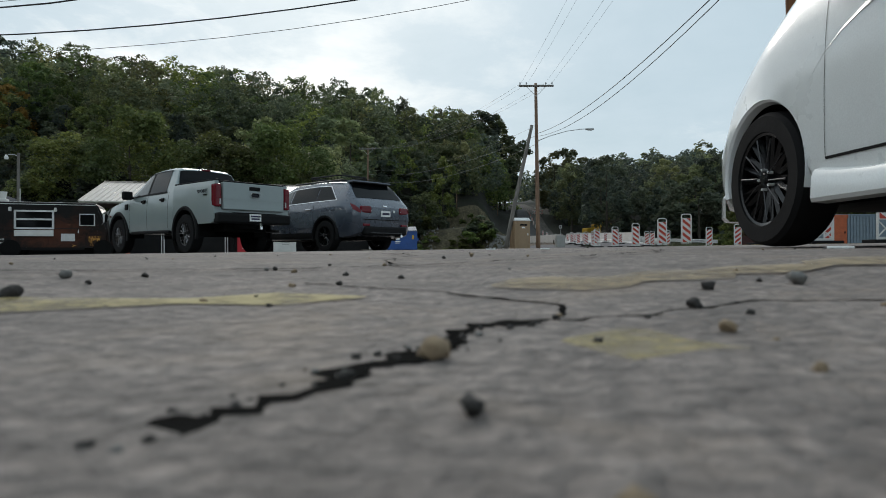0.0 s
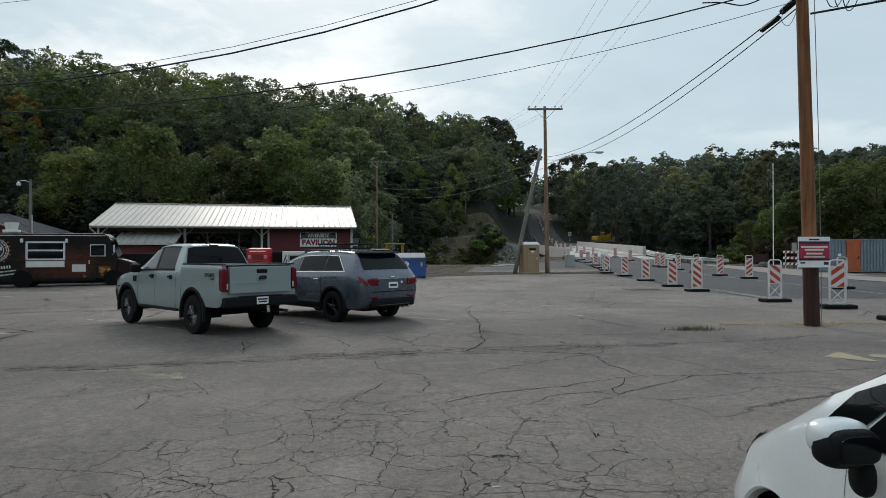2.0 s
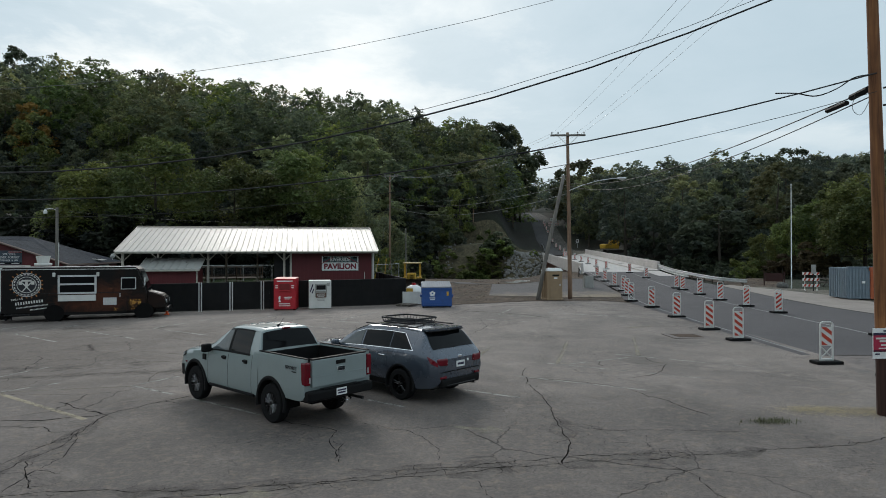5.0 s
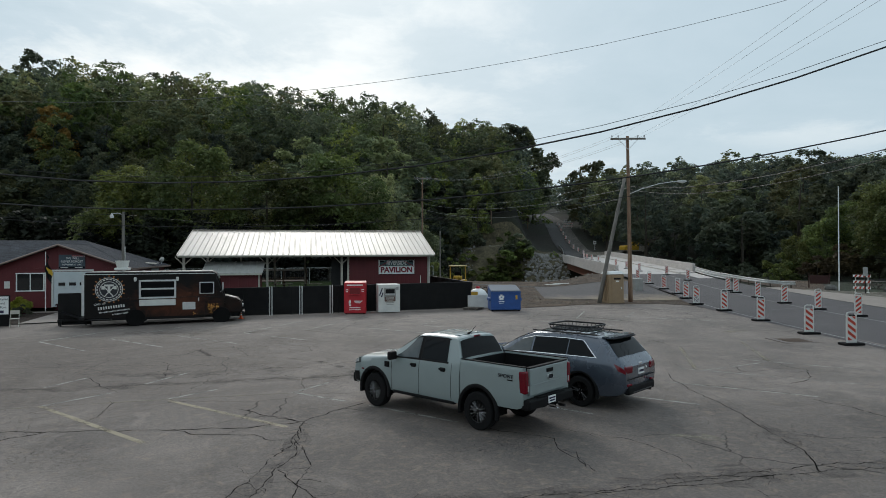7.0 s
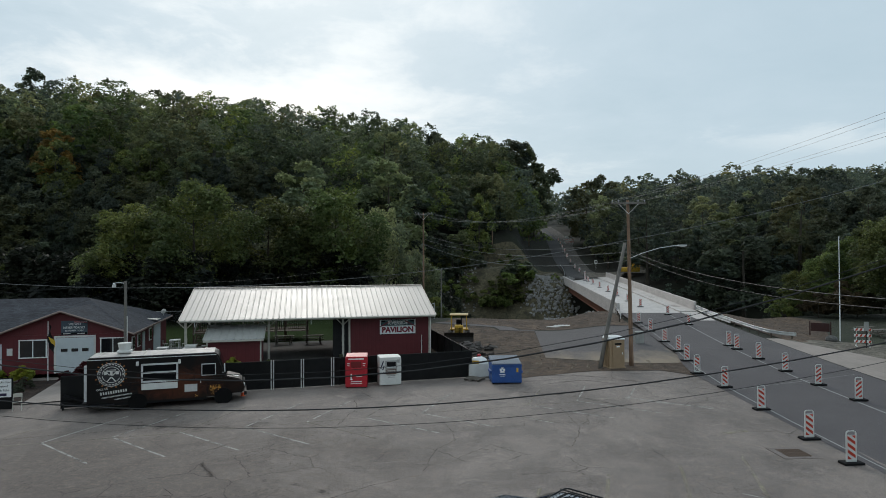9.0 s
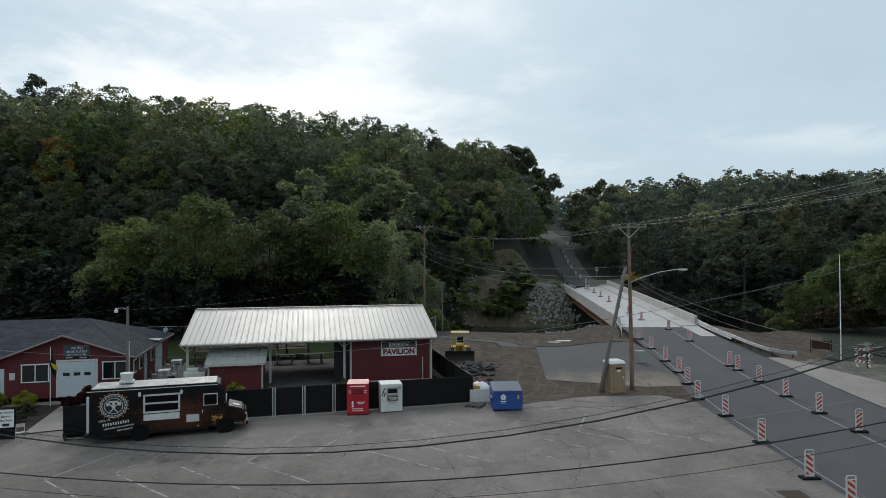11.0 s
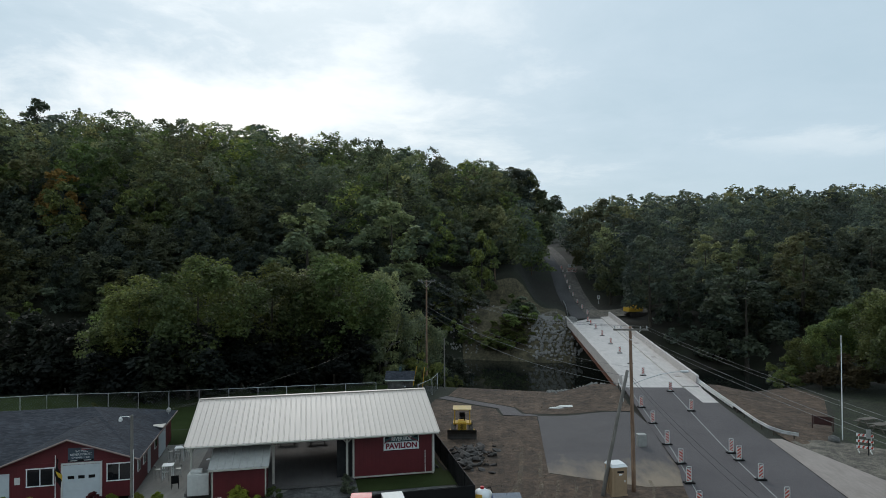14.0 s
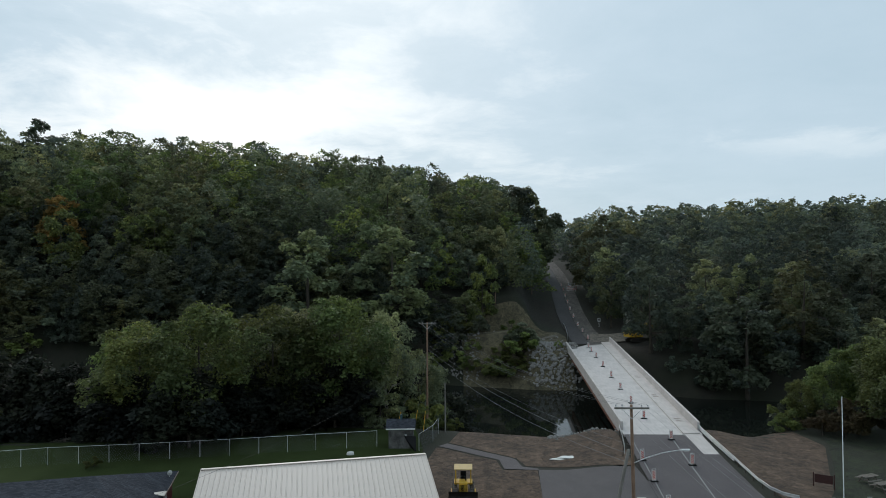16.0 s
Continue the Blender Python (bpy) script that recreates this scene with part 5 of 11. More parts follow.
# the placard nailed to the near pole
M["crimson"] = plain("crimson_print", (0.36, 0.012, 0.05), 0.5)
M["navy"] = plain("dark_blue_print", (0.02, 0.015, 0.05), 0.5)
t = thing("placard", "white and crimson advertising placard nailed to the pole", "sign", pose(6.70, 12.99, 1.29, 0, 0, 8))
part("board", boxed((0, 0, 0.3), (0.67, 0.012, 0.60)), M["white"], t)
part("colour_field", boxed((0, -0.009, 0.30), (0.65, 0.006, 0.33)), M["crimson"], t)
for z, h in ((0.485, 0.05), (0.155, 0.04)):
    part("band", boxed((0, -0.009, z), (0.65, 0.006, h)), M["navy"], t)
for z, w, h in ((0.40, 0.56, 0.036), (0.345, 0.40, 0.036), (0.27, 0.34, 0.034), (0.205, 0.44, 0.022)):
    part("text_bar", boxed((0, -0.014, z), (w, 0.004, h)), M["offwhite"], t)
for x, z, w, h in ((0.0, 0.545, 0.22, 0.03), (-0.24, 0.09, 0.10, 0.03), (0.25, 0.08, 0.10, 0.06)):
    part("text_bar", boxed((x, -0.008, z), (w, 0.004, h)), M["navy"], t)


# ---- the pavilion ----
def barn_siding(name, color):
    n = Nodes(name)
    a, b = n.noise(0.9, 5), n.noise(30, 3)
    wv = n.node("ShaderNodeTexWave", Scale=1.05, Distortion=0.0)
    wv.bands_direction = "X"
    n.link(n.co.outputs["Object"], wv.inputs["Vector"])
    col = n.ramp(n.math("ADD", n.math("MULTIPLY", a, 0.7), n.math("MULTIPLY", b, 0.3)), (0.3, tuple(c * 0.75 for c in color)), (0.7, tuple(c * 1.15 for c in color)))
    n.bump(n.ramp(wv.outputs[0], (0.0, 0.0), (0.10, 1.0)), 0.35, 0.02)
    return n.done(col, 0.6)


M["siding"] = barn_siding("dark_red_siding", (0.112, 0.012, 0.016))
M["cream_metal"] = plain("cream_roof_metal", (0.54, 0.475, 0.42), 0.45, 0.0, vary=0.03, scale=0.8, Coat_Weight=0.15, Coat_Roughness=0.3)
M["cream_trim"] = plain("cream_trim", (0.48, 0.46, 0.40), 0.5)
M["slab"] = concrete_material("slab_concrete", (0.24, 0.23, 0.21))
M["plank"] = wood_material("brown_planks", (0.055, 0.034, 0.022), (0.12, 0.08, 0.055), (0.5, 9, 9))


def ribbed_roof(name, parent, x0, x1, y0, z0, y1, z1, gap, thick=0.05, material="cream_metal"):
    """One slope of a standing-rib metal roof from the eave (y0, z0) to the ridge (y1, z1)."""
    rows = [[(x0, y0, z0), (x1, y0, z0)], [(x0, y1, z1), (x1, y1, z1)]]
    bm = sheet(rows)
    ex = bmesh.ops.extrude_face_region(bm, geom=bm.faces[:])
    bmesh.ops.translate(bm, vec=(0, 0, -thick), verts=[v for v in ex["geom"] if isinstance(v, bmesh.types.BMVert)])
    bmesh.ops.recalc_face_normals(bm, faces=bm.faces[:])
    panel = part(name, bm, M[material], parent)
    k = int(abs(x1 - x0) / gap)
    for i in range(k + 1):
        x = x0 + (x1 - x0) * i / k
        sgn = 0.022
        bm = bmesh.new()
        lo = [bm.verts.new((x + dx, y0 - (0.01 if y1 > y0 else -0.01), z0 + dz)) for dx, dz in ((-0.05, 0.0), (-0.022, 0.05), (0.022, 0.05), (0.05, 0.0))]
        hi = [bm.verts.new((x + dx, y1, z1 + dz)) for dx, dz in ((-0.05, 0.0), (-0.022, 0.05), (0.022, 0.05), (0.05, 0.0))]
        for j in range(3):
            bm.faces.new((lo[j], lo[j + 1], hi[j + 1], hi[j]))
        bm.faces.new(lo[::-1])
        bmesh.ops.recalc_face_normals(bm, faces=bm.faces[:])
        part("rib", bm, M[material], panel)
    return panel


PAV = pose(-8.15, 47.95, 0.10, 0, 0, 14.2)


def pavilion():
    t = thing("pavilion", "dark red open-sided pavilion under a cream metal roof", "pavilion", PAV)
    ribbed_roof("roof", t, -18.35, 0.05, 0.0, 3.42, 6.5, 5.40, 0.40)
    ribbed_roof("roof", t, -18.35, 0.05, 13.0, 3.42, 6.5, 5.40, 0.8)
    part("ridge_cap", boxed((-9.15, 6.5, 5.43), (18.4, 0.34, 0.05), 0, 0.01), M["cream_metal"], t)
    part("fascia", boxed((-9.15, 0.02, 3.33), (18.3, 0.04, 0.15)), M["cream_trim"], t)
    part("fascia", boxed((-9.15, 12.98, 3.33), (18.3, 0.04, 0.15)), M["cream_trim"], t)
    part("gutter", rodded((-18.3, -0.06, 3.36), (0.0, -0.06, 3.36), 0.055, None, 8), M["cream_trim"], t)
    part("ceiling", boxed((-9.15, 6.5, 3.36), (18.1, 12.7, 0.05)), M["plank"], t)
    # enclosed part
    for c, s in (((-3.35, 1.1, 1.6), (6.1, 0.12, 3.3)), ((-0.36, 6.6, 1.6), (0.12, 10.8, 3.3)), ((-6.34, 6.6, 1.6), (0.12, 10.8, 3.3)), ((-3.35, 12.0, 1.6), (6.1, 0.12, 3.3))):
        part("wall", boxed(c, s), M["siding"], t)
    for x in (-6.42, -0.28):
        part("corner_trim", boxed((x, 1.02, 1.6), (0.14, 0.06, 3.3)), M["cream_trim"], t)
    part("base_trim", boxed((-3.35, 1.02, 0.05), (6.1, 0.05, 0.10)), M["cream_trim"], t)
    part("downspout", boxed((-0.22, 0.96, 1.7), (0.09, 0.08, 3.2)), M["offwhite"], t)
    for x in (-18.05, -12.3, -6.9):
        for y in (1.0, 12.2):
            part("post", boxed((x, y, 1.65), (0.16, 0.16, 3.4)), M["cream_trim"], t)
            for sx in (-1, 1):
                part("brace", rodded((x, y, 2.7), (x + 0.6 * sx, y, 3.3), 0.045, None, 5), M["cream_trim"], t)
    for x in (-15.2, -9.6):
        part("post", boxed((x, 12.2, 1.65), (0.14, 0.14, 3.4)), M["cream_trim"], t)
    # black panel put where there is only a shaded opening beside the wall
    part("side_screen", boxed((-7.05, 1.35, 1.62), (1.2, 0.05, 3.3)), plain("dark_opening_black", (0.010, 0.0105, 0.011), 0.8, vary=0.3), t, "black panel standing in for the dark opening beside the wall")
    part("downspout_pole", rodded((-0.9, 0.98, 0.1), (-0.9, 0.98, 1.8), 0.03, None, 6), M["offwhite"], t)
    return t


pavilion()
t = thing("patio_slab", "grey concrete floor slab of the pavilion", "slab", PAV, kind="structure")
# darker copy of the slab concrete: shade under the roof is in the colour
part("slab", boxed((-12.4, 6.6, -0.06), (12.0, 12.6, 0.22)), concrete_material("shaded_slab_concrete", (0.125, 0.115, 0.108)), t)
# the pavilion's name board
M["teal"] = plain("dark_teal_print", (0.035, 0.075, 0.085), 0.5)
M["maroon"] = plain("maroon_letters", (0.20, 0.012, 0.03), 0.5)
t = thing("name_board", "white pavilion name board with maroon letters", "sign", PAV @ pose(-2.75, 1.0, 2.05))
part("board", boxed((0, 0, 0.42), (2.75, 0.04, 1.12), 0, 0.008), M["white"], t)
part("arch_band", boxed((0, -0.024, 0.72), (2.6, 0.008, 0.42)), M["teal"], t)
for x, a in ((-0.95, 28), (0.95, -28)):
    bm = bmesh.new()
    box(bm, (0, 0, 0), (0.9, 0.008, 0.07), 0, 0, pose(x, -0.032, 0.66, 0, -a, 0))
    part("beam_stripe", bm, M["maroon"], t)
for x in (-1.12, 1.12):
    part("text_bar", boxed((x, -0.032, 0.86), (0.3, 0.006, 0.12)), M["black"], t)
written("letters", "RIVERSIDE", 0.40, M["white"], t, (0, -0.032, 0.72), 0.86, bold=0.02)
written("letters", "PAVILION", 0.56, M["maroon"], t, (0, -0.028, 0.19), 1.0, bold=0.045)
for z, h in ((0.965, 0.03), (-0.125, 0.03)):
    part("border", boxed((0, -0.024, z), (2.7, 0.008, h)), M["black"], t)


def kiosk():
    t = thing("kiosk", "dark red serving kiosk with a grey metal lean-to roof", "kiosk", PAV)
    for c, s in (((-14.5, -1.2, 1.05), (3.6, 0.1, 2.2)), ((-16.25, 0.0, 1.05), (0.1, 2.4, 2.2)), ((-12.75, 0.0, 1.05), (0.1, 2.4, 2.2))):
        part("wall", boxed(c, s), M["siding"], t)
    ribbed_roof("roof", t, -16.5, -12.5, -1.55, 2.18, 1.1, 2.95, 0.45, 0.05, "steel_grey")
    part("fascia", boxed((-14.5, -1.57, 2.10), (4.0, 0.03, 0.12)), M["cream_trim"], t)
    for x in (-16.28, -12.72):
        part("corner_trim", boxed((x, -1.27, 1.05), (0.1, 0.05, 2.2)), M["cream_trim"], t)
    return t


M["steel_grey"] = plain("dull_grey_metal", (0.33, 0.33, 0.31), 0.45, 0.2, vary=0.15)
kiosk()


def picnic_table(x, y, turn, z=0.15, m=None):
    t = thing("picnic_table", "weathered wooden picnic table with two benches", "picnic table", (m or Matrix()) @ pose(x, y, z, 0, 0, turn), group="picnic tables")
    for k in range(5):
        part("board", boxed((0, -0.3 + 0.15 * k, 0.74), (1.8, 0.13, 0.04)), M["deckwood"], t)
    for s in (-1, 1):
        for k in range(2):
            part("seat_board", boxed((0, s * (0.62 + 0.14 * k), 0.44), (1.8, 0.12, 0.04)), M["deckwood"], t)
    for sx in (-0.6, 0.6):
        for s in (-1, 1):
            part("leg", rodded((sx, s * 0.15, 0.72), (sx, s * 0.62, 0.0), 0.05, None, 5), M["deckwood"], t)
        part("bearer", boxed((sx, 0, 0.40), (0.06, 1.5, 0.09)), M["deckwood"], t)
    return t


for x, y, a in ((-9.0, 11.2, 4), (-11.6, 11.4, -5), (-14.4, 11.0, 8)):
    picnic_table(x, y, a, 0.05, PAV)


def back_deck():
    t = thing("deck", "brown wooden deck with a dark baluster railing and steps", "deck", PAV)
    for k in range(24):
        part("deck_board", boxed((-14.6, 14.1 + k * 0.16, 0.92), (10.4, 0.145, 0.04)), M["plank"], t)
    for x in (-19.7, -17, -14.3, -11.6, -9.5):
        for y in (14.1, 17.8):
            part("post", boxed((x, y, 0.95), (0.12, 0.12, 2.0)), M["plank"], t)
    for y in (14.1, 17.8):
        for z in (1.12, 1.95):
            part("rail", boxed((-14.6, y, z), (10.3, 0.08, 0.07)), M["deckwood"] if z > 1.5 else M["plank"], t)
        for k in range(52):
            part("baluster", boxed((-19.5 + k * 0.195, y, 1.53), (0.035, 0.035, 0.8)), M["black"], t)
    part("rail", boxed((-19.75, 16.0, 1.95), (0.08, 3.8, 0.07)), M["deckwood"], t)
    for k in range(5):
        part("step", boxed((-18.6, 13.9 - 0.28 * k, 0.80 - 0.18 * k), (1.5, 0.30, 0.05)), M["plank"], t)
    for x in (-19.4, -17.8):
        part("stringer", rodded((x, 14.1, 0.8), (x, 12.5, -0.1), 0.09, None, 4), M["plank"], t)
        part("stair_rail", rodded((x, 14.1, 1.9), (x, 12.5, 1.0), 0.05, None, 5), M["deckwood"], t)
    return t


back_deck()


# ---- the low building ----
def shingles():
    n = Nodes("dark_slate_shingles")
    br_ = n.nt.nodes.new("ShaderNodeTexBrick")
    m = n.nt.nodes.new("ShaderNodeMapping")
    m.inputs["Scale"].default_value = (1.0, 1.0, 1.0)
    n.link(n.co.outputs["Object"], m.inputs["Vector"])
    n.link(m.outputs[0], br_.inputs["Vector"])
    for key, v in (("Scale", 1.0), ("Mortar Size", 0.006), ("Brick Width", 0.33), ("Row Height", 0.15)):
        br_.inputs[key].default_value = v
    br_.inputs["Color1"].default_value = (0.026, 0.030, 0.038, 1)
    br_.inputs["Color2"].default_value = (0.056, 0.062, 0.075, 1)
    br_.inputs["Mortar"].default_value = (0.012, 0.012, 0.014, 1)
    a = n.noise(0.5, 5)
    col = n.mix(0.5, br_.outputs["Color"], n.ramp(a, (0.3, 0.6), (0.7, 1.3)), "MULTIPLY")
    col = n.mix(0.6, col, n.ramp(n.noise(7, 5, 0.75), (0.3, 0.55), (0.7, 1.5)), "MULTIPLY")
    n.bump(n.math("SUBTRACT", n.noise(80, 3), br_.outputs["Fac"]), 0.5, 0.01)
    return n.done(col, 0.9, Specular_IOR_Level=0.15)


M["shingle"] = shingles()
M["window_glass"] = plain("dark_window_glass", (0.010, 0.012, 0.014), 0.04, vary=0.1, Specular_IOR_Level=0.7)
M["trim_dull"] = plain("dull_brown_trim", (0.26, 0.19, 0.165), 0.6)
M["door_white"] = plain("pale_blue_white_door", (0.55, 0.60, 0.62), 0.45, vary=0.06)
BLD = pose(-29.87, 43.93, 0.0, 0, 0, 15.5) @ Matrix.Diagonal((0.95, 0.80, 1, 1))


def slab_face(bm, pts, thick=0.08):
    """A roof plane with thickness."""
    vs = [bm.verts.new(p) for p in pts]
    f = bm.faces.new(vs)
    if f.normal.length == 0:
        f.normal_update()
    lo = [bm.verts.new((p[0], p[1], p[2] - thick)) for p in pts]
    bm.faces.new(lo[::-1])
    k = len(pts)
    for i in range(k):
        bm.faces.new((vs[i], lo[i], lo[(i + 1) % k], vs[(i + 1) % k]))
    return bm


def window(parent, x, z, w, h, panes=2, y=-0.06, turn=None):
    fr = bmesh.new()
    for c, s in (((x, y, z + h / 2), (w + 0.12, 0.09, 0.07)), ((x, y, z - h / 2), (w + 0.12, 0.09, 0.07)), ((x - w / 2, y, z), (0.07, 0.09, h)), ((x + w / 2, y, z), (0.07, 0.09, h))):
        box(fr, c, s)
    for k in range(1, panes):
        box(fr, (x - w / 2 + w * k / panes, y, z), (0.06, 0.085, h))
    f = part("window", fr, M["white"], parent)
    for k in range(panes):
        part("pane", boxed((x - w / 2 + w * (k + 0.5) / panes, y + 0.01, z), (w / panes - 0.06, 0.02, h - 0.07)), M["window_glass"], f)
    return f


def low_building():
    t = thing("house", "low dark red building with a slate-grey shingle roof", "building", BLD)
    part("wall", boxed((-12.2, 0.08, 1.30), (24.4, 0.16, 2.7)), M["siding"], t)
    part("wall", boxed((-0.08, 9.0, 1.30), (0.16, 17.6, 2.7)), M["siding"], t)
    part("wall", boxed((-12.2, 17.8, 1.30), (24.4, 0.16, 2.7)), M["siding"], t)
    part("wall", boxed((-24.3, 9.0, 1.30), (0.16, 17.6, 2.7)), M["siding"], t)
    bm = bmesh.new()
    vs = [(-8.7, 0.02, 2.66), (0.0, 0.02, 2.66), (-4.35, 0.02, 4.22)]
    a = [bm.verts.new(v) for v in vs]
    b = [bm.verts.new((v[0], 0.16, v[2])) for v in vs]
    bm.faces.new(a)
    bm.faces.new(b[::-1])
    for i in range(3):
        bm.faces.new((a[i], b[i], b[(i + 1) % 3], a[(i + 1) % 3]))
    bmesh.ops.recalc_face_normals(bm, faces=bm.faces[:])
    part("gable", bm, M["siding"], t)
    e = 2.62
    bm = bmesh.new()
    slab_face(bm, [(-24.8, -0.5, e), (-8.9, -0.5, e), (-4.35, 7.9, 4.33), (0.4, -0.3, e), (0.5, -0.3, e), (-5.1, 10.0, 4.75), (-18, 10.0, 4.75)])
    part("roof", bm, M["shingle"], t)
    for pts in ([(0.5, -0.3, e), (0.5, 18.3, e), (-5.1, 10.0, 4.75)], [(0.5, 18.3, e), (-24.8, 18.3, e), (-18, 10.0, 4.75), (-5.1, 10.0, 4.75)], [(-24.8, 18.3, e), (-24.8, -0.5, e), (-18, 10.0, 4.75)],
                [(-9.0, -0.5, e), (-4.35, -0.55, 4.34), (-4.35, 7.9, 4.34)], [(-4.35, -0.55, 4.34), (0.55, -0.5, e), (-4.35, 7.9, 4.34)]):
        part("roof", slab_face(bmesh.new(), pts), M["shingle"], t)
    for a_, b_ in (((-9.05, -0.58, e - 0.04), (-4.35, -0.60, 4.28)), ((-4.35, -0.60, 4.28), (0.6, -0.58, e - 0.04))):
        part("bargeboard", rodded(a_, b_, 0.065, None, 4), M["trim_dull"], t)
    part("fascia", boxed((-16.9, -0.53, e - 0.06), (15.8, 0.04, 0.13)), M["trim_dull"], t)
    part("fascia", boxed((0.53, 9.0, e - 0.06), (0.04, 18.4, 0.13)), M["trim_dull"], t)
    window(t, -6.25, 1.72, 1.75, 1.2)
    window(t, -0.95, 1.72, 1.65, 1.2)
    # garage door of ribbed sections
    g = part("garage_door", boxed((-3.5, -0.03, 1.2), (2.5, 0.08, 2.4)), M["door_white"], t, "white sectional garage door")
    for k in range(4):
        part("section", boxed((-3.5, -0.085, 0.33 + 0.6 * k), (2.46, 0.03, 0.57), 0, 0.006), M["door_white"], g)
    for k in range(3):
        part("pane", boxed((-4.2 + 0.7 * k, -0.105, 1.56), (0.44, 0.015, 0.22)), M["window_glass"], g)
    for x in (-4.82, -2.18):
        part("door_trim", boxed((x, -0.04, 1.25), (0.12, 0.12, 2.55)), M["offwhite"], t)
    part("door_trim", boxed((-3.5, -0.04, 2.5), (2.76, 0.12, 0.12)), M["offwhite"], t)
    d = part("door", boxed((-8.75, -0.03, 1.05), (1.0, 0.07, 2.1)), M["door_white"], t, "plain white door")
    part("door_handle", boxed((-8.4, -0.09, 1.0), (0.05, 0.06, 0.12)), M["steel"], d)
    part("door", boxed((0.03, 6.2, 1.1), (0.08, 1.0, 2.1)), M["door_white"], t, "plain white door")
    part("door", boxed((0.03, 12.5, 1.2), (0.08, 3.4, 2.4)), M["door_white"], t, "wide white door")
    for y in (2.0, 4.2, 9.2):
        f = part("window", boxed((0.03, y, 1.7), (0.1, 1.0, 1.0)), M["white"], t)
        part("pane", boxed((0.08, y, 1.7), (0.02, 0.84, 0.84)), M["window_glass"], f)
    part("notice", boxed((-7.75, -0.02, 1.55), (0.36, 0.02, 0.48)), M["offwhite"], t, "small white notice")
    return t


low_building()
t = thing("banner", "dark memorial banner with white letters and a flag print", "banner", BLD @ pose(-3.55, -0.03, 2.62))
part("cloth", boxed((0, 0, 0.48), (1.75, 0.015, 0.98)), plain("banner_print", (0.05, 0.075, 0.10), 0.6), t)
for k in range(3):
    part("stripe", boxed((0.42, -0.012, 0.92 - 0.05 * k), (0.86, 0.006, 0.025)), M["red"] if k % 2 == 0 else M["white"], t)
written("letters", "WE WILL", 0.21, M["white"], t, (0.05, -0.014, 0.72), 1.0)
written("letters", "NEVER FORGET", 0.22, M["white"], t, (0, -0.014, 0.49), 0.95)
written("letters", "SEPTEMBER 11 2001", 0.15, M["white"], t, (0, -0.014, 0.28), 0.98)
part("text_band", boxed((0, -0.012, 0.08), (1.7, 0.006, 0.14)), M["black"], t)
for x in (-0.5, 0.45):
    part("text_bar", boxed((x, -0.018, 0.08), (0.5, 0.004, 0.05)), M["offwhite"], t)

t = thing("satellite_dish", "grey satellite dish on the shingle roof", "satellite dish", BLD @ pose(0.1, 15.6, 2.62) @ Matrix.Diagonal((0.75, 0.85, 0.72, 1)))
bm = bmesh.new()
ret = bmesh.ops.create_cone(bm, segments=20, radius1=0.33, radius2=0.05, depth=0.12, cap_ends=True)
bmesh.ops.transform(bm, matrix=pose(0, 0, 0.75, 70, 0, -20), verts=ret["verts"])
part("dish", bm, M["steel_grey"], t)
part("mast", rodded((0, 0.05, 0), (0, 0.05, 0.72), 0.03), M["steel"], t)
part("feed_arm", rodded((0, 0, 0.5), (0.2, -0.55, 0.7), 0.015), M["steel"], t)
t = thing("roof_wedge", "pale upturned roof corner piece", "roof piece", BLD @ pose(0.0, 9.8, 2.62))
bm = bmesh.new()
slab_face(bm, [(0.6, -0.5, 0.22), (0.65, 0.9, 0.26), (-0.7, 0.2, 0.34)], 0.06)
part("panel", bm, M["steel_grey"], t)

t = thing("lamp_post", "grey wooden post with a white yard light", "lamp post", pose(-28.35, 40.95, -0.1))
part("post", rodded((0, 0, -0.2), (0, 0, 6.5), 0.12, 0.09, 10), M["pole_grey"], t)
bm = bmesh.new()
tube(bm, [(0, 0, 6.3), (-0.3, -0.05, 6.42), (-0.62, -0.1, 6.40)], 0.025)
part("arm", bm, M["steel"], t)
bm = bmesh.new()
rod(bm, (-0.72, -0.1, 6.10), (-0.72, -0.1, 6.26), 0.11, 0.13, 12)
rod(bm, (-0.72, -0.1, 6.26), (-0.72, -0.1, 6.40), 0.10, 0.05, 12)
part("lantern", bm, M["white"], t)
part("conduit", rodded((0.12, -0.02, 0), (0.12, -0.02, 4.2), 0.03), M["offwhite"], t)
wire((-28.1, 41.0, 6.3), (-62, 20, 7.0), 1.0, 0.010, "black overhead service cable")
wire((-28.1, 41.0, 6.1), (-38.5, 43.0, 3.6), 0.25, 0.008, "black overhead service cable")
wire((-28.1, 41.0, 6.2), (P2[0], P2[1], 9.2), 1.2, 0.009, "black overhead service cable")
wire((-28.1, 41.0, 5.4), (-25.5, 49, 3.6), 0.15, 0.008, "black overhead service cable")

# flag on a slim pole by the garage door
t = thing("flag", "black and gold sports flag on a slim white pole", "flag", pose(-33.3, 40.5, -0.1))
part("flagpole", rodded((0, 0, 0), (0, 0, 3.9), 0.03, 0.02, 8), M["white"], t)
rows = []
for i in range(12):
    f = i / 11
    rows.append([(0.02 + 0.50 * s * (0.4 + 0.6 * f) + 0.05 * math.sin(9 * f + 3 * s), 0.08 * math.sin(7 * f + 4 * s), 3.75 - 1.6 * f - 0.35 * s) for s in (0, 0.33, 0.66, 1)])
part("cloth", sheet(rows), M["black"], t)
rows = [[(p[0], p[1] - 0.012, p[2]) for p in r[1:]] for r in rows[5:9]]
part("emblem", sheet(rows), plain("gold_print", (0.55, 0.36, 0.03), 0.6), t)
t = thing("flagpole", "tall white metal flagpole on the grass", "flagpole", pose(28.1, 58.6, land_z(28.1, 58.6)))
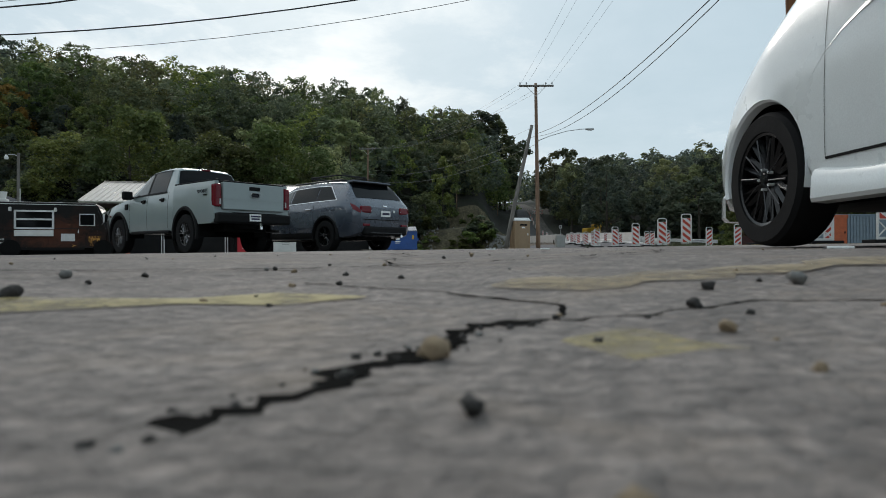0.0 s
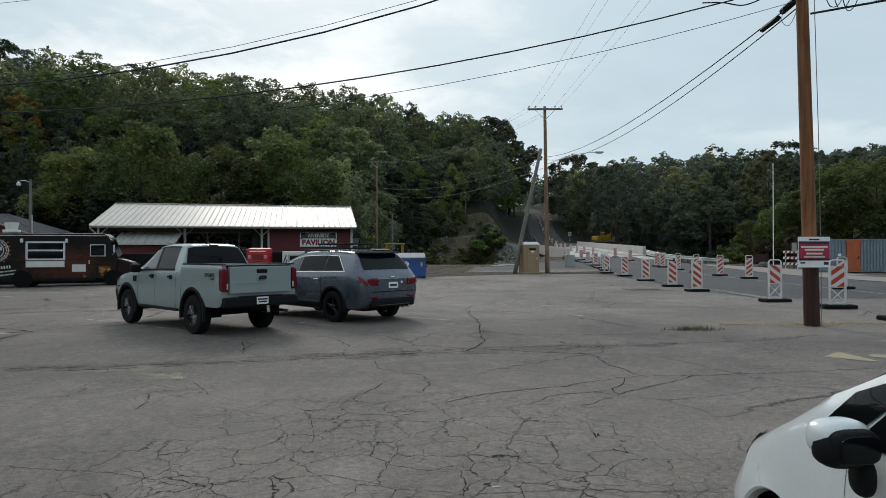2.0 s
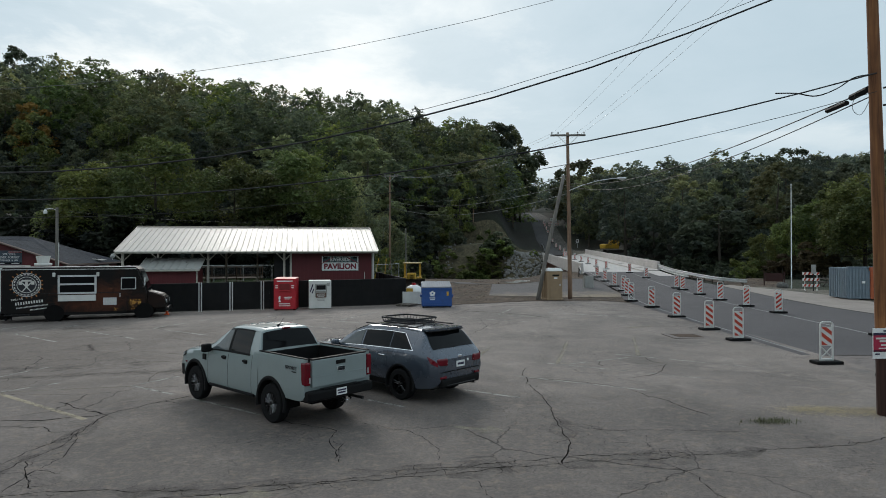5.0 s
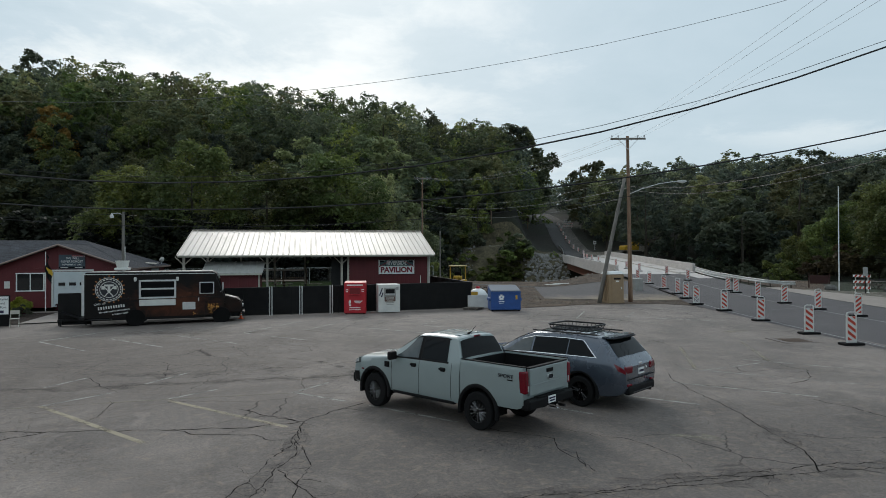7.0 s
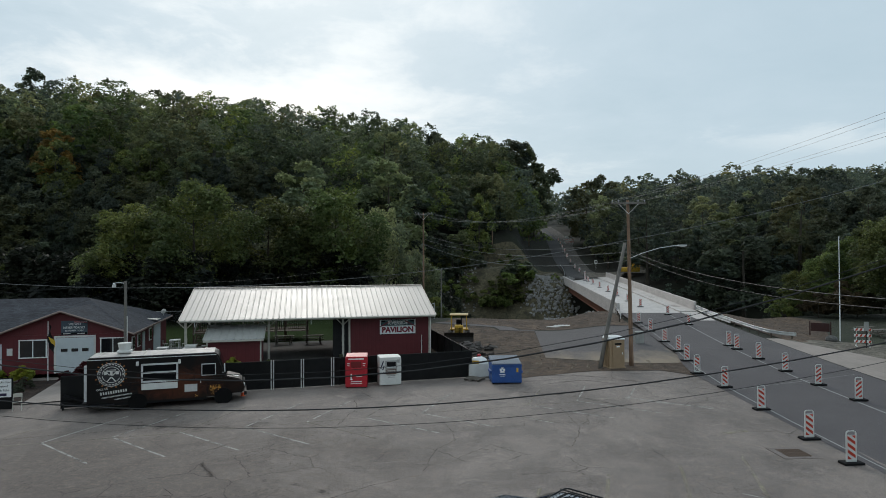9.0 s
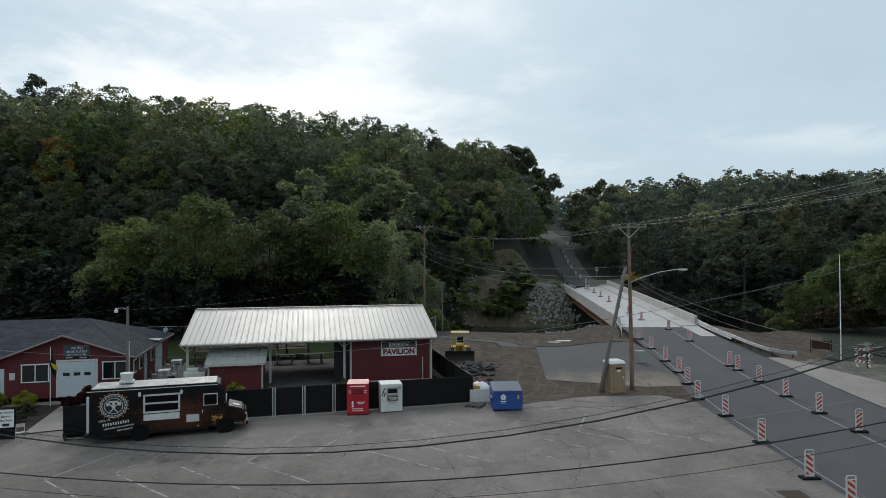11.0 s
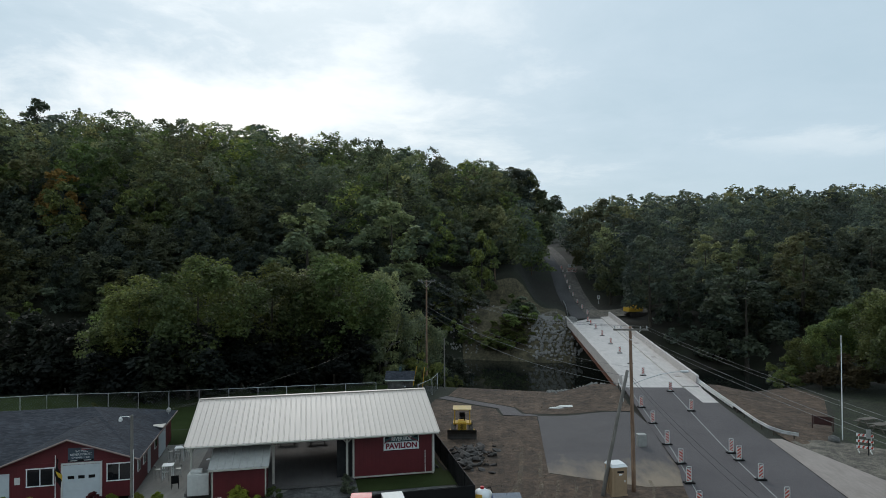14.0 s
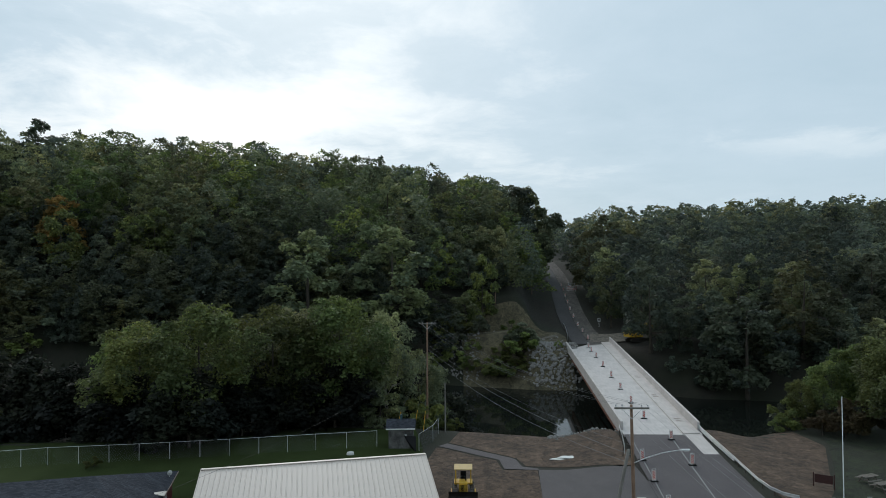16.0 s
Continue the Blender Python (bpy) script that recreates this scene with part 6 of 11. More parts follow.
part("pole", rodded((0, 0, -0.2), (0, 0, 9.4), 0.055, 0.035, 8), M["white"], t)
part("finial", rodded((0, 0, 9.4), (0, 0, 9.52), 0.06, 0.04, 8), M["steel"], t)


# ---- front yard: walk, beds, shrubs, signs ----
draped("sidewalk", [(-33.6, 42.7), (-31.0, 43.3), (-27.6, 36.2), (-30.9, 34.6)], 0.06, 1.2, M["walk"], "pale concrete walk to the garage door", "sidewalk")
draped("sidewalk", [(-39.5, 41.8), (-29.4, 44.0), (-29.2, 42.9), (-39.3, 40.6)], 0.055, 1.2, M["walk"], "pale concrete apron along the building", "sidewalk")
draped("flower_bed", [(-39.3, 40.5), (-33.2, 42.0), (-30.2, 34.9), (-38, 33.0)], 0.05, 1.2, M["mulch"], "dark mulch bed with low shrubs", "flower bed")
draped("patio", [(-30.3, 44.0), (-34.6, 56.3), (-30.8, 56.6), (-26.2, 57.4), (-18.5, 47.5), (-20, 42.5), (-28.6, 40.8)], 0.05, 1.5, M["slab"], "grey concrete patio between the buildings", "patio")
M["gravel"] = dirt_material("grey_gravel", (0.10, 0.10, 0.095), (0.19, 0.185, 0.175))
draped("ground_patch", [(-20, 42), (-6.4, 45.3), (-8.0, 49.0), (-14.6, 48.3), (-19.6, 47.2)], 0.045, 1.4, M["gravel"], "grey gravel in front of the pavilion", "gravel")
draped("lawn", [(-14.6, 47.9), (-6.9, 49.8), (-6.2, 46.6), (-13.8, 44.9)], 0.075, 1.4, M["grass"], "strip of green grass before the pavilion", "lawn")
for x, y, h, key in ((-37.65, 41.5, 1.0, "shrub0"), (-35.45, 41.05, 1.15, "shrub0"), (-22.0, 43.2, 1.25, "shrub0"), (-30.8, 42.7, 0.8, "shrub0"), (-29.2, 43.2, 0.7, "shrub0"), (-27.9, 43.5, 0.65, "shrub0"), (-14.6, 44.6, 0.9, "bush1"), (-15.1, 46.6, 0.8, "bush1"), (-19.6, 43.6, 0.95, "bush0"), (-20.6, 43.0, 0.6, "shrub0"), (-33.6, 38.8, 0.8, "bush1"), (-33.0, 37.2, 0.7, "bush1"), (-35.0, 36.4, 0.7, "bush1"), (-31.3, 41.4, 1.35, "shrub1"), (-31.9, 40.3, 0.9, "shrub1"), (-34.4, 39.6, 0.6, "shrub1"), (-46.5, 66.5, 1.3, "bush0")):
    plant(key, x, y, height=h, turn=x * 91, wide=1.15, name="shrub", label="rounded yellow-green garden shrub" if key == "shrub0" else "rounded maroon-leaved garden shrub" if key == "shrub1" else "low dark garden shrub", group="garden shrubs")
t = thing("a_board", "black stand with a white no alcohol notice", "sign", pose(-31.2, 33.6, -0.32, 0, 0, 14))
part("stand", boxed((0, 0.03, 0.85), (1.05, 0.05, 1.7), 0, 0.01), M["black"], t)
part("notice", boxed((0.05, -0.005, 1.15), (0.80, 0.012, 0.98)), M["white"], t)
for k, line in enumerate(("No Alcohol", "Beyond", "This Point")):
    written("letters", line, 0.17, M["black"], t, (0.05, -0.016, 1.48 - 0.22 * k), 0.9)
part("text_bar", boxed((0.05, -0.014, 0.80), (0.34, 0.006, 0.15)), M["navy"], t)


def bar_chair(x, y, turn, z=0.12):
    t = thing("bar_stool", "grey metal bar stool with a low back", "stool", pose(x, y, z, 0, 0, turn), group="patio stools")
    part("seat", boxed((0, 0, 0.72), (0.38, 0.38, 0.04), 0, 0.01), M["steel_grey"], t)
    for sx in (-1, 1):
        for sy in (-1, 1):
            part("leg", rodded((0.2 * sx, 0.2 * sy, 0), (0.15 * sx, 0.15 * sy, 0.72), 0.018, None, 5), M["steel_grey"], t)
    part("backrest", boxed((0, 0.19, 0.95), (0.36, 0.025, 0.16)), M["steel_grey"], t)
    for sx in (-1, 1):
        part("back_post", rodded((0.16 * sx, 0.19, 0.72), (0.17 * sx, 0.2, 1.02), 0.014, None, 5), M["steel_grey"], t)


def bar_table(x, y, turn, z=0.12):
    t = thing("bar_table", "high white square bar table", "table", pose(x, y, z, 0, 0, turn), group="patio tables")
    part("tabletop", boxed((0, 0, 1.04), (0.8, 0.8, 0.04), 0, 0.008), M["white"], t)
    for sx in (-1, 1):
        for sy in (-1, 1):
            part("leg", boxed((0.33 * sx, 0.33 * sy, 0.51), (0.06, 0.06, 1.02)), M["white"], t)


for x, y in ((-28.75, 46.9), (-29.9, 51.4)):
    bar_table(x, y, 15)
    for k, a in enumerate((10, 100, 190, 280)):
        bar_chair(x + 0.75 * math.sin(radians(a)), y + 0.75 * -math.cos(radians(a)), a + 180 + 12 * k)
t = thing("smoker", "pale grey steel barbecue smoker cabinet", "smoker", pose(-25.1, 44.0, 0.0, 0, 0, 14))
part("cabinet", boxed((0, 0, 0.82), (1.45, 0.85, 1.5), 0, 0.03), M["offwhite"], t)
part("door", boxed((-0.34, -0.44, 0.86), (0.64, 0.03, 1.2), 0, 0.01), M["offwhite"], t)
part("door", boxed((0.35, -0.44, 0.86), (0.64, 0.03, 1.2), 0, 0.01), M["offwhite"], t)
part("hood", boxed((-0.15, 0, 1.68), (0.8, 0.6, 0.24), 0, 0.06), M["offwhite"], t)
part("counter", boxed((0.35, 0.1, 1.585), (0.7, 0.8, 0.03), 0, 0.008), M["steel_grey"], t)
for sx in (-0.6, 0.6):
    for sy in (-0.33, 0.33):
        part("caster", rodded((sx, sy - 0.02, 0.045), (sx, sy + 0.02, 0.045), 0.045, None, 10), M["black"], t)
t = thing("patio_chair", "black low-backed patio chair on the concrete", "chair", pose(-27.3, 45.0, 0.10, 0, 0, 200))
part("seat", boxed((0, 0, 0.42), (0.52, 0.5, 0.06), 0, 0.02), M["black"], t)
part("backrest", boxed((0, 0.26, 0.70), (0.52, 0.06, 0.56), 0, 0.02), M["black"], t)
for sx in (-0.23, 0.23):
    part("armrest", boxed((sx, 0, 0.62), (0.05, 0.48, 0.04), 0, 0.01), M["black"], t)
    for sy in (-0.2, 0.2):
        part("leg", rodded((sx, sy, 0), (sx, sy, 0.62), 0.02, None, 6), M["black"], t)
t = thing("grill", "black round charcoal grill on legs", "grill", pose(-25.6, 48.6, 0.12))
bm = bmesh.new()
rod(bm, (0, 0, 0.85), (0, 0, 1.05), 0.35, 0.48, 14)
part("bowl", bm, M["black"], t)
part("shelf", boxed((-0.6, 0, 0.95), (0.5, 0.4, 0.04)), M["white"], t)
for a in (0, 2.1, 4.2):
    part("leg", rodded((0.1 * math.cos(a), 0.1 * math.sin(a), 0.88), (0.3 * math.cos(a), 0.3 * math.sin(a), 0), 0.02), M["black"], t)
t = thing("folding_chair", "beige metal folding chair", "chair", pose(-30.2, 33.4, -0.31, 0, 0, 30))
part("seat", boxed((0, 0, 0.44), (0.42, 0.40, 0.03), 0, 0.01), M["cream_trim"], t)
part("backrest", boxed((0, 0.2, 0.78), (0.42, 0.03, 0.2), 0, 0.01), M["cream_trim"], t)
for sx in (-0.2, 0.2):
    part("leg", rodded((sx, -0.2, 0), (sx, 0.22, 0.86), 0.015), M["cream_trim"], t)
    part("leg", rodded((sx, 0.25, 0), (sx, -0.1, 0.46), 0.015), M["cream_trim"], t)


# ---- the screened fence ----
M["screen"] = plain("black_screen_fabric", (0.0105, 0.011, 0.0115), 0.75, vary=0.3, scale=1.5, bump=0.15)


def fence_run(a, b, label, h=1.72, gates=()):
    t = thing("fence", label, "fence", group="screened fence")
    A, B = Vector((*a, 0)), Vector((*b, 0))
    L = (B - A).length
    d = (B - A) / L
    n = Vector((-d.y, d.x, 0))
    k = int(L / 0.35)
    rows = []
    for j in range(5):
        row = []
        for i in range(k + 1):
            p = A + d * (L * i / k)
            bulge = 0.025 * math.sin(i * 0.9) * math.sin(math.pi * j / 4) + 0.02 * math.sin(i * 0.37 + j)
            z0 = lot_z(p.x, p.y)
            row.append(p + n * (0.03 + bulge) * -1 + Vector((0, 0, z0 + 0.05 + (h - 0.07) * j / 4)))
        rows.append(row)
    bm = sheet(rows)
    bmesh.ops.solidify(bm, geom=bm.faces[:], thickness=0.01)
    part("screen", bm, M["screen"], t)
    m = max(1, int(L / 2.6))
    for i in range(m + 1):
        p = A + d * (L * i / m)
        z0 = lot_z(p.x, p.y)
        part("post", rodded((p.x, p.y, z0 - 0.1), (p.x, p.y, z0 + h), 0.035, None, 8), M["black_metal"], t)
    z0, z1 = lot_z(A.x, A.y), lot_z(B.x, B.y)
    part("top_rail", rodded(A + Vector((0, 0, z0 + h)), B + Vector((0, 0, z1 + h)), 0.024, None, 6), M["black_metal"], t)
    for gx in gates:
        p = A + d * gx - n * 0.09
        z0 = lot_z(p.x, p.y)
        for off in (-0.07, 0.07):
            q = p + d * off
            part("gate_post", rodded((q.x, q.y, z0 - 0.1), (q.x, q.y, z0 + h + 0.05), 0.035, None, 8), M["steel"], t)
    return t


fence_run((-27.6, 35.8), (-5.48, 41.64), "long chain fence covered in black screen fabric", gates=(10.2, 12.0, 13.85))
fence_run((-5.48, 41.64), (-9.6, 57.5), "side chain fence covered in black screen fabric")


def bar_rows(parent, y, rows, material):
    for x, z, w, h in rows:
        part("text_bar", boxed((x, y, z), (w, 0.006, h)), material, parent)


def donation_bins():
    t = thing("donation_bin", "bright red clothing donation bin with white print", "donation bin", pose(-12.62, 39.05, lot_z(-12.6, 39), 0, 0, 6))
    bm = bmesh.new()
    prism(bm, [(-0.66, -0.62), (0.66, -0.62), (0.66, 0.55), (-0.66, 0.55)], 0.06, 1.92)
    for v in bm.verts:
        if v.co.z > 1 and v.co.y > 0:
            v.co.z += 0.08
    bmesh.ops.bevel(bm, geom=bm.edges[:], offset=0.025, segments=2, affect="EDGES")
    part("body", bm, M["red"], t)
    part("chute", boxed((0, -0.63, 1.42), (0.62, 0.05, 0.40), 0, 0.01), plain("dark_red_chute", (0.16, 0.008, 0.01), 0.5), t)
    part("chute_lip", boxed((0, -0.70, 1.22), (0.64, 0.14, 0.05), 0, 0.01), M["red"], t)
    for x in (-0.55, 0.55):
        part("foot", boxed((x, 0, 0.03), (0.1, 1.1, 0.07)), M["black"], t)
    bar_rows(t, -0.625, [(0, 1.78, 0.95, 0.07), (-0.48, 1.5, 0.16, 0.05), (-0.48, 1.38, 0.14, 0.04), (0.48, 1.5, 0.16, 0.05), (0.48, 1.38, 0.14, 0.04), (0.2, 0.80, 0.5, 0.05), (0.18, 0.70, 0.36, 0.04), (0, 0.40, 0.66, 0.05), (0, 0.28, 0.7, 0.04)], M["white"])
    # white emblem of a draped shape
    bm = bmesh.new()
    tube(bm, [(-0.30, -0.63, 0.52), (-0.31, -0.63, 0.72), (-0.29, -0.63, 0.88)], [0.10, 0.075, 0.04], 6)
    part("emblem", bm, M["white"], t)
    t = thing("donation_bin", "white metal donation bin with a hopper door", "donation bin", pose(-10.7, 39.75, lot_z(-10.7, 39.7), 0, 0, 15))
    part("body", boxed((0, 0, 0.90), (1.36, 1.3, 1.72), 0, 0.03), M["offwhite"], t)
    part("hopper", boxed((0.05, -0.66, 1.15), (0.74, 0.05, 0.82), 0, 0.01), M["steel_grey"], t)
    part("hopper_mouth", boxed((0.05, -0.70, 1.34), (0.56, 0.05, 0.26), 0, 0.01), M["black"], t)
    part("tray", boxed((0.05, -0.74, 1.16), (0.6, 0.2, 0.04), 0, 0.01), M["steel"], t)
    part("poster", boxed((0.05, -0.69, 0.86), (0.62, 0.02, 0.30)), plain("brown_print", (0.13, 0.07, 0.05), 0.5), t)
    bar_rows(t, -0.706, [(0.05, 0.93, 0.5, 0.04), (0.05, 0.86, 0.5, 0.03), (0.05, 0.79, 0.4, 0.03)], M["offwhite"])
    bar_rows(t, -0.655, [(0.05, 0.62, 0.5, 0.05), (0.05, 0.52, 0.42, 0.04), (0.5, 1.5, 0.16, 0.2)], M["steel_grey"])
    bm = bmesh.new()
    box(bm, (0, 0, 0), (0.07, 0.008, 0.5), 0, 0, pose(-0.52, -0.655, 1.3, 0, 20, 0))
    box(bm, (0, 0, 0), (0.07, 0.008, 0.3), 0, 0, pose(-0.44, -0.655, 1.12, 0, 20, 0))
    part("emblem", bm, M["navy"], t)


donation_bins()


def dumpster():
    t = thing("dumpster", "blue steel dumpster with dark ribbed lids", "dumpster", pose(-3.38, 39.95, 0.0, 0, 0, 6))
    bm = bmesh.new()
    prism(bm, [(-0.92, -0.75), (0.92, -0.75), (0.92, 0.75), (-0.92, 0.75)], 0.08, 1.22)
    for v in bm.verts:
        if v.co.z > 1 and v.co.y > 0:
            v.co.z += 0.28
    part("body", bm, M["blue"], t)
    for z in (0.16, 1.14):
        part("rib", boxed((0, -0.765, z), (1.86, 0.05, 0.07)), M["blue"], t)
    for x in (-0.93, 0.93):
        part("fork_pocket", boxed((x + 0.04 * (1 if x > 0 else -1), -0.1, 0.72), (0.10, 1.0, 0.16), 0, 0.01), M["blue"], t)
        part("caster", boxed((x * 0.9, -0.6, 0.04), (0.10, 0.14, 0.09)), M["black"], t)
        part("caster", boxed((x * 0.9, 0.6, 0.04), (0.10, 0.14, 0.09)), M["black"], t)
    lid_m = pose(0, 0, 1.385, math.degrees(math.atan2(0.28, 1.5)), 0, 0)
    for sx in (-1, 1):
        bm = bmesh.new()
        box(bm, (sx * 0.46, 0, 0), (0.90, 1.58, 0.035), 0, 0, lid_m)
        lid = part("lid", bm, M["lid"], t)
        for k in range(6):
            bm = bmesh.new()
            box(bm, (sx * 0.46 - 0.36 + 0.145 * k, 0, 0.035), (0.06, 1.5, 0.04), 0, 0.008, lid_m)
            part("lid_rib", bm, M["lid"], lid)
    bm = bmesh.new()
    for k in range(5):
        a = k * 1.2566
        box(bm, (-0.28 + 0.11 * math.sin(a), -0.757, 0.86 + 0.11 * math.cos(a)), (0.13, 0.006, 0.13))
    part("emblem", bm, M["white"], t)
    bar_rows(t, -0.757, [(-0.28, 0.60, 0.36, 0.05), (-0.28, 0.50, 0.30, 0.035)], M["white"])
    part("sticker", boxed((0.66, -0.757, 0.86), (0.12, 0.006, 0.26)), M["yellow"], t)


M["lid"] = plain("faded_grey_blue_lid", (0.16, 0.19, 0.23), 0.6)
dumpster()


def fuel_tank():
    t = thing("fuel_tank", "white ribbed tank with a yellow label in a grey bund", "tank", pose(-5.0, 42.2, 0.0, 0, 0, 12))
    for c, s in (((0, -0.6, 0.42), (1.5, 0.06, 0.84)), ((0, 0.9, 0.42), (1.5, 0.06, 0.84)), ((-0.75, 0.15, 0.42), (0.06, 1.5, 0.84)), ((0.75, 0.15, 0.42), (0.06, 1.5, 0.84)), ((0, 0.15, 0.05), (1.5, 1.5, 0.06))):
        part("bund", boxed(c, s, 0, 0.01), M["offwhite"], t)
    bm = bmesh.new()
    ret = bmesh.ops.create_uvsphere(bm, u_segments=18, v_segments=12, radius=0.5)
    bmesh.ops.transform(bm, matrix=pose(0.05, 0.1, 0.78) @ Matrix.Diagonal((1.25, 1.25, 0.95, 1)), verts=ret["verts"])
    part("tank", bm, M["white"], t, smooth=True)
    part("label_plate", boxed((-0.3, -0.42, 0.92), (0.45, 0.04, 0.25), -25), M["yellow"], t)
    part("cap", rodded((0.05, 0.1, 1.2), (0.05, 0.1, 1.38), 0.14), M["red"], t)
    bm = bmesh.new()
    tube(bm, [(0.3, 0.1, 1.2), (0.6, 0, 1.35), (0.7, -0.2, 1.0), (0.72, -0.3, 0.6)], 0.03)
    part("hose", bm, M["black"], t)
    t = thing("pallet", "grey wooden pallet lying by the fence", "pallet", pose(-5.3, 40.6, 0.0, 0, 0, -25))
    for k in range(5):
        part("slat", boxed((0, -0.45 + 0.22 * k, 0.11), (1.1, 0.12, 0.025)), M["deckwood"], t)
    for k in range(3):
        part("bearer", boxed((-0.45 + 0.45 * k, 0, 0.05), (0.09, 1.05, 0.09)), M["deckwood"], t)


fuel_tank()


def portable_toilet():
    t = thing("portable_toilet", "tan plastic portable toilet with a white roof", "portable toilet", pose(4.52, 44.75, 0.10, 0, 0, 14))
    part("body", boxed((0, 0, 1.02), (1.12, 1.15, 1.95), 0, 0.04), M["tan"], t)
    part("base", boxed((0, 0, 0.05), (1.2, 1.25, 0.12), 0, 0.02), M["tan"], t)
    d = part("door", boxed((0.05, -0.585, 1.0), (0.74, 0.04, 1.8), 0, 0.015), M["tan"], t)
    part("latch", boxed((0.36, -0.62, 1.05), (0.05, 0.04, 0.14)), M["white"], d)
    part("vent", boxed((0.05, -0.61, 1.7), (0.5, 0.02, 0.12)), M["black"], d)
    part("logo", boxed((0.05, -0.61, 1.52), (0.24, 0.015, 0.10)), M["white"], d)
    for x in (-0.36, 0.40):
        part("rib", boxed((x + 0.02, -0.59, 1.0), (0.04, 0.05, 1.86)), M["tan"], t)
    for y in (-0.35, 0.0, 0.35):
        part("rib", boxed((-0.57, y, 1.0), (0.05, 0.05, 1.8)), M["tan"], t)
    bm = boxed((0, 0, 2.05), (1.2, 1.22, 0.14), 0, 0.05)
    for v in bm.verts:
        if v.co.z > 2.06:
            v.co.x *= 0.86
            v.co.y *= 0.86
            v.co.z += 0.08
    part("roof", bm, M["white"], t)
    part("vent_pipe", rodded((-0.4, 0.4, 2.0), (-0.4, 0.4, 2.35), 0.05), M["tan"], t)


portable_toilet()
t = thing("traffic_cone", "orange traffic cone with white bands", "cone", pose(-18.93, 36.55, lot_z(-18.93, 36.55)) @ Matrix.Diagonal((0.68, 0.68, 0.66, 1)))
part("base", boxed((0, 0, 0.02), (0.36, 0.36, 0.05), 0, 0.01), M["orange"], t)
part("body", rodded((0, 0, 0.04), (0, 0, 0.70), 0.135, 0.03, 16), M["orange"], t)
for z, r in ((0.32, 0.101), (0.50, 0.072)):
    part("band", rodded((0, 0, z), (0, 0, z + 0.10), r, r - 0.016, 16), M["white"], t)
t = thing("utility_cabinet", "grey metal utility cabinet beside the road", "cabinet", pose(9.2, 55.6, 0.3, 0, 0, 5))
part("cabinet", boxed((0, 0, 0.5), (0.75, 0.6, 1.1), 0, 0.02), M["steel_grey"], t)
part("door", boxed((0, -0.31, 0.52), (0.6, 0.02, 0.9)), M["steel_grey"], t)


# ---- machines, barricades and the far lot ----
def dozer():
    t = thing("bulldozer", "small yellow bulldozer with a flat canopy and black tracks", "bulldozer", pose(-6.5, 60.0, land_z(-6.5, 60) + 0.03, 0, 0, -90))
    for s in (-1, 1):
        bm = bmesh.new()
        prof = [(-1.2, 0.0), (1.1, 0.0), (1.45, 0.3), (1.4, 0.6), (1.1, 0.75), (-1.2, 0.72), (-1.5, 0.4)]
        prism(bm, prof, -0.22, 0.22, pose(0, 0.82 * s, 0, 90, 0, 0))
        tr = part("track", bm, M["track"], t)
        for k in range(14):
            part("track_shoe", boxed((-1.2 + 0.18 * k, 0.82 * s, 0.755), (0.06, 0.46, 0.05)), M["track"], tr)
    part("hood", boxed((0.75, 0, 1.0), (1.3, 0.8, 0.85), 0, 0.05), M["yellow"], t)
    g = part("grille", boxed((1.42, 0, 0.95), (0.05, 0.7, 0.72)), M["yellow"], t)
    for k in range(6):
        part("grille_bar", boxed((1.46, -0.28 + 0.112 * k, 0.95), (0.03, 0.05, 0.66)), M["black"], g)
    part("fender", boxed((-0.5, 0.62, 0.95), (1.2, 0.5, 0.14), 0, 0.03), M["yellow"], t)
    part("fender", boxed((-0.5, -0.62, 0.95), (1.2, 0.5, 0.14), 0, 0.03), M["yellow"], t)
    part("seat", boxed((-0.65, 0, 1.15), (0.5, 0.55, 0.5), 0, 0.06), M["black"], t)
    part("backrest", boxed((-0.95, 0, 1.5), (0.15, 0.55, 0.6), 0, 0.05), M["black"], t)
    for x in (-1.1, 0.2):
        for y in (-0.72, 0.72):
            part("canopy_post", boxed((x, y, 1.6), (0.09, 0.09, 1.4)), M["yellow"], t)
    part("canopy", boxed((-0.45, 0, 2.34), (1.7, 1.75, 0.09), 0, 0.02), M["canopy"], t)
    part("exhaust", rodded((0.7, 0.25, 1.4), (0.7, 0.25, 2.1), 0.05), M["black"], t)
    rows = [[(1.95 + 0.18 * (f - 0.5) ** 2 * 4, y, 0.05 + 0.85 * f) for y in (-1.35, 0, 1.35)] for f in (0, 0.25, 0.5, 0.75, 1)]
    bm = sheet(rows)
    bmesh.ops.solidify(bm, geom=bm.faces[:], thickness=0.05)
    part("blade", bm, M["track"], t)
    for s in (-1, 1):
        part("push_arm", rodded((0, 1.12 * s, 0.4), (1.95, 1.1 * s, 0.35), 0.07), M["yellow"], t)


M["track"] = plain("worn_track_steel", (0.07, 0.062, 0.055), 0.6, 0.5, vary=0.3)
M["canopy"] = plain("faded_yellow_canopy", (0.46, 0.33, 0.13), 0.6)
dozer()


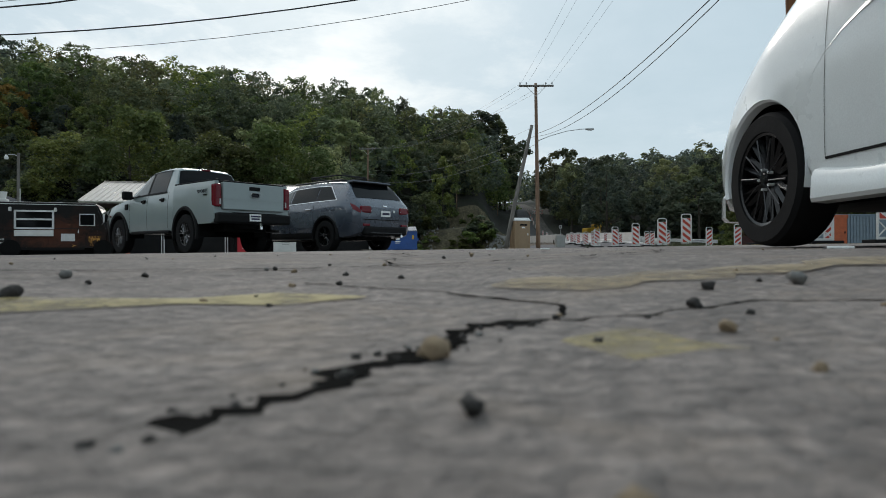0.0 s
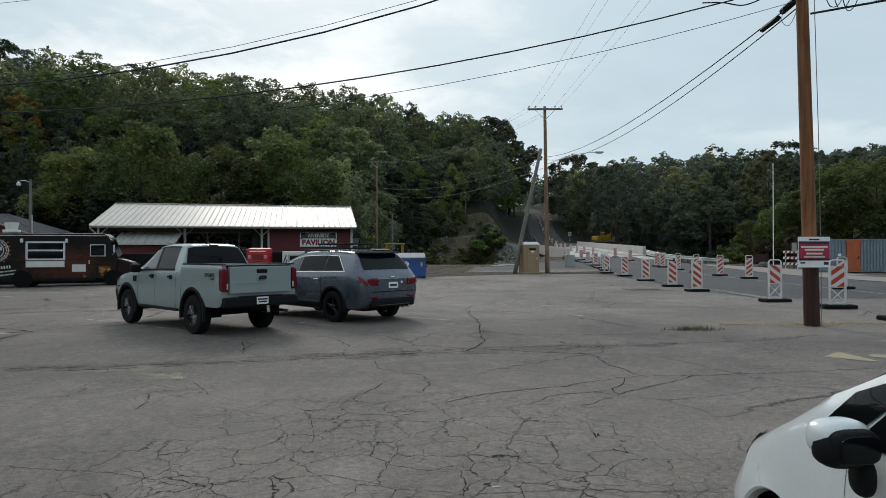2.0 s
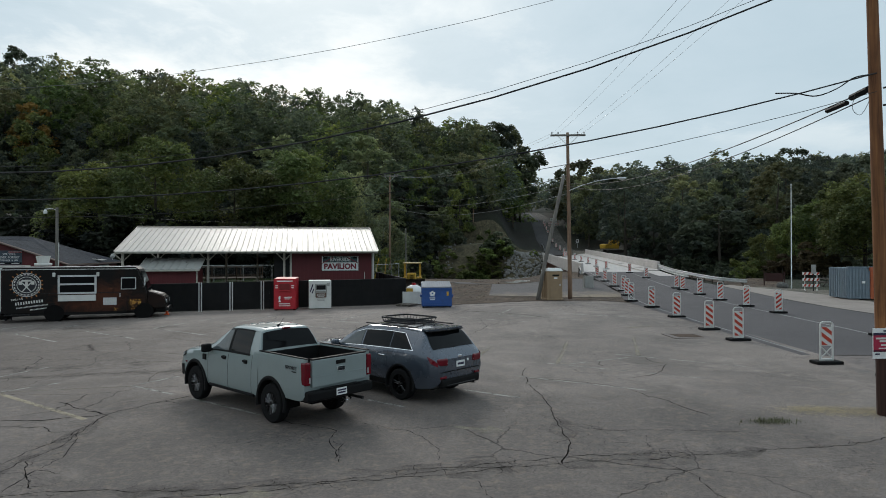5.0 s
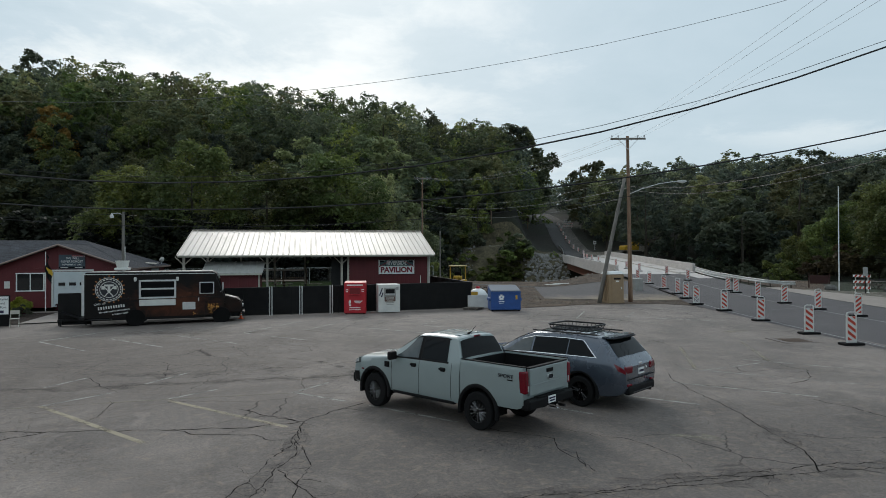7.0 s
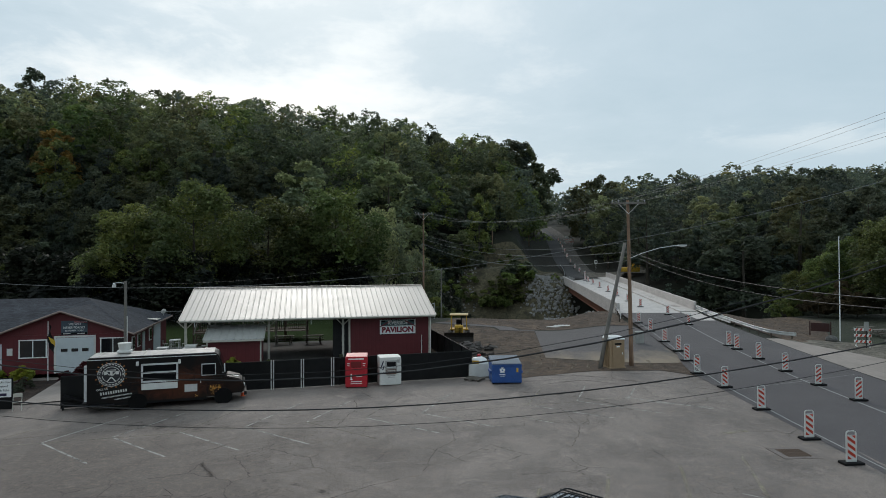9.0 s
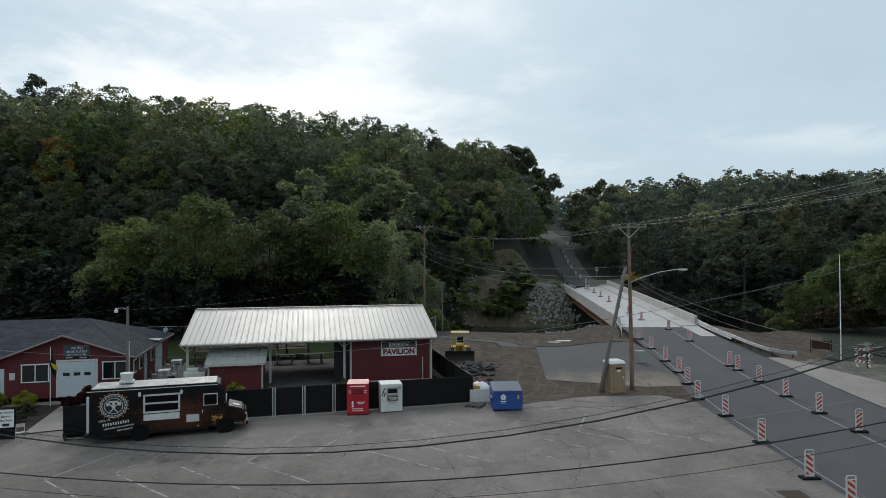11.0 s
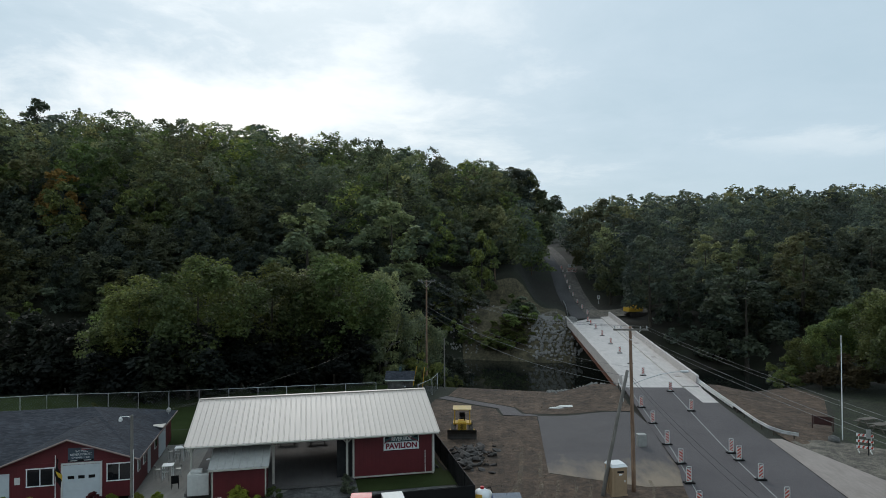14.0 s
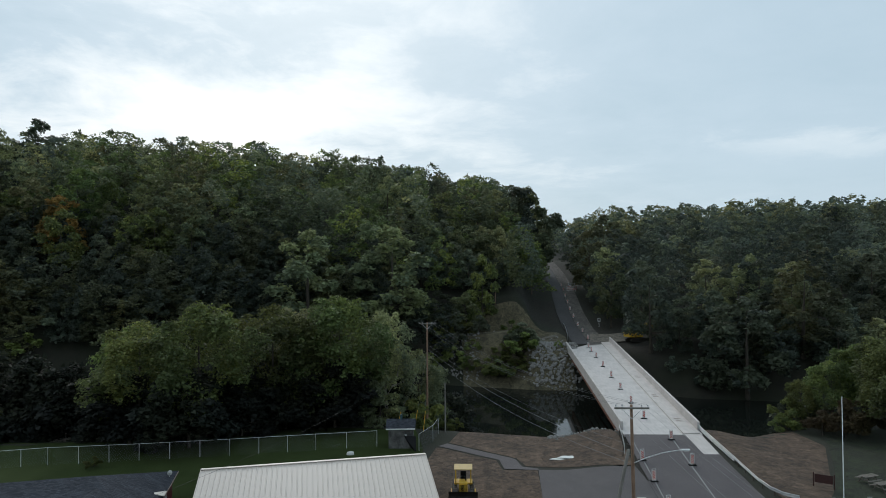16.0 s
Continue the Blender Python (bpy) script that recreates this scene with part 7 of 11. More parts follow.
def excavator():
    t = thing("excavator", "yellow excavator with a folded boom on black tracks", "excavator", pose(33.4, 150.3, land_z(33.4, 150.3) + 0.1, 0, 0, 20))
    for s in (-1, 1):
        bm = bmesh.new()
        prism(bm, [(-1.8, 0.0), (1.8, 0.0), (2.2, 0.4), (1.8, 0.85), (-1.8, 0.85), (-2.2, 0.4)], -0.3, 0.3, pose(0, 1.1 * s, 0, 90, 0, 0))
        part("track", bm, M["track"], t)
    part("house", boxed((-0.6, 0, 1.65), (3.4, 2.6, 1.1), 0, 0.08), M["yellow"], t)
    part("counterweight", boxed((-2.3, 0, 1.6), (0.6, 2.5, 1.0), 0, 0.15), M["yellow"], t)
    c = part("cab", boxed((0.6, 0.75, 2.35), (1.5, 1.0, 1.5), 0, 0.08), M["yellow"], t)
    part("pane", boxed((1.37, 0.75, 2.45), (0.03, 0.8, 1.1)), M["window_glass"], c)
    part("pane", boxed((0.6, 1.26, 2.5), (1.1, 0.03, 0.9)), M["window_glass"], c)
    bm = bmesh.new()
    tube(bm, [(0.9, -0.3, 1.9), (2.6, -0.3, 4.0), (4.4, -0.3, 4.5)], [0.32, 0.34, 0.22], 4)
    part("boom", bm, M["yellow"], t)
    bm = bmesh.new()
    tube(bm, [(4.2, -0.3, 4.7), (4.6, -0.3, 2.2)], [0.25, 0.14], 4)
    part("stick", bm, M["yellow"], t)
    part("bucket", boxed((4.4, -0.3, 1.6), (0.9, 1.0, 0.9), 15, 0.15), M["track"], t)


excavator()


def barricade(x, y, turn, label, w=2.4, signs=0):
    t = thing("barricade", label, "barricade", pose(x, y, land_z(x, y) + 0.02 if y < 90 else lerp_table(ROAD_Z, y), 0, 0, turn), group="barricades")
    for s in (-1, 1):
        part("upright", boxed((s * w * 0.36, 0, 0.68), (0.06, 0.06, 1.36)), M["offwhite"], t)
        part("foot", boxed((s * w * 0.36, 0, 0.04), (0.08, 1.2, 0.08)), M["offwhite"], t)
    for k in range(3):
        r = part("rail", boxed((0, -0.05, 0.45 + 0.5 * k), (w, 0.04, 0.22)), M["white"], t)
        n = int(w / 0.3)
        for i in range(n):
            x0 = -w / 2 + (i + 0.25) * w / n
            bm = bmesh.new()
            prism(bm, [(x0, -0.105), (x0 + 0.14, -0.105), (x0 + 0.24, 0.105), (x0 + 0.10, 0.105)], -0.004, 0.004, pose(0, -0.076, 0.45 + 0.5 * k, 90, 0, 0))
            part("stripe", bm, M["panel_red"], r)
    for i in range(signs):
        sx = (-0.6 + 1.2 * i)
        part("sign_plate", boxed((sx, -0.06, 2.35), (1.0, 0.03, 0.75)), M["white"], t)
        for z in (2.5, 2.3):
            part("text_bar", boxed((sx, -0.08, z), (0.7, 0.006, 0.09)), M["black"], t)
        part("sign_post", rodded((sx, 0, 1.2), (sx, 0, 2.7), 0.03), M["steel"], t)
    return t


barricade(27.75, 54.75, -25, "orange and white striped road barricade on the verge", 1.25)
barricade(28.6, 213, 2, "orange and white road closed barricade across the old lane", 3.4, 2)
M["brown_board"] = plain("brown_stained_board", (0.040, 0.013, 0.011), 0.8)
t = thing("park_sign", "brown wooden park sign between two posts", "sign", pose(28.2, 62.0, land_z(28.2, 62.0), 0, 0, -30) @ Matrix.Diagonal((0.86, 1, 0.85, 1)))
part("board", boxed((0, 0, 1.05), (1.8, 0.06, 0.95), 0, 0.01), M["brown_board"], t)
for x in (-1.0, 1.0):
    part("post", boxed((x, 0.03, 0.8), (0.12, 0.12, 1.8)), M["brown_board"], t)
for x, y, s in ((26.9, 57.8, 0.5), (31.5, 57.0, 0.4)):
    bm = bmesh.new()
    ret = bmesh.ops.create_icosphere(bm, subdivisions=3, radius=s)
    for v in bm.verts:
        v.co *= 1 + 0.22 * noise.noise(v.co * 1.7 + Vector((x, y, 0)))
        v.co.z *= 0.72
    ob = part("boulder", bm, M["gravel"], smooth=True)
    ob.matrix_basis = pose(x, y, land_z(x, y) + s * 0.45)
    tagged(ob, "large grey boulder on the verge", "boulder", "boulders")
t = thing("road_sign", "back of a grey road sign on a steel post", "sign", pose(27.4, 53.7, land_z(27.4, 53.7)))
part("post", boxed((0, 0, 1.05), (0.06, 0.05, 2.2)), M["black_metal"], t)
part("plate", boxed((0, -0.03, 1.85), (0.4, 0.01, 0.75), 0, 0.004), M["steel_grey"], t)
for x, y, a in ((33.4, 63.6, 20), (34.6, 60.4, 25)):
    picnic_table(x, y, a, land_z(x, y) + 0.02)
t = thing("road_sign", "white road sign on a post beyond the bridge", "sign", pose(28.8, 170, lerp_table(ROAD_Z, 170)))
part("post", boxed((0, 0, 1.0), (0.08, 0.06, 2.2)), M["steel"], t)
part("plate", boxed((0, -0.04, 1.8), (0.75, 0.02, 0.9)), M["white"], t)
part("text_bar", boxed((0, -0.055, 1.8), (0.4, 0.006, 0.4)), M["black"], t)
M["container_blue"] = plain("blue_grey_corrugated_steel", (0.19, 0.24, 0.28), 0.5, 0.2, vary=0.15)


def shipping_container():
    t = thing("shipping_container", "blue-grey corrugated storage container with an orange door", "container", pose(24.0, 43.1, 0.22, 0, 0, -4) @ Matrix.Diagonal((1, 1, 0.89, 1)))
    part("body", boxed((4.5, 1.25, 1.22), (9.2, 2.4, 2.3)), M["container_blue"], t)
    for k in range(46):
        x = 0.05 + 0.2 * k
        if 1.2 < x < 2.25:
            continue
        part("corrugation", boxed((x, 0.03, 1.22), (0.10, 0.06, 2.2)), M["container_blue"], t)
    for k in range(10):
        part("corrugation", boxed((-0.12, 0.2 + 0.24 * k, 1.22), (0.06, 0.12, 2.2)), M["container_blue"], t)
    d = part("door", boxed((1.72, 0.0, 1.12), (0.85, 0.08, 2.1)), M["rust_orange"], t, "rusty orange door")
    part("handle", boxed((2.0, -0.06, 1.1), (0.06, 0.05, 0.16)), M["black"], d)
    part("header", boxed((1.72, -0.01, 2.3), (1.0, 0.08, 0.26)), M["rust_orange"], t)
    part("notice", boxed((0.85, -0.02, 1.3), (0.22, 0.02, 0.18)), M["white"], t)
    part("roof_rail", boxed((4.5, 0.04, 2.42), (9.3, 0.10, 0.10)), M["container_blue"], t)


M["rust_orange"] = plain("rusty_orange_paint", (0.40, 0.095, 0.035), 0.6, vary=0.25)
shipping_container()
for k, (x, y, a) in enumerate(((33.5, 61.5, 20), (35.0, 57.8, 25))):
    picnic_table(x, y, a, land_z(x, y))
for x, y in ((31.6, 55.2), (33.4, 54.6)):
    t = thing("trash_can", "dark metal trash can on the verge", "trash can", pose(x, y, land_z(x, y)))
    part("can", rodded((0, 0, 0), (0, 0, 0.85), 0.26, 0.29, 14), M["black_metal"], t)
    part("rim", rodded((0, 0, 0.85), (0, 0, 0.89), 0.31, 0.31, 14), M["black"], t)


# ---- behind the lawn ----
def hut():
    t = thing("pump_hut", "small grey block hut with a dark roof", "hut", pose(-14.1, 75.6, land_z(-14, 75.6), 0, 0, 3))
    part("wall", boxed((0, 0, 1.2), (2.9, 2.4, 2.4), 0, 0.01), M["gravel"], t)
    for s in (-1, 1):
        part("roof", slab_face(bmesh.new(), [(-1.75, -1.6, 2.45), (1.75, -1.6, 2.45), (1.75, 0, 3.25), (-1.75, 0, 3.25)] if s < 0 else [(-1.75, 0, 3.25), (1.75, 0, 3.25), (1.75, 1.6, 2.45), (-1.75, 1.6, 2.45)]), M["shingle"], t)
    part("fascia", boxed((0, -1.62, 2.40), (3.5, 0.05, 0.14)), M["offwhite"], t)
    part("meter", boxed((0.6, -1.25, 1.5), (0.25, 0.1, 0.35)), M["steel"], t)
    part("vent", rodded((0.0, 0, 3.2), (0, 0, 3.75), 0.16), M["teal"], t)
    part("side_screen", slab_face(bmesh.new(), [(0.4, -1.5, 1.6), (1.8, -1.8, 1.6), (1.9, -3.2, 0.2), (1.2, -1.6, 0.2)], 0.03), M["black"], t)


hut()


def chain_fence(pts, label, h=1.9, gap=3.0):
    t = thing("chain_link_fence", label, "fence")
    P = [Vector((x, y, land_z(x, y))) for x, y in pts]
    bm = bmesh.new()
    for a, b in zip(P, P[1:]):
        L = (b - a).length
        k = max(1, round(L / gap))
        for i in range(k + 1):
            p = a.lerp(b, i / k)
            part("post", rodded(p, p + Vector((0, 0, h)), 0.034, None, 7), M["steel"], t)
        part("top_rail", rodded(a + Vector((0, 0, h)), b + Vector((0, 0, h)), 0.024, None, 6), M["steel"], t)
        n = int(L / 0.28)
        for i in range(n):
            for s in (-1, 1):
                p, q = a.lerp(b, i / n), a.lerp(b, min(1.0, (i + 5) / n))
                lo, hi = (p, q + Vector((0, 0, h))) if s > 0 else (p + Vector((0, 0, h)), q)
                rod(bm, lo, hi, 0.0035, None, 3, False)
    part("mesh", bm, M["cable_grey"], t)
    return t


chain_fence([(-60, 65.5), (-52.4, 67.6), (-43, 69.3), (-33.4, 71.2), (-24, 73.5), (-17.0, 75.2)], "galvanised chain-link fence along the lawn")
chain_fence([(-11.8, 73.5), (-10.4, 77.5), (-9.9, 81.0)], "short run of bent chain-link fence by the hut", 2.0)
t = thing("dock", "bleached wooden boat dock along the river bank", "dock", pose(-53, 80.0, -0.9, 0, 0, 9))
for k in range(5):
    part("board", boxed((0, -0.7 + 0.34 * k, 0.5), (17, 0.30, 0.06)), M["deadwood"], t)
for k in range(4):
    part("wall_board", boxed((0, -0.95, 0.35 - 0.26 * k), (17, 0.06, 0.22)), M["deckwood"], t)
for k in range(7):
    part("post", rodded((-8 + 2.6 * k, 0.9, -3), (-8 + 2.6 * k, 0.9, 1.1), 0.1, None, 7), M["deadwood"], t)
for k in range(3):
    part("bench", boxed((0.5 + 2.7 * k, 0.7, 0.95), (1.2, 0.4, 0.08)), M["deadwood"], t)
t = thing("well_cap", "pale round well cap on the lawn", "well cap", pose(-19.6, 72.0, land_z(-19.6, 72)))
part("cap", rodded((0, 0, 0), (0, 0, 0.25), 0.45, 0.42, 16), M["offwhite"], t)
for k, (x, y, dx) in enumerate(((-15.4, 81.5, 0.6), (-13.2, 82.5, 0.5), (-11.9, 82.0, 0.25))):
    t = thing("guy_guard", "yellow plastic guy wire guard", "guy guard", pose(x, y, land_z(x, y)))
    part("guard", rodded((0, 0, 0), (dx, 0.3, 2.6), 0.05), M["yellow"], t)
    part("wire", rodded((dx, 0.3, 2.6), (P2[0] - x, P2[1] - y, 10.0), 0.008, None, 4), M["cable_grey"], t)
# dead bleached trunk by the river
t = thing("dead_tree", "bare bleached dead tree with broken limbs", "tree", pose(-17.2, 88.0, land_z(-17.2, 88)))
bm = bmesh.new()
tube(bm, [(0, 0, -0.3), (-0.2, 0, 2.5), (-0.5, 0.2, 5), (-0.4, 0.1, 7.5), (-0.9, 0.2, 10)], [0.3, 0.24, 0.19, 0.12, 0.03], 7)
for a, b in (((-0.4, 0.1, 4.4), (1.2, 0.2, 7.4)), ((-0.5, 0.2, 5.5), (-1.9, 0, 8)), ((1.2, 0.2, 7.4), (1.6, 0, 9.4)), ((0.4, 0.1, 6), (2.2, 0, 6.8)), ((-0.3, 0.1, 3.2), (0.9, -0.3, 5))):
    rod(bm, a, b, 0.09, 0.02, 5)
part("trunk", bm, M["deadwood"], t)
# rocks: riprap on the far shore, broken asphalt by the bulldozer
M["rock"] = plain("grey_riprap_stone", (0.225, 0.218, 0.205), 0.85, vary=0.4, scale=1.2, bump=0.4)


M["rubble"] = plain("broken_asphalt", (0.060, 0.053, 0.048), 0.9, vary=0.5, scale=1.4, bump=0.4)


def rock_mesh(seed, slab=1.0):
    bm = bmesh.new()
    bmesh.ops.create_icosphere(bm, subdivisions=1, radius=0.5)
    for v in bm.verts:
        v.co *= 1 + 0.5 * noise.noise(v.co * 2.2 + Vector((seed * 3.7, 0, 0)))
        v.co.z *= slab
    me = bpy.data.meshes.new("rock")
    bm.to_mesh(me)
    bm.free()
    me.materials.append(M["rock"] if slab == 1.0 else M["rubble"])
    return me


rocks = [rock_mesh(i) for i in range(5)]
slabs = [rock_mesh(i + 9, 0.35) for i in range(4)]


def rock_bank(name, label, places, low, high, meshes, category="rocks"):
    t = thing(name, label, category)
    for x, y, z in places:
        o = new("rock", meshes[int(rng.integers(0, len(meshes)))])
        o.parent = t
        s = rng.uniform(low, high)
        o.matrix_basis = pose(x, y, z, rng.uniform(-40, 40), rng.uniform(-40, 40), rng.uniform(0, 360)) @ Matrix.Diagonal((s, s * rng.uniform(0.7, 1.1), s, 1))
    return t


bank = []
for i in range(300):
    x = rng.uniform(7.5, 18.5)
    d = rng.uniform(-2.5, 9.5)
    y = lerp_table(FAR_BANK, x) + d
    bank.append((x, y, land_z(x, y) + 0.38))
rock_bank("riprap", "grey riprap boulders on the river bank by the bridge", bank, 0.4, 0.95, rocks)
bank = [(x + rng.normal() * 1.2, y + rng.normal() * 1.2, land_z(x, y) + 0.3) for x, y, _ in bank]
rock_bank("riprap", "smaller grey riprap stones on the river bank by the bridge", [(x, y, land_z(x, y) + 0.3) for x, y, _ in bank if x < 19], 0.3, 0.8, rocks)
bank = []
for i in range(150):
    f = rng.random()
    x, y = -11 + 24 * f + rng.normal() * 1.2, 152.2 + 2.0 * f + rng.normal() * 1.0
    bank.append((x, y, land_z(x, y) + 0.38))
for i in range(120):
    x = rng.uniform(-10, -3.5)
    y = lerp_table(FAR_BANK, x) + rng.uniform(-2, 8)
    bank.append((x, y, land_z(x, y) + 0.38))
rock_bank("riprap", "pale stones along the far river track", bank, 0.25, 0.65, rocks)
heap = []
for i in range(140):
    a, r = rng.uniform(0, 6.28), abs(rng.normal()) * 1.1
    x, y = -5.7 + r * math.cos(a) * 1.1, 53.4 + r * math.sin(a) * 2.0
    heap.append((x, y, land_z(x, y) + 0.06 + max(0, 0.55 - 0.30 * r) * rng.random()))
rock_bank("rubble_heap", "heap of broken asphalt slabs by the bulldozer", heap, 0.3, 1.1, slabs, "rubble")
bank = []
for i in range(90):
    x = rng.uniform(4, 13)
    y = 81.2 + 0.2 * (x - 8) + rng.normal() * 0.9
    bank.append((x, y, land_z(x, y) + 0.05))
rock_bank("riprap", "loose stones along the near river edge", bank, 0.2, 0.6, rocks)
for x, y, s in ((5.2, 71.0, 1.0), (3.9, 70.6, 0.7)):
    bm = bmesh.new()
    prism(bm, [(-1.3 * s, -0.3 * s), (0.2, -0.5 * s), (1.2 * s, -0.1), (0.6 * s, 0.4 * s), (-0.7 * s, 0.35 * s)], 0.0, 0.06)
    ob = part("spill", bm, M["offwhite"])
    ob.matrix_basis = pose(x, y, land_z(x, y) + 0.05)
    tagged(ob, "hardened white concrete spill on the dirt", "spill")

# black mesh panel behind the food truck, and a ladder by the tank
fence_run((-27.95, 33.69), (-26.4, 34.1), "short black mesh fence panel beside the food truck", 1.75)
t = thing("ladder", "aluminium ladder lying on the ground beside the fence", "ladder", pose(-5.05, 43.2, lot_z(-5, 43.2) + 0.05, 0, 0, -68))
for s in (-0.2, 0.2):
    part("rail", boxed((0, s, 0.03), (3.2, 0.05, 0.07)), M["steel"], t)
for k in range(10):
    part("rung", rodded((-1.4 + 0.31 * k, -0.2, 0.03), (-1.4 + 0.31 * k, 0.2, 0.03), 0.018, None, 6), M["steel"], t)


# ---- vehicles ----
def car_paint(name, color, rough=0.28, metal=0.0, coat=1.0):
    n = Nodes(name)
    dust = n.noise(3.0, 5)
    fine = n.noise(160, 2)
    col = n.mix(n.ramp(dust, (0.45, 0.0), (0.85, 0.25)), n.ramp(fine, (0.3, tuple(c * 0.95 for c in color)), (0.7, tuple(min(1, c * 1.05) for c in color))), tuple(0.6 * c + 0.03 for c in color))
    return n.done(col, n.ramp(dust, (0.3, rough), (0.8, rough + 0.12)), metal, Coat_Weight=coat, Coat_Roughness=0.08)


M["paint_grey_green"] = car_paint("pale_grey_green_paint", (0.235, 0.285, 0.285), 0.35)
M["paint_slate"] = car_paint("slate_blue_grey_paint", (0.070, 0.088, 0.118), 0.22, 0.45)
M["paint_white"] = car_paint("white_car_paint", (0.74, 0.77, 0.77), 0.25)
M["glass"] = plain("tinted_car_glass", (0.005, 0.006, 0.007), 0.03, vary=0.1, Specular_IOR_Level=0.13)
# opaque pane: brightness seen through a window is put into its paler base
M["glass_light"] = plain("pale_toned_glass", (0.075, 0.088, 0.092), 0.03, vary=0.3, Specular_IOR_Level=0.5)
M["tail_red"] = plain("red_tail_lens", (0.135, 0.002, 0.010), 0.16, vary=0.15, Coat_Weight=0.15, Specular_IOR_Level=0.3)
M["lens_clear"] = plain("clear_lamp_lens", (0.42, 0.42, 0.42), 0.12, vary=0.2)
M["rim_black"] = plain("gloss_black_rim", (0.012, 0.012, 0.013), 0.18, 0.4)
M["rim_machined"] = plain("machined_alloy", (0.34, 0.34, 0.35), 0.3, 0.8)
M["rim_grey"] = plain("dull_grey_rim_accent", (0.06, 0.06, 0.063), 0.3, 0.6)
M["underbody"] = plain("sooty_underbody", (0.008, 0.008, 0.008), 0.95, Specular_IOR_Level=0.1)


def spline(points, u):
    """Catmull-Rom through the rows of points at the index u."""
    k = len(points)
    i = int(min(max(math.floor(u), 0), k - 2))
    f = u - i
    p0, p1, p2, p3 = points[max(i - 1, 0)], points[i], points[i + 1], points[min(i + 2, k - 1)]
    return 0.5 * ((2 * p1) + (-p0 + p2) * f + (2 * p0 - 5 * p1 + 4 * p2 - p3) * f * f + (-p0 + 3 * p1 - 3 * p2 + p3) * f ** 3)


class Body:
    """A car body given by half sections (y, z) at stations along x, from the sill to the roof's middle."""

    def __init__(self, stations, arches, bow=0.55):
        self.xs = [s[0] for s in stations]
        self.secs = [np.array(s[1], dtype=float) for s in stations]
        self.arches, self.bow = arches, bow

    def section(self, x):
        i = 0
        while i < len(self.xs) - 2 and (self.xs[i + 1] - x) * (1 if self.xs[0] < self.xs[-1] else -1) < 0:
            i += 1
        f = (x - self.xs[i]) / (self.xs[i + 1] - self.xs[i])
        lin = self.secs[i] * (1 - f) + self.secs[i + 1] * f
        cur = spline(self.secs, i + f)
        return lin * (1 - self.bow) + cur * self.bow

    def point(self, x, u):
        s = self.section(x)
        i = int(min(math.floor(u), len(s) - 2))
        lin = s[i] + (s[i + 1] - s[i]) * (u - i)
        p = lin * 0.4 + spline(s, u) * 0.6
        return np.array((x, p[0], p[1]))

    def arch(self, x):
        z = -1.0
        for xc, zc, r in self.arches:
            if abs(x - xc) < r:
                z = max(z, zc + math.sqrt(r * r - (x - xc) ** 2))
        return z

    def mesh(self, x0, x1, dx=0.05, sub=3, caps=True):
        xs = list(np.arange(x0, x1 + 1e-6, dx))
        for xc, zc, r in self.arches:
            xs += [xc + r * s * math.cos(a) for s in (-1, 1) for a in (0.02, 0.12, 0.28, 0.45, 0.62, 0.8, 1.0, 1.25, 1.5)]
        xs = sorted({round(float(x), 4) for x in xs if x0 <= x <= x1})
        k = len(self.secs[0])
        us = [i / sub for i in range((k - 1) * sub + 1)]
        bm = bmesh.new()
        rings = []
        for x in xs:
            a = self.arch(x)
            half = []
            for u in us:
                p = self.point(x, u)
                if u < 3.2 and p[2] < a:
                    p[2] = a
                half.append(p)
            right = [bm.verts.new(p) for p in half]
            left = [bm.verts.new((p[0], -p[1], p[2])) for p in half[:-1]]
            rings.append(right + left[::-1])
        n = len(rings[0])
        for a, b in zip(rings, rings[1:]):
            for j in range(n):
                bm.faces.new((a[j], a[(j + 1) % n], b[(j + 1) % n], b[j]))
        if caps:
            bm.faces.new(rings[0][::-1])
            bm.faces.new(rings[-1])
        bmesh.ops.remove_doubles(bm, verts=bm.verts[:], dist=0.0008)
        bmesh.ops.recalc_face_normals(bm, faces=bm.faces[:])
        return bm

    def patch(self, u0, u1, xa, xb, lift=0.006, nx=10, nu=6, both=True, thick=0.004):
        """A panel laid on the body between two heights u; xa, xb give its ends (at u0, at u1)."""
        grids = []
        for side in ((1, -1) if both else (1,)):
            rows = []
            for j in range(nu + 1):
                f = j / nu
                u = u0 + (u1 - u0) * f
                row = []
                for i in range(nx + 1):
                    a, b = xa[0] + (xa[1] - xa[0]) * f, xb[0] + (xb[1] - xb[0]) * f
                    x = a + (b - a) * i / nx
                    p = self.point(x, u)
                    du, dxv = self.point(x, min(u + 0.02, len(self.secs[0]) - 1.0)) - self.point(x, u - 0.02), self.point(x + 0.01, u) - self.point(x - 0.01, u)
                    nn = np.cross(du, dxv)
                    nn /= np.linalg.norm(nn) + 1e-9
                    if nn[1] * 0.6 + nn[2] * 0.8 < 0:
                        nn = -nn
                    q = p + nn * lift
                    row.append((q[0], q[1] * side, q[2]))
                rows.append(row)
            grids.append(rows)
        return grids

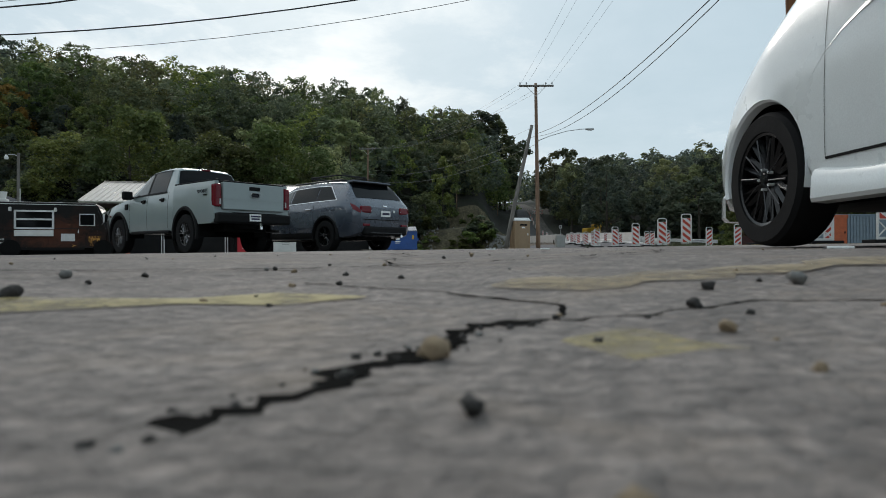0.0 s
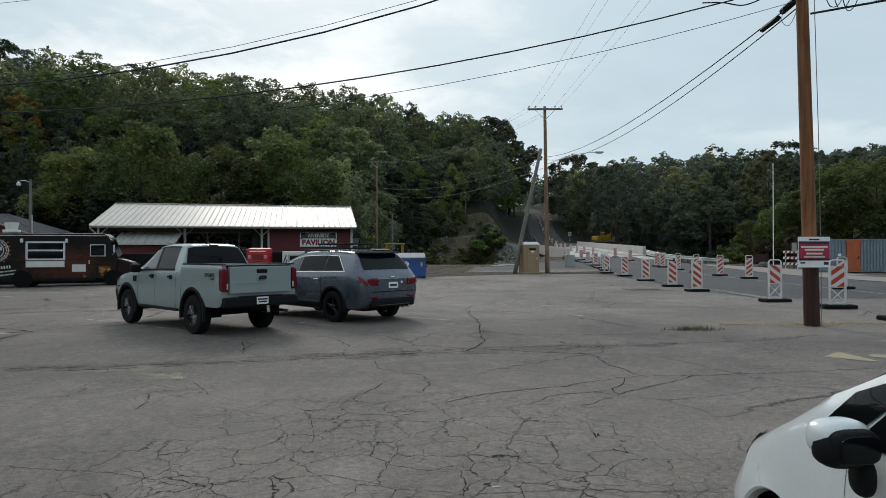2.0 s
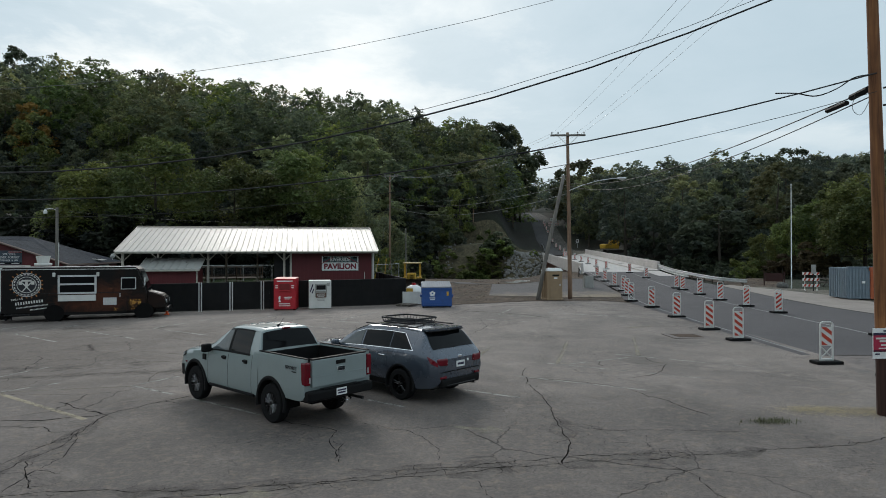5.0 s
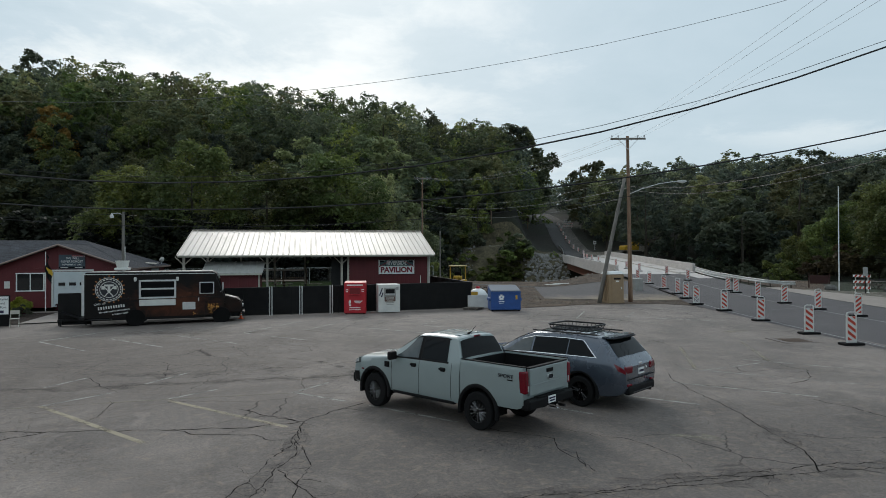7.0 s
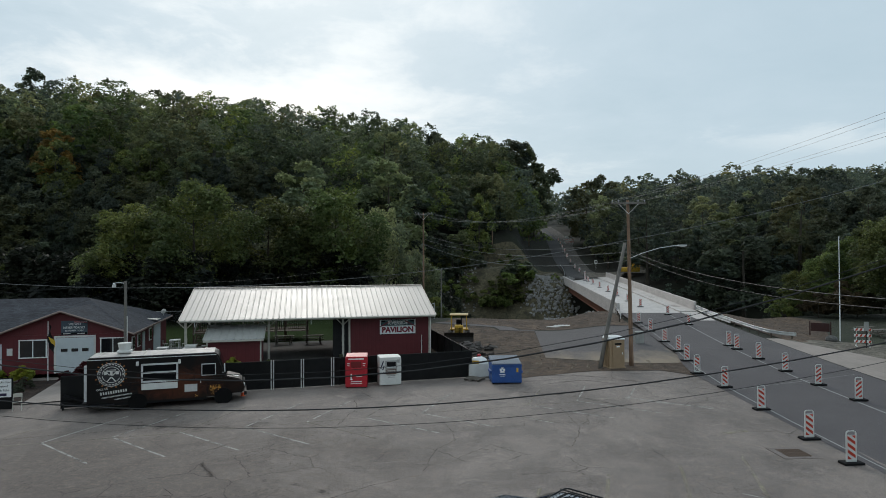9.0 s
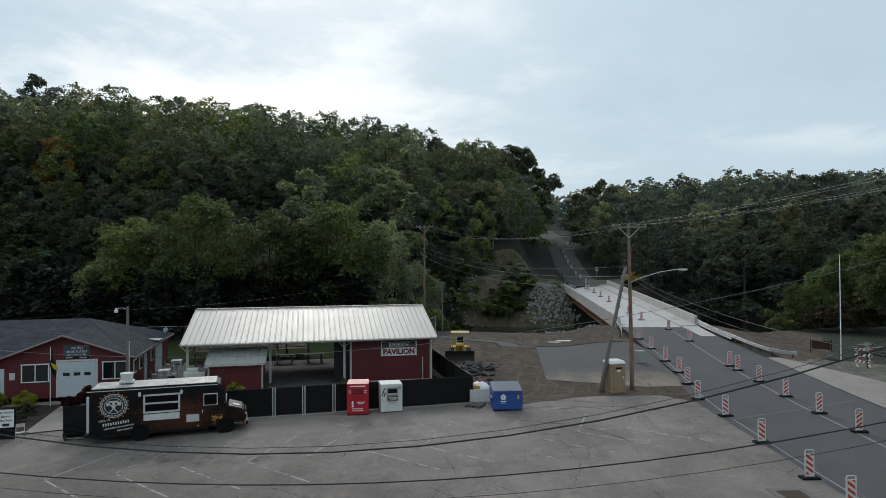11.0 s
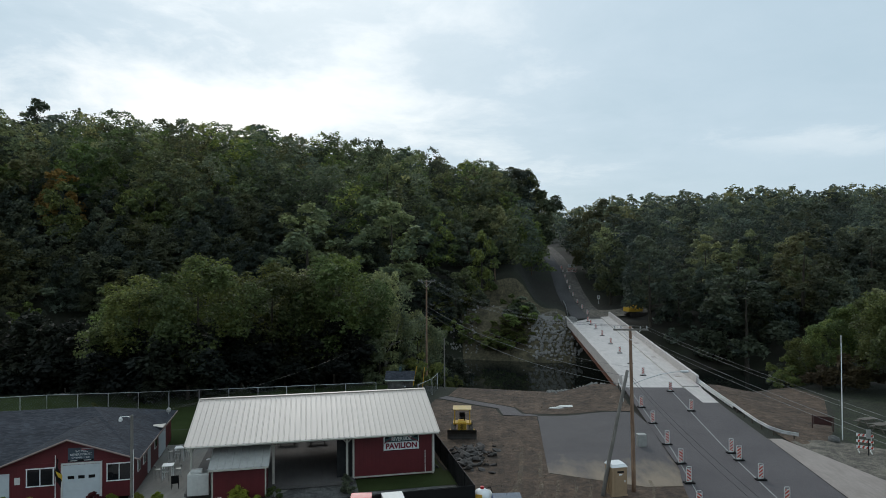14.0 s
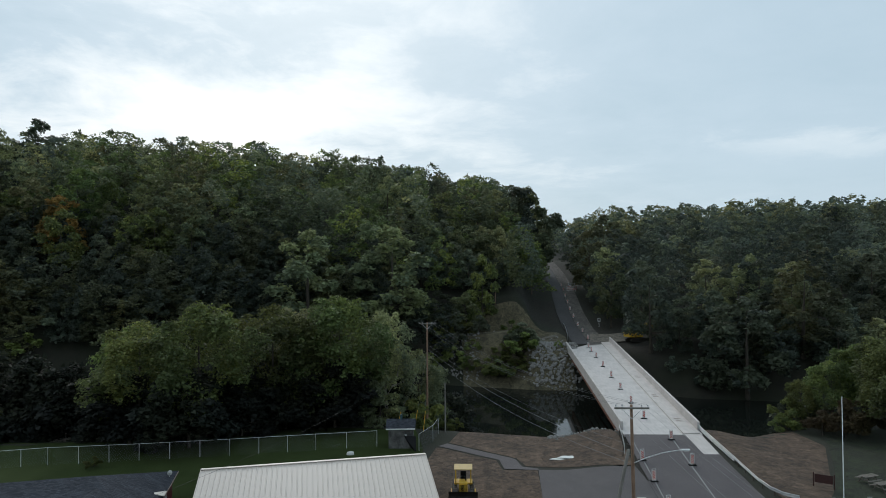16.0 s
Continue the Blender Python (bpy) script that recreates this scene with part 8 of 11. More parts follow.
    def roof_patch(self, u0, xa, xb, lift=0.008, nx=8):
        """A panel across the body's top from u0 on one side to u0 on the other; xa, xb at its edge and its middle."""
        rows = []
        top = len(self.secs[0]) - 1.0
        us = [u0 + (top - u0) * i / 6 for i in range(7)]
        full = [(u, 1) for u in us] + [(u, -1) for u in us[-2::-1]]
        for i in range(nx + 1):
            row = []
            for u, s in full:
                f = (u - u0) / (top - u0)
                a, b = xa[0] + (xa[1] - xa[0]) * f, xb[0] + (xb[1] - xb[0]) * f
                x = a + (b - a) * i / nx
                p, q = self.point(x, u), self.point(x + 0.02, u)
                slope = (q[2] - p[2]) / 0.02
                nrm = np.array((-slope, 0.15 * (1 - f), 1.0))
                nrm /= np.linalg.norm(nrm)
                p = p + nrm * lift
                row.append((p[0], p[1] * s, p[2]))
            rows.append(row)
        return rows


def smooth_part(name, bm, material, parent, label="", angle=32):
    ob = part(name, bm, material, parent, label, smooth=True)
    ob.data.set_sharp_from_angle(angle=radians(angle))
    return ob


def wheel(parent, x, y, r, w, rim_r, spokes, style, face=1):
    """A wheel in the xz plane, its outer face towards face * y."""
    wh = part("wheel", rodded((x, y - face * w * 0.42, r), (x, y - face * w * 0.10, r), rim_r * 0.82, None, 24), M["underbody"], parent)
    bm = bmesh.new()
    prof = [(-0.5, rim_r), (-0.5, r * 0.93), (-0.40, r * 0.985), (-0.2, r), (0.2, r), (0.40, r * 0.985), (0.5, r * 0.93), (0.5, rim_r), (0.40, rim_r * 0.97), (-0.4, rim_r * 0.97)]
    k = 40
    rings = []
    for i in range(k):
        a = 2 * math.pi * i / k
        rings.append([bm.verts.new((x + q * math.cos(a), y + p * w, r + q * math.sin(a))) for p, q in prof])
    for i in range(k):
        A, B = rings[i], rings[(i + 1) % k]
        for j in range(len(prof)):
            bm.faces.new((A[j], A[(j + 1) % len(prof)], B[(j + 1) % len(prof)], B[j]))
    bmesh.ops.recalc_face_normals(bm, faces=bm.faces[:])
    smooth_part("tyre", bm, M["rubber"], wh)
    yo = y + face * w * 0.40
    bm = bmesh.new()
    lip = []
    for i in range(k):
        a = 2 * math.pi * i / k
        c, s = math.cos(a), math.sin(a)
        lip.append([bm.verts.new((x + q * c, yo + face * d, r + q * s)) for q, d in ((rim_r * 1.0, 0.0), (rim_r * 0.985, 0.012), (rim_r * 0.93, 0.008), (rim_r * 0.90, -0.09))])
    for i in range(k):
        A, B = lip[i], lip[(i + 1) % k]
        for j in range(3):
            bm.faces.new((A[j], A[j + 1], B[j + 1], B[j]))
    rod(bm, (x, yo - face * 0.05, r), (x, yo + face * 0.005, r), rim_r * 0.20, rim_r * 0.17, 16)
    for i in range(spokes):
        a = 2 * math.pi * i / spokes + 0.2
        split = (-0.085, 0.085) if style != "plain" else (0.0,)
        for d in split:
            p0 = Vector((x + rim_r * 0.15 * math.cos(a + d), yo - face * 0.03, r + rim_r * 0.15 * math.sin(a + d)))
            p1 = Vector((x + rim_r * 0.94 * math.cos(a + d * 1.9), yo - face * 0.006, r + rim_r * 0.94 * math.sin(a + d * 1.9)))
            rod(bm, p0, p1, rim_r * 0.075, rim_r * 0.062, 4)
    bmesh.ops.recalc_face_normals(bm, faces=bm.faces[:])
    part("rim", bm, M["rim_black"], wh)
    if style in ("machined", "accent"):
        for i in range(spokes):
            a = 2 * math.pi * i / spokes + 0.2
            for d in (-0.15, 0.15) if style == "machined" else (-0.1,):
                p0 = Vector((x + rim_r * 0.24 * math.cos(a + d * 0.5), yo + face * 0.012, r + rim_r * 0.24 * math.sin(a + d * 0.5)))
                p1 = Vector((x + rim_r * 0.88 * math.cos(a + d * 1.1), yo + face * 0.016, r + rim_r * 0.88 * math.sin(a + d * 1.1)))
                bm = rodded(p0, p1, rim_r * (0.013 if style == "machined" else 0.012), rim_r * (0.020 if style == "machined" else 0.018), 4)
                part("spoke_face", bm, M["rim_machined"] if style == "machined" else M["rim_grey"], wh, "machined metal spoke face")
    bm = rodded((x, yo, r), (x, yo + face * 0.012, r), rim_r * 0.13, rim_r * 0.11, 14)
    part("hub_cap", bm, M["rim_black"], wh)
    for i in range(5):
        a = 2 * math.pi * i / 5
        c = (x + rim_r * 0.22 * math.cos(a), yo - face * 0.02, r + rim_r * 0.22 * math.sin(a))
        part("lug_nut", rodded(c, (c[0], c[1] + face * 0.03, c[2]), rim_r * 0.03, None, 6), M["steel"], wh)
    return wh


def pod(c, s, turn=0.0, power=0.55):
    """A rounded pod (superellipsoid) of full size s about c."""
    bm = bmesh.new()
    ret = bmesh.ops.create_uvsphere(bm, u_segments=28, v_segments=16, radius=1.0)
    for v in ret["verts"]:
        v.co = Vector([math.copysign(abs(k) ** power, k) for k in v.co])
    bmesh.ops.transform(bm, matrix=pose(*c, 0, 0, turn) @ Matrix.Diagonal((s[0] / 2, s[1] / 2, s[2] / 2, 1)), verts=ret["verts"])
    return bm


def grid_part(name, grids, material, parent, label=""):
    """Each grid of points becomes one panel with a little thickness."""
    obs = []
    for rows in (grids if isinstance(grids[0][0][0], (tuple, list)) else [grids]):
        bm = sheet(rows)
        bmesh.ops.recalc_face_normals(bm, faces=bm.faces[:])
        obs.append(part(name, bm, material, parent, label, smooth=True))
    return obs


def arch_flare(parent, body, xc, zc, r, w, y, material, name="fender_flare", deep=0.20):
    for s in (1, -1):
        bm = bmesh.new()
        k = 26
        rows = []
        for i in range(k + 1):
            a = radians(-14) + (math.pi + radians(28)) * i / k
            c, sn = math.cos(a), math.sin(a)
            rows.append([(xc + q * c, s * (y + d), zc + q * sn) for q, d in ((r - 0.02, -deep), (r - 0.01, 0.012), (r + w * 0.5, 0.022), (r + w, 0.0), (r + w, -0.05))])
        bm = sheet(rows)
        bmesh.ops.recalc_face_normals(bm, faces=bm.faces[:])
        smooth_part(name, bm, material, parent)


def liner(parent, xc, zc, r, y0, y1):
    for s in (1, -1):
        turns = [radians(-8) + radians(196) * i / 18 for i in range(19)]
        rows = [[(xc + r * math.cos(a), s * y, zc + r * math.sin(a)) for y in (y0, y1)] for a in turns]
        bm = sheet(rows)
        bm.faces.new([bm.verts.new((xc + r * math.cos(a), s * y0, zc + r * math.sin(a))) for a in turns])
        part("wheel_well", bm, M["underbody"], parent)


def bars_on(parent, name, rows, material):
    for c, s in rows:
        part(name, boxed(c, s), material, parent)


M["navy_black"] = plain("blue_black_print", (0.012, 0.014, 0.02), 0.5)


# a mid-size pickup with a double cab
def pickup():
    t = thing("pickup_truck", "pale grey-green double-cab pickup truck with black arches", "pickup truck", pose(-6.24, 14.51, lot_z(-6.13, 14.5), 0, 0, 140) @ Matrix.Diagonal((0.968, 0.91, 1, 1)))
    R, AX = 0.395, 1.61
    low = [(0.55, 0.44), (0.885, 0.46), (0.915, 0.85)]
    st = [(-1.09, [*low, (0.875, 1.25), (0.82, 1.36), (0.42, 1.385), (0, 1.39)]),
          (-1.02, [*low, (0.875, 1.25), (0.76, 1.52), (0.42, 1.56), (0, 1.57)]),
          (-0.88, [*low, (0.875, 1.25), (0.655, 1.755), (0.42, 1.80), (0, 1.81)]),
          (-0.55, [*low, (0.875, 1.245), (0.645, 1.785), (0.42, 1.828), (0, 1.838)]),
          (-0.1, [*low, (0.875, 1.24), (0.645, 1.785), (0.42, 1.828), (0, 1.838)]),
          (0.28, [*low, (0.875, 1.235), (0.655, 1.755), (0.42, 1.80), (0, 1.81)]),
          (0.62, [*low, (0.88, 1.23), (0.705, 1.57), (0.42, 1.615), (0, 1.625)]),
          (1.10, [*low, (0.885, 1.22), (0.775, 1.30), (0.42, 1.335), (0, 1.345)]),
          (1.22, [(0.55, 0.46), (0.90, 0.48), (0.925, 0.86), (0.885, 1.19), (0.77, 1.245), (0.42, 1.275), (0, 1.285)]),
          (1.61, [(0.55, 0.50), (0.91, 0.52), (0.935, 0.88), (0.885, 1.15), (0.76, 1.205), (0.42, 1.24), (0, 1.25)]),
          (2.15, [(0.55, 0.48), (0.88, 0.50), (0.92, 0.82), (0.86, 1.07), (0.74, 1.14), (0.42, 1.18), (0, 1.19)]),
          (2.42, [(0.50, 0.48), (0.80, 0.50), (0.86, 0.78), (0.80, 1.00), (0.70, 1.06), (0.42, 1.10), (0, 1.11)]),
          (2.52, [(0.40, 0.52), (0.68, 0.54), (0.74, 0.76), (0.70, 0.93), (0.62, 0.98), (0.40, 1.01), (0, 1.02)])]
    b = Body(st, [(AX, R + 0.02, 0.475)], 0.35)
    smooth_part("cab", b.mesh(-1.09, 2.52), M["paint_grey_green"], t)
    # load bed, open on top
    bed_low = [(0.55, 0.60), (0.90, 0.58), (0.93, 0.92), (0.915, 1.28)]
    bst = [(-2.76, [(0.5, 0.66), (0.88, 0.64), (0.91, 0.92), (0.90, 1.28), (0.885, 1.385), (0.83, 1.395), (0.80, 1.37), (0.79, 0.88), (0, 0.87)])] + \
          [(x, [*bed_low, (0.895, 1.385), (0.83, 1.40), (0.80, 1.37), (0.79, 0.88), (0, 0.87)]) for x in (-2.6, -1.9, -1.12)]
    bb = Body(bst, [(-AX, R + 0.02, 0.475)], 0.2)
    bm = bb.mesh(-2.76, -1.12, sub=2)
    smooth_part("bed", bm, M["paint_grey_green"], t)
    part("bed_liner", boxed((-1.93, 0, 0.895), (1.60, 1.54, 0.03)), M["black"], t)
    for s in (1, -1):
        part("bed_rail_cap", boxed((-1.95, 0.845 * s, 1.405), (1.66, 0.075, 0.02), 0, 0.006), M["black"], t)
        part("liner_side", boxed((-1.94, 0.782 * s, 1.13), (1.60, 0.02, 0.46)), M["black"], t)
    part("headboard", boxed((-1.14, 0, 1.12), (0.03, 1.56, 0.48)), M["black"], t)
    tg = part("tailgate", boxed((-2.79, 0, 1.105), (0.09, 1.50, 0.53), 0, 0.02), M["paint_grey_green"], t)
    part("tailgate_handle", boxed((-2.84, 0, 1.27), (0.02, 0.26, 0.075), 0, 0.008), M["black"], tg)
    part("badge", boxed((-2.842, 0, 1.14), (0.016, 0.19, 0.075), 0, 0.035), M["navy_black"], tg)
    part("badge_ring", boxed((-2.838, 0, 1.14), (0.012, 0.21, 0.092), 0, 0.04), M["steel"], tg)
    part("crease", boxed((-2.838, 0, 1.045), (0.012, 1.44, 0.014)), M["paint_grey_green"], tg)
    part("tailgate_cap", boxed((-2.78, 0, 1.38), (0.10, 1.5, 0.03), 0, 0.01), M["black"], tg)
    for s in (1, -1):
        l = part("taillight", boxed((-2.735, 0.845 * s, 1.11), (0.17, 0.145, 0.44), 0, 0.03), M["tail_red"], t, "red tail light")
        part("reverse_lens", boxed((-2.822, 0.805 * s, 0.99), (0.010, 0.035, 0.11), 0, 0.004), M["lens_clear"], l)
        part("lamp_ridge", boxed((-2.826, 0.845 * s, 1.06), (0.014, 0.12, 0.012), 0, 0.004), M["tail_red"], l)
        part("lamp_ridge", boxed((-2.826, 0.845 * s, 1.20), (0.014, 0.12, 0.012), 0, 0.004), M["tail_red"], l)
    bm = boxed((-2.79, 0, 0.68), (0.22, 1.78, 0.20), 0, 0.04)
    bp = part("rear_bumper", bm, M["black"], t)
    part("step_pad", boxed((-2.80, 0, 0.787), (0.18, 1.0, 0.012)), M["black"], bp)
    part("number_plate", boxed((-2.908, 0.03, 0.70), (0.012, 0.28, 0.14)), M["white"], bp)
    bars_on(bp, "plate_bar", [((-2.916, 0.03, 0.725), (0.004, 0.24, 0.03)), ((-2.916, 0.03, 0.675), (0.004, 0.2, 0.03))], M["navy"])
    part("hitch", boxed((-2.90, -0.05, 0.50), (0.22, 0.07, 0.07), 0, 0.01), M["chrome"], t)
    part("hitch_ball", rodded((-2.98, -0.05, 0.53), (-2.98, -0.05, 0.60), 0.03), M["chrome"], t)
    part("exhaust", rodded((-2.4, -0.60, 0.46), (-2.84, -0.64, 0.45), 0.032), M["rim_grey"], t)
    part("chassis", boxed((-0.3, 0, 0.52), (4.4, 1.0, 0.16)), M["underbody"], t)
    part("rear_axle", rodded((-AX, -0.7, 0.40), (-AX, 0.7, 0.40), 0.06), M["underbody"], t)
    part("spare_tyre", rodded((-2.35, 0, 0.5), (-2.35, 0, 0.68), 0.36, None, 20), M["rubber"], t)
    # glass
    grid_part("windshield", b.roof_patch(4.25, (1.08, 1.10), (0.36, 0.33)), M["glass"], t)
    grid_part("rear_window", b.roof_patch(4.15, (-1.082, -1.084), (-0.915, -0.905), 0.010), M["glass"], t)
    for g in b.patch(3.10, 3.90, (0.95, 0.36), (0.17, 0.17)):
        grid_part("front_side_window", g, M["glass_light"], t)
    for g in b.patch(3.10, 3.90, (0.06, 0.08), (-0.72, -0.66)):
        grid_part("rear_side_window", g, M["glass"], t)
    for g in b.patch(3.08, 3.92, (0.17, 0.17), (0.06, 0.08), 0.004):
        grid_part("pillar_trim", g, M["black"], t)
    for xa in (1.02, 0.12, -0.86):
        for g in b.patch(1.1, 3.05, (xa, xa), (xa + 0.012, xa + 0.012), 0.002, 1, 10):
            grid_part("door_gap", g, M["black"], t)
    for g in b.patch(1.05, 1.10, (1.0, 1.0), (-0.86, -0.86), 0.003, 8, 1):
        grid_part("door_gap", g, M["black"], t)
    for g in b.patch(2.62, 3.35, (2.14, 2.20), (2.47, 2.46), 0.010, 8, 6):
        grid_part("headlight", g, M["glass_light"], t, "dark-rimmed headlight")
    for g in b.patch(2.74, 3.15, (2.24, 2.27), (2.42, 2.42), 0.016, 6, 4):
        grid_part("lamp_lens", g, M["lens_clear"], t)
    for g in b.patch(1.0, 1.9, (2.16, 2.16), (2.50, 2.50), 0.012, 8, 5):
        grid_part("bumper_cladding", g, M["black"], t)
    for g in b.patch(3.02, 3.10, (0.99, 0.97), (-0.76, -0.76), 0.009, 16, 1):
        grid_part("window_seal", g, M["black"], t)
    for g in b.patch(3.90, 3.96, (0.38, 0.34), (-0.70, -0.68), 0.007, 16, 1):
        grid_part("window_seal", g, M["black"], t)
    for s in (1, -1):
        for x in (0.30, -0.60):
            h = part("door_handle", boxed((x, 0.915 * s, 1.13), (0.19, 0.035, 0.045), 0, 0.012), M["black"], t)
            part("handle_cup", boxed((x, 0.895 * s, 1.12), (0.15, 0.02, 0.09), 0, 0.01), M["black"], h)
        part("side_vent", boxed((1.18, 0.918 * s, 1.05), (0.15, 0.03, 0.13), 0, 0.01), M["black"], t)
        m = part("mirror", boxed((0.88, 1.03 * s, 1.29), (0.13, 0.24, 0.19), 0, 0.04), M["black"], t)
        part("mirror_arm", rodded((0.88, 0.85 * s, 1.24), (0.88, 0.98 * s, 1.26), 0.03), M["black"], m)
        part("running_board", boxed((0.0, 0.87 * s, 0.455), (1.9, 0.12, 0.06), 0, 0.02), M["black"], t)
        part("marker", boxed((2.02, 0.945 * s, 0.86), (0.07, 0.015, 0.03)), M["tail_red"], t)
        written("decal", "SPORT", 0.095, M["navy_black"], t, (-2.35, 0.936 * s, 1.20), 1.35 if s < 0 else -1.35, 0 if s < 0 else 0, bold=0.004)
        part("decal_bar", boxed((-2.45, 0.932 * s, 1.13), (0.14, 0.006, 0.022)), M["black"], t)
    part("front_bumper", boxed((2.46, 0, 0.58), (0.22, 1.60, 0.24), 0, 0.05), M["black"], t)
    part("grille", boxed((2.50, 0, 0.86), (0.06, 1.0, 0.24), 0, 0.02), M["black"], t)
    for k in range(5):
        part("roof_rib", boxed((-0.3, -0.44 + 0.22 * k, 1.836 - 0.006 * abs(k - 2)), (0.95, 0.05, 0.012), 0, 0.004), M["paint_grey_green"], t)
    part("brake_light", boxed((-0.905, 0, 1.795), (0.04, 0.22, 0.035), 0, 0.008), M["tail_red"], t)
    bm = bmesh.new()
    rod(bm, (-0.72, 0.1, 1.83), (-0.80, 0.1, 1.87), 0.03, 0.015)
    rod(bm, (-0.80, 0.1, 1.87), (-0.95, 0.1, 2.02), 0.008, 0.004)
    part("antenna", bm, M["black"], t)
    arch_flare(t, b, AX, R + 0.02, 0.475, 0.07, 0.925, M["black"])
    arch_flare(t, bb, -AX, R + 0.02, 0.475, 0.07, 0.925, M["black"])
    for x in (AX, -AX):
        liner(t, x, R + 0.02, 0.48, 0.5, 0.90)
        for s in (1, -1):
            wheel(t, x, 0.80 * s, R, 0.245, 0.235, 8, "machined", s)
    return t


pickup()


def suv():
    t = thing("suv", "slate blue-grey family suv with a black roof basket", "suv", pose(-3.63, 16.40, lot_z(-3.58, 16.4), 0, 0, 139) @ Matrix.Diagonal((1.0, 0.97, 1, 1)))
    R, AX = 0.36, 1.39
    low = [(0.55, 0.28), (0.895, 0.30), (0.945, 0.75)]
    st = [(-2.47, [(0.40, 0.50), (0.66, 0.50), (0.76, 0.72), (0.74, 0.92), (0.66, 0.98), (0.40, 1.00), (0, 1.00)]),
          (-2.38, [(0.50, 0.40), (0.80, 0.41), (0.875, 0.74), (0.84, 1.02), (0.74, 1.09), (0.40, 1.11), (0, 1.11)]),
          (-2.24, [(0.52, 0.34), (0.86, 0.36), (0.92, 0.76), (0.88, 1.08), (0.77, 1.22), (0.42, 1.25), (0, 1.26)]),
          (-1.98, [(0.55, 0.32), (0.89, 0.33), (0.94, 0.78), (0.91, 1.11), (0.68, 1.50), (0.42, 1.545), (0, 1.56)]),
          (-1.80, [(0.55, 0.32), (0.89, 0.33), (0.945, 0.78), (0.915, 1.12), (0.635, 1.57), (0.42, 1.62), (0, 1.635)]),
          (-0.9, [*low, (0.92, 1.10), (0.655, 1.615), (0.42, 1.66), (0, 1.675)]),
          (0.0, [*low, (0.925, 1.08), (0.665, 1.585), (0.42, 1.63), (0, 1.645)]),
          (0.5, [*low, (0.925, 1.07), (0.72, 1.42), (0.42, 1.46), (0, 1.475)]),
          (1.02, [*low, (0.915, 1.05), (0.80, 1.13), (0.42, 1.165), (0, 1.175)]),
          (1.39, [(0.55, 0.32), (0.90, 0.33), (0.945, 0.76), (0.90, 1.01), (0.78, 1.08), (0.42, 1.115), (0, 1.125)]),
          (2.05, [(0.52, 0.30), (0.84, 0.31), (0.90, 0.66), (0.85, 0.93), (0.73, 1.00), (0.42, 1.03), (0, 1.04)]),
          (2.33, [(0.35, 0.36), (0.64, 0.37), (0.74, 0.62), (0.70, 0.84), (0.6, 0.90), (0.38, 0.93), (0, 0.94)])]
    b = Body(st, [(AX, R + 0.01, 0.43), (-AX, R + 0.01, 0.43)], 0.45)
    smooth_part("body", b.mesh(-2.47, 2.33), M["paint_slate"], t)
    grid_part("rear_window", b.roof_patch(4.2, (-2.26, -2.28), (-1.90, -1.86)), M["glass"], t)
    grid_part("windshield", b.roof_patch(4.2, (1.0, 1.03), (0.10, 0.06)), M["glass"], t)
    bm = bmesh.new()
    prism(bm, [(-2.02, -0.60), (-2.06, 0), (-2.02, 0.60), (-1.80, 0.60), (-1.78, 0), (-1.80, -0.60)], 1.595, 1.632)
    part("spoiler", bm, M["paint_slate"], t)
    bm = bmesh.new()
    prism(bm, [(-2.07, -0.58), (-2.12, 0), (-2.07, 0.58), (-1.90, 0.58), (-1.90, -0.58)], 1.575, 1.598)
    part("spoiler_lip", bm, M["black"], t)
    for g in b.patch(3.14, 3.80, (0.86, 0.34), (0.02, 0.02)):
        grid_part("front_side_window", g, M["glass_light"], t)
    for g in b.patch(3.14, 3.80, (-0.04, -0.04), (-1.00, -0.99)):
        grid_part("rear_side_window", g, M["glass"], t)
    for g in b.patch(3.14, 3.78, (-1.03, -1.02), (-1.76, -1.36)):
        grid_part("quarter_window", g, M["glass"], t)
    for g in b.patch(3.10, 3.13, (0.92, 0.90), (-1.80, -1.78), 0.010, 22, 1):
        grid_part("chrome_strip", g, M["chrome"], t)
    for g in b.patch(3.80, 3.825, (0.34, 0.32), (-1.36, -1.34), 0.010, 22, 1):
        grid_part("chrome_strip", g, M["chrome"], t)
    for g in b.patch(3.10, 3.82, (-1.80, -1.36), (-1.825, -1.385), 0.010, 1, 10):
        grid_part("chrome_strip", g, M["chrome"], t)
    for xa in (0.98, -0.02, -0.98):
        for g in b.patch(1.2, 3.02, (xa, xa), (xa + 0.012, xa + 0.012), 0.002, 1, 10):
            grid_part("door_gap", g, M["black"], t)
    for g in b.patch(0.9, 1.35, (1.02, 0.98), (-1.0, -0.98), 0.008, 14, 3):
        grid_part("sill_cladding", g, M["black"], t)
    for s in (1, -1):
        for x in (0.12, -0.80):
            part("door_handle", boxed((x, 0.955 * s, 0.985), (0.20, 0.03, 0.035), 0, 0.012), M["chrome"], t)
        m = part("mirror", boxed((0.86, 1.05 * s, 1.14), (0.14, 0.22, 0.15), 0, 0.05), M["paint_slate"], t)
        part("mirror_foot", rodded((0.86, 0.88 * s, 1.08), (0.86, 0.98 * s, 1.11), 0.03), M["black"], m)
        part("roof_rail", rodded((0.1, 0.64 * s, 1.655), (-1.7, 0.63 * s, 1.66), 0.018, None, 6), M["black_metal"], t)
        l = part("taillight", boxed((-2.452, 0.605 * s, 0.94), (0.07, 0.32, 0.165), -6 * s, 0.035), M["tail_red"], t, "red tail light")
        part("reverse_lens", boxed((-2.487, 0.54 * s, 0.915), (0.008, 0.16, 0.025), -5 * s), M["lens_clear"], l)
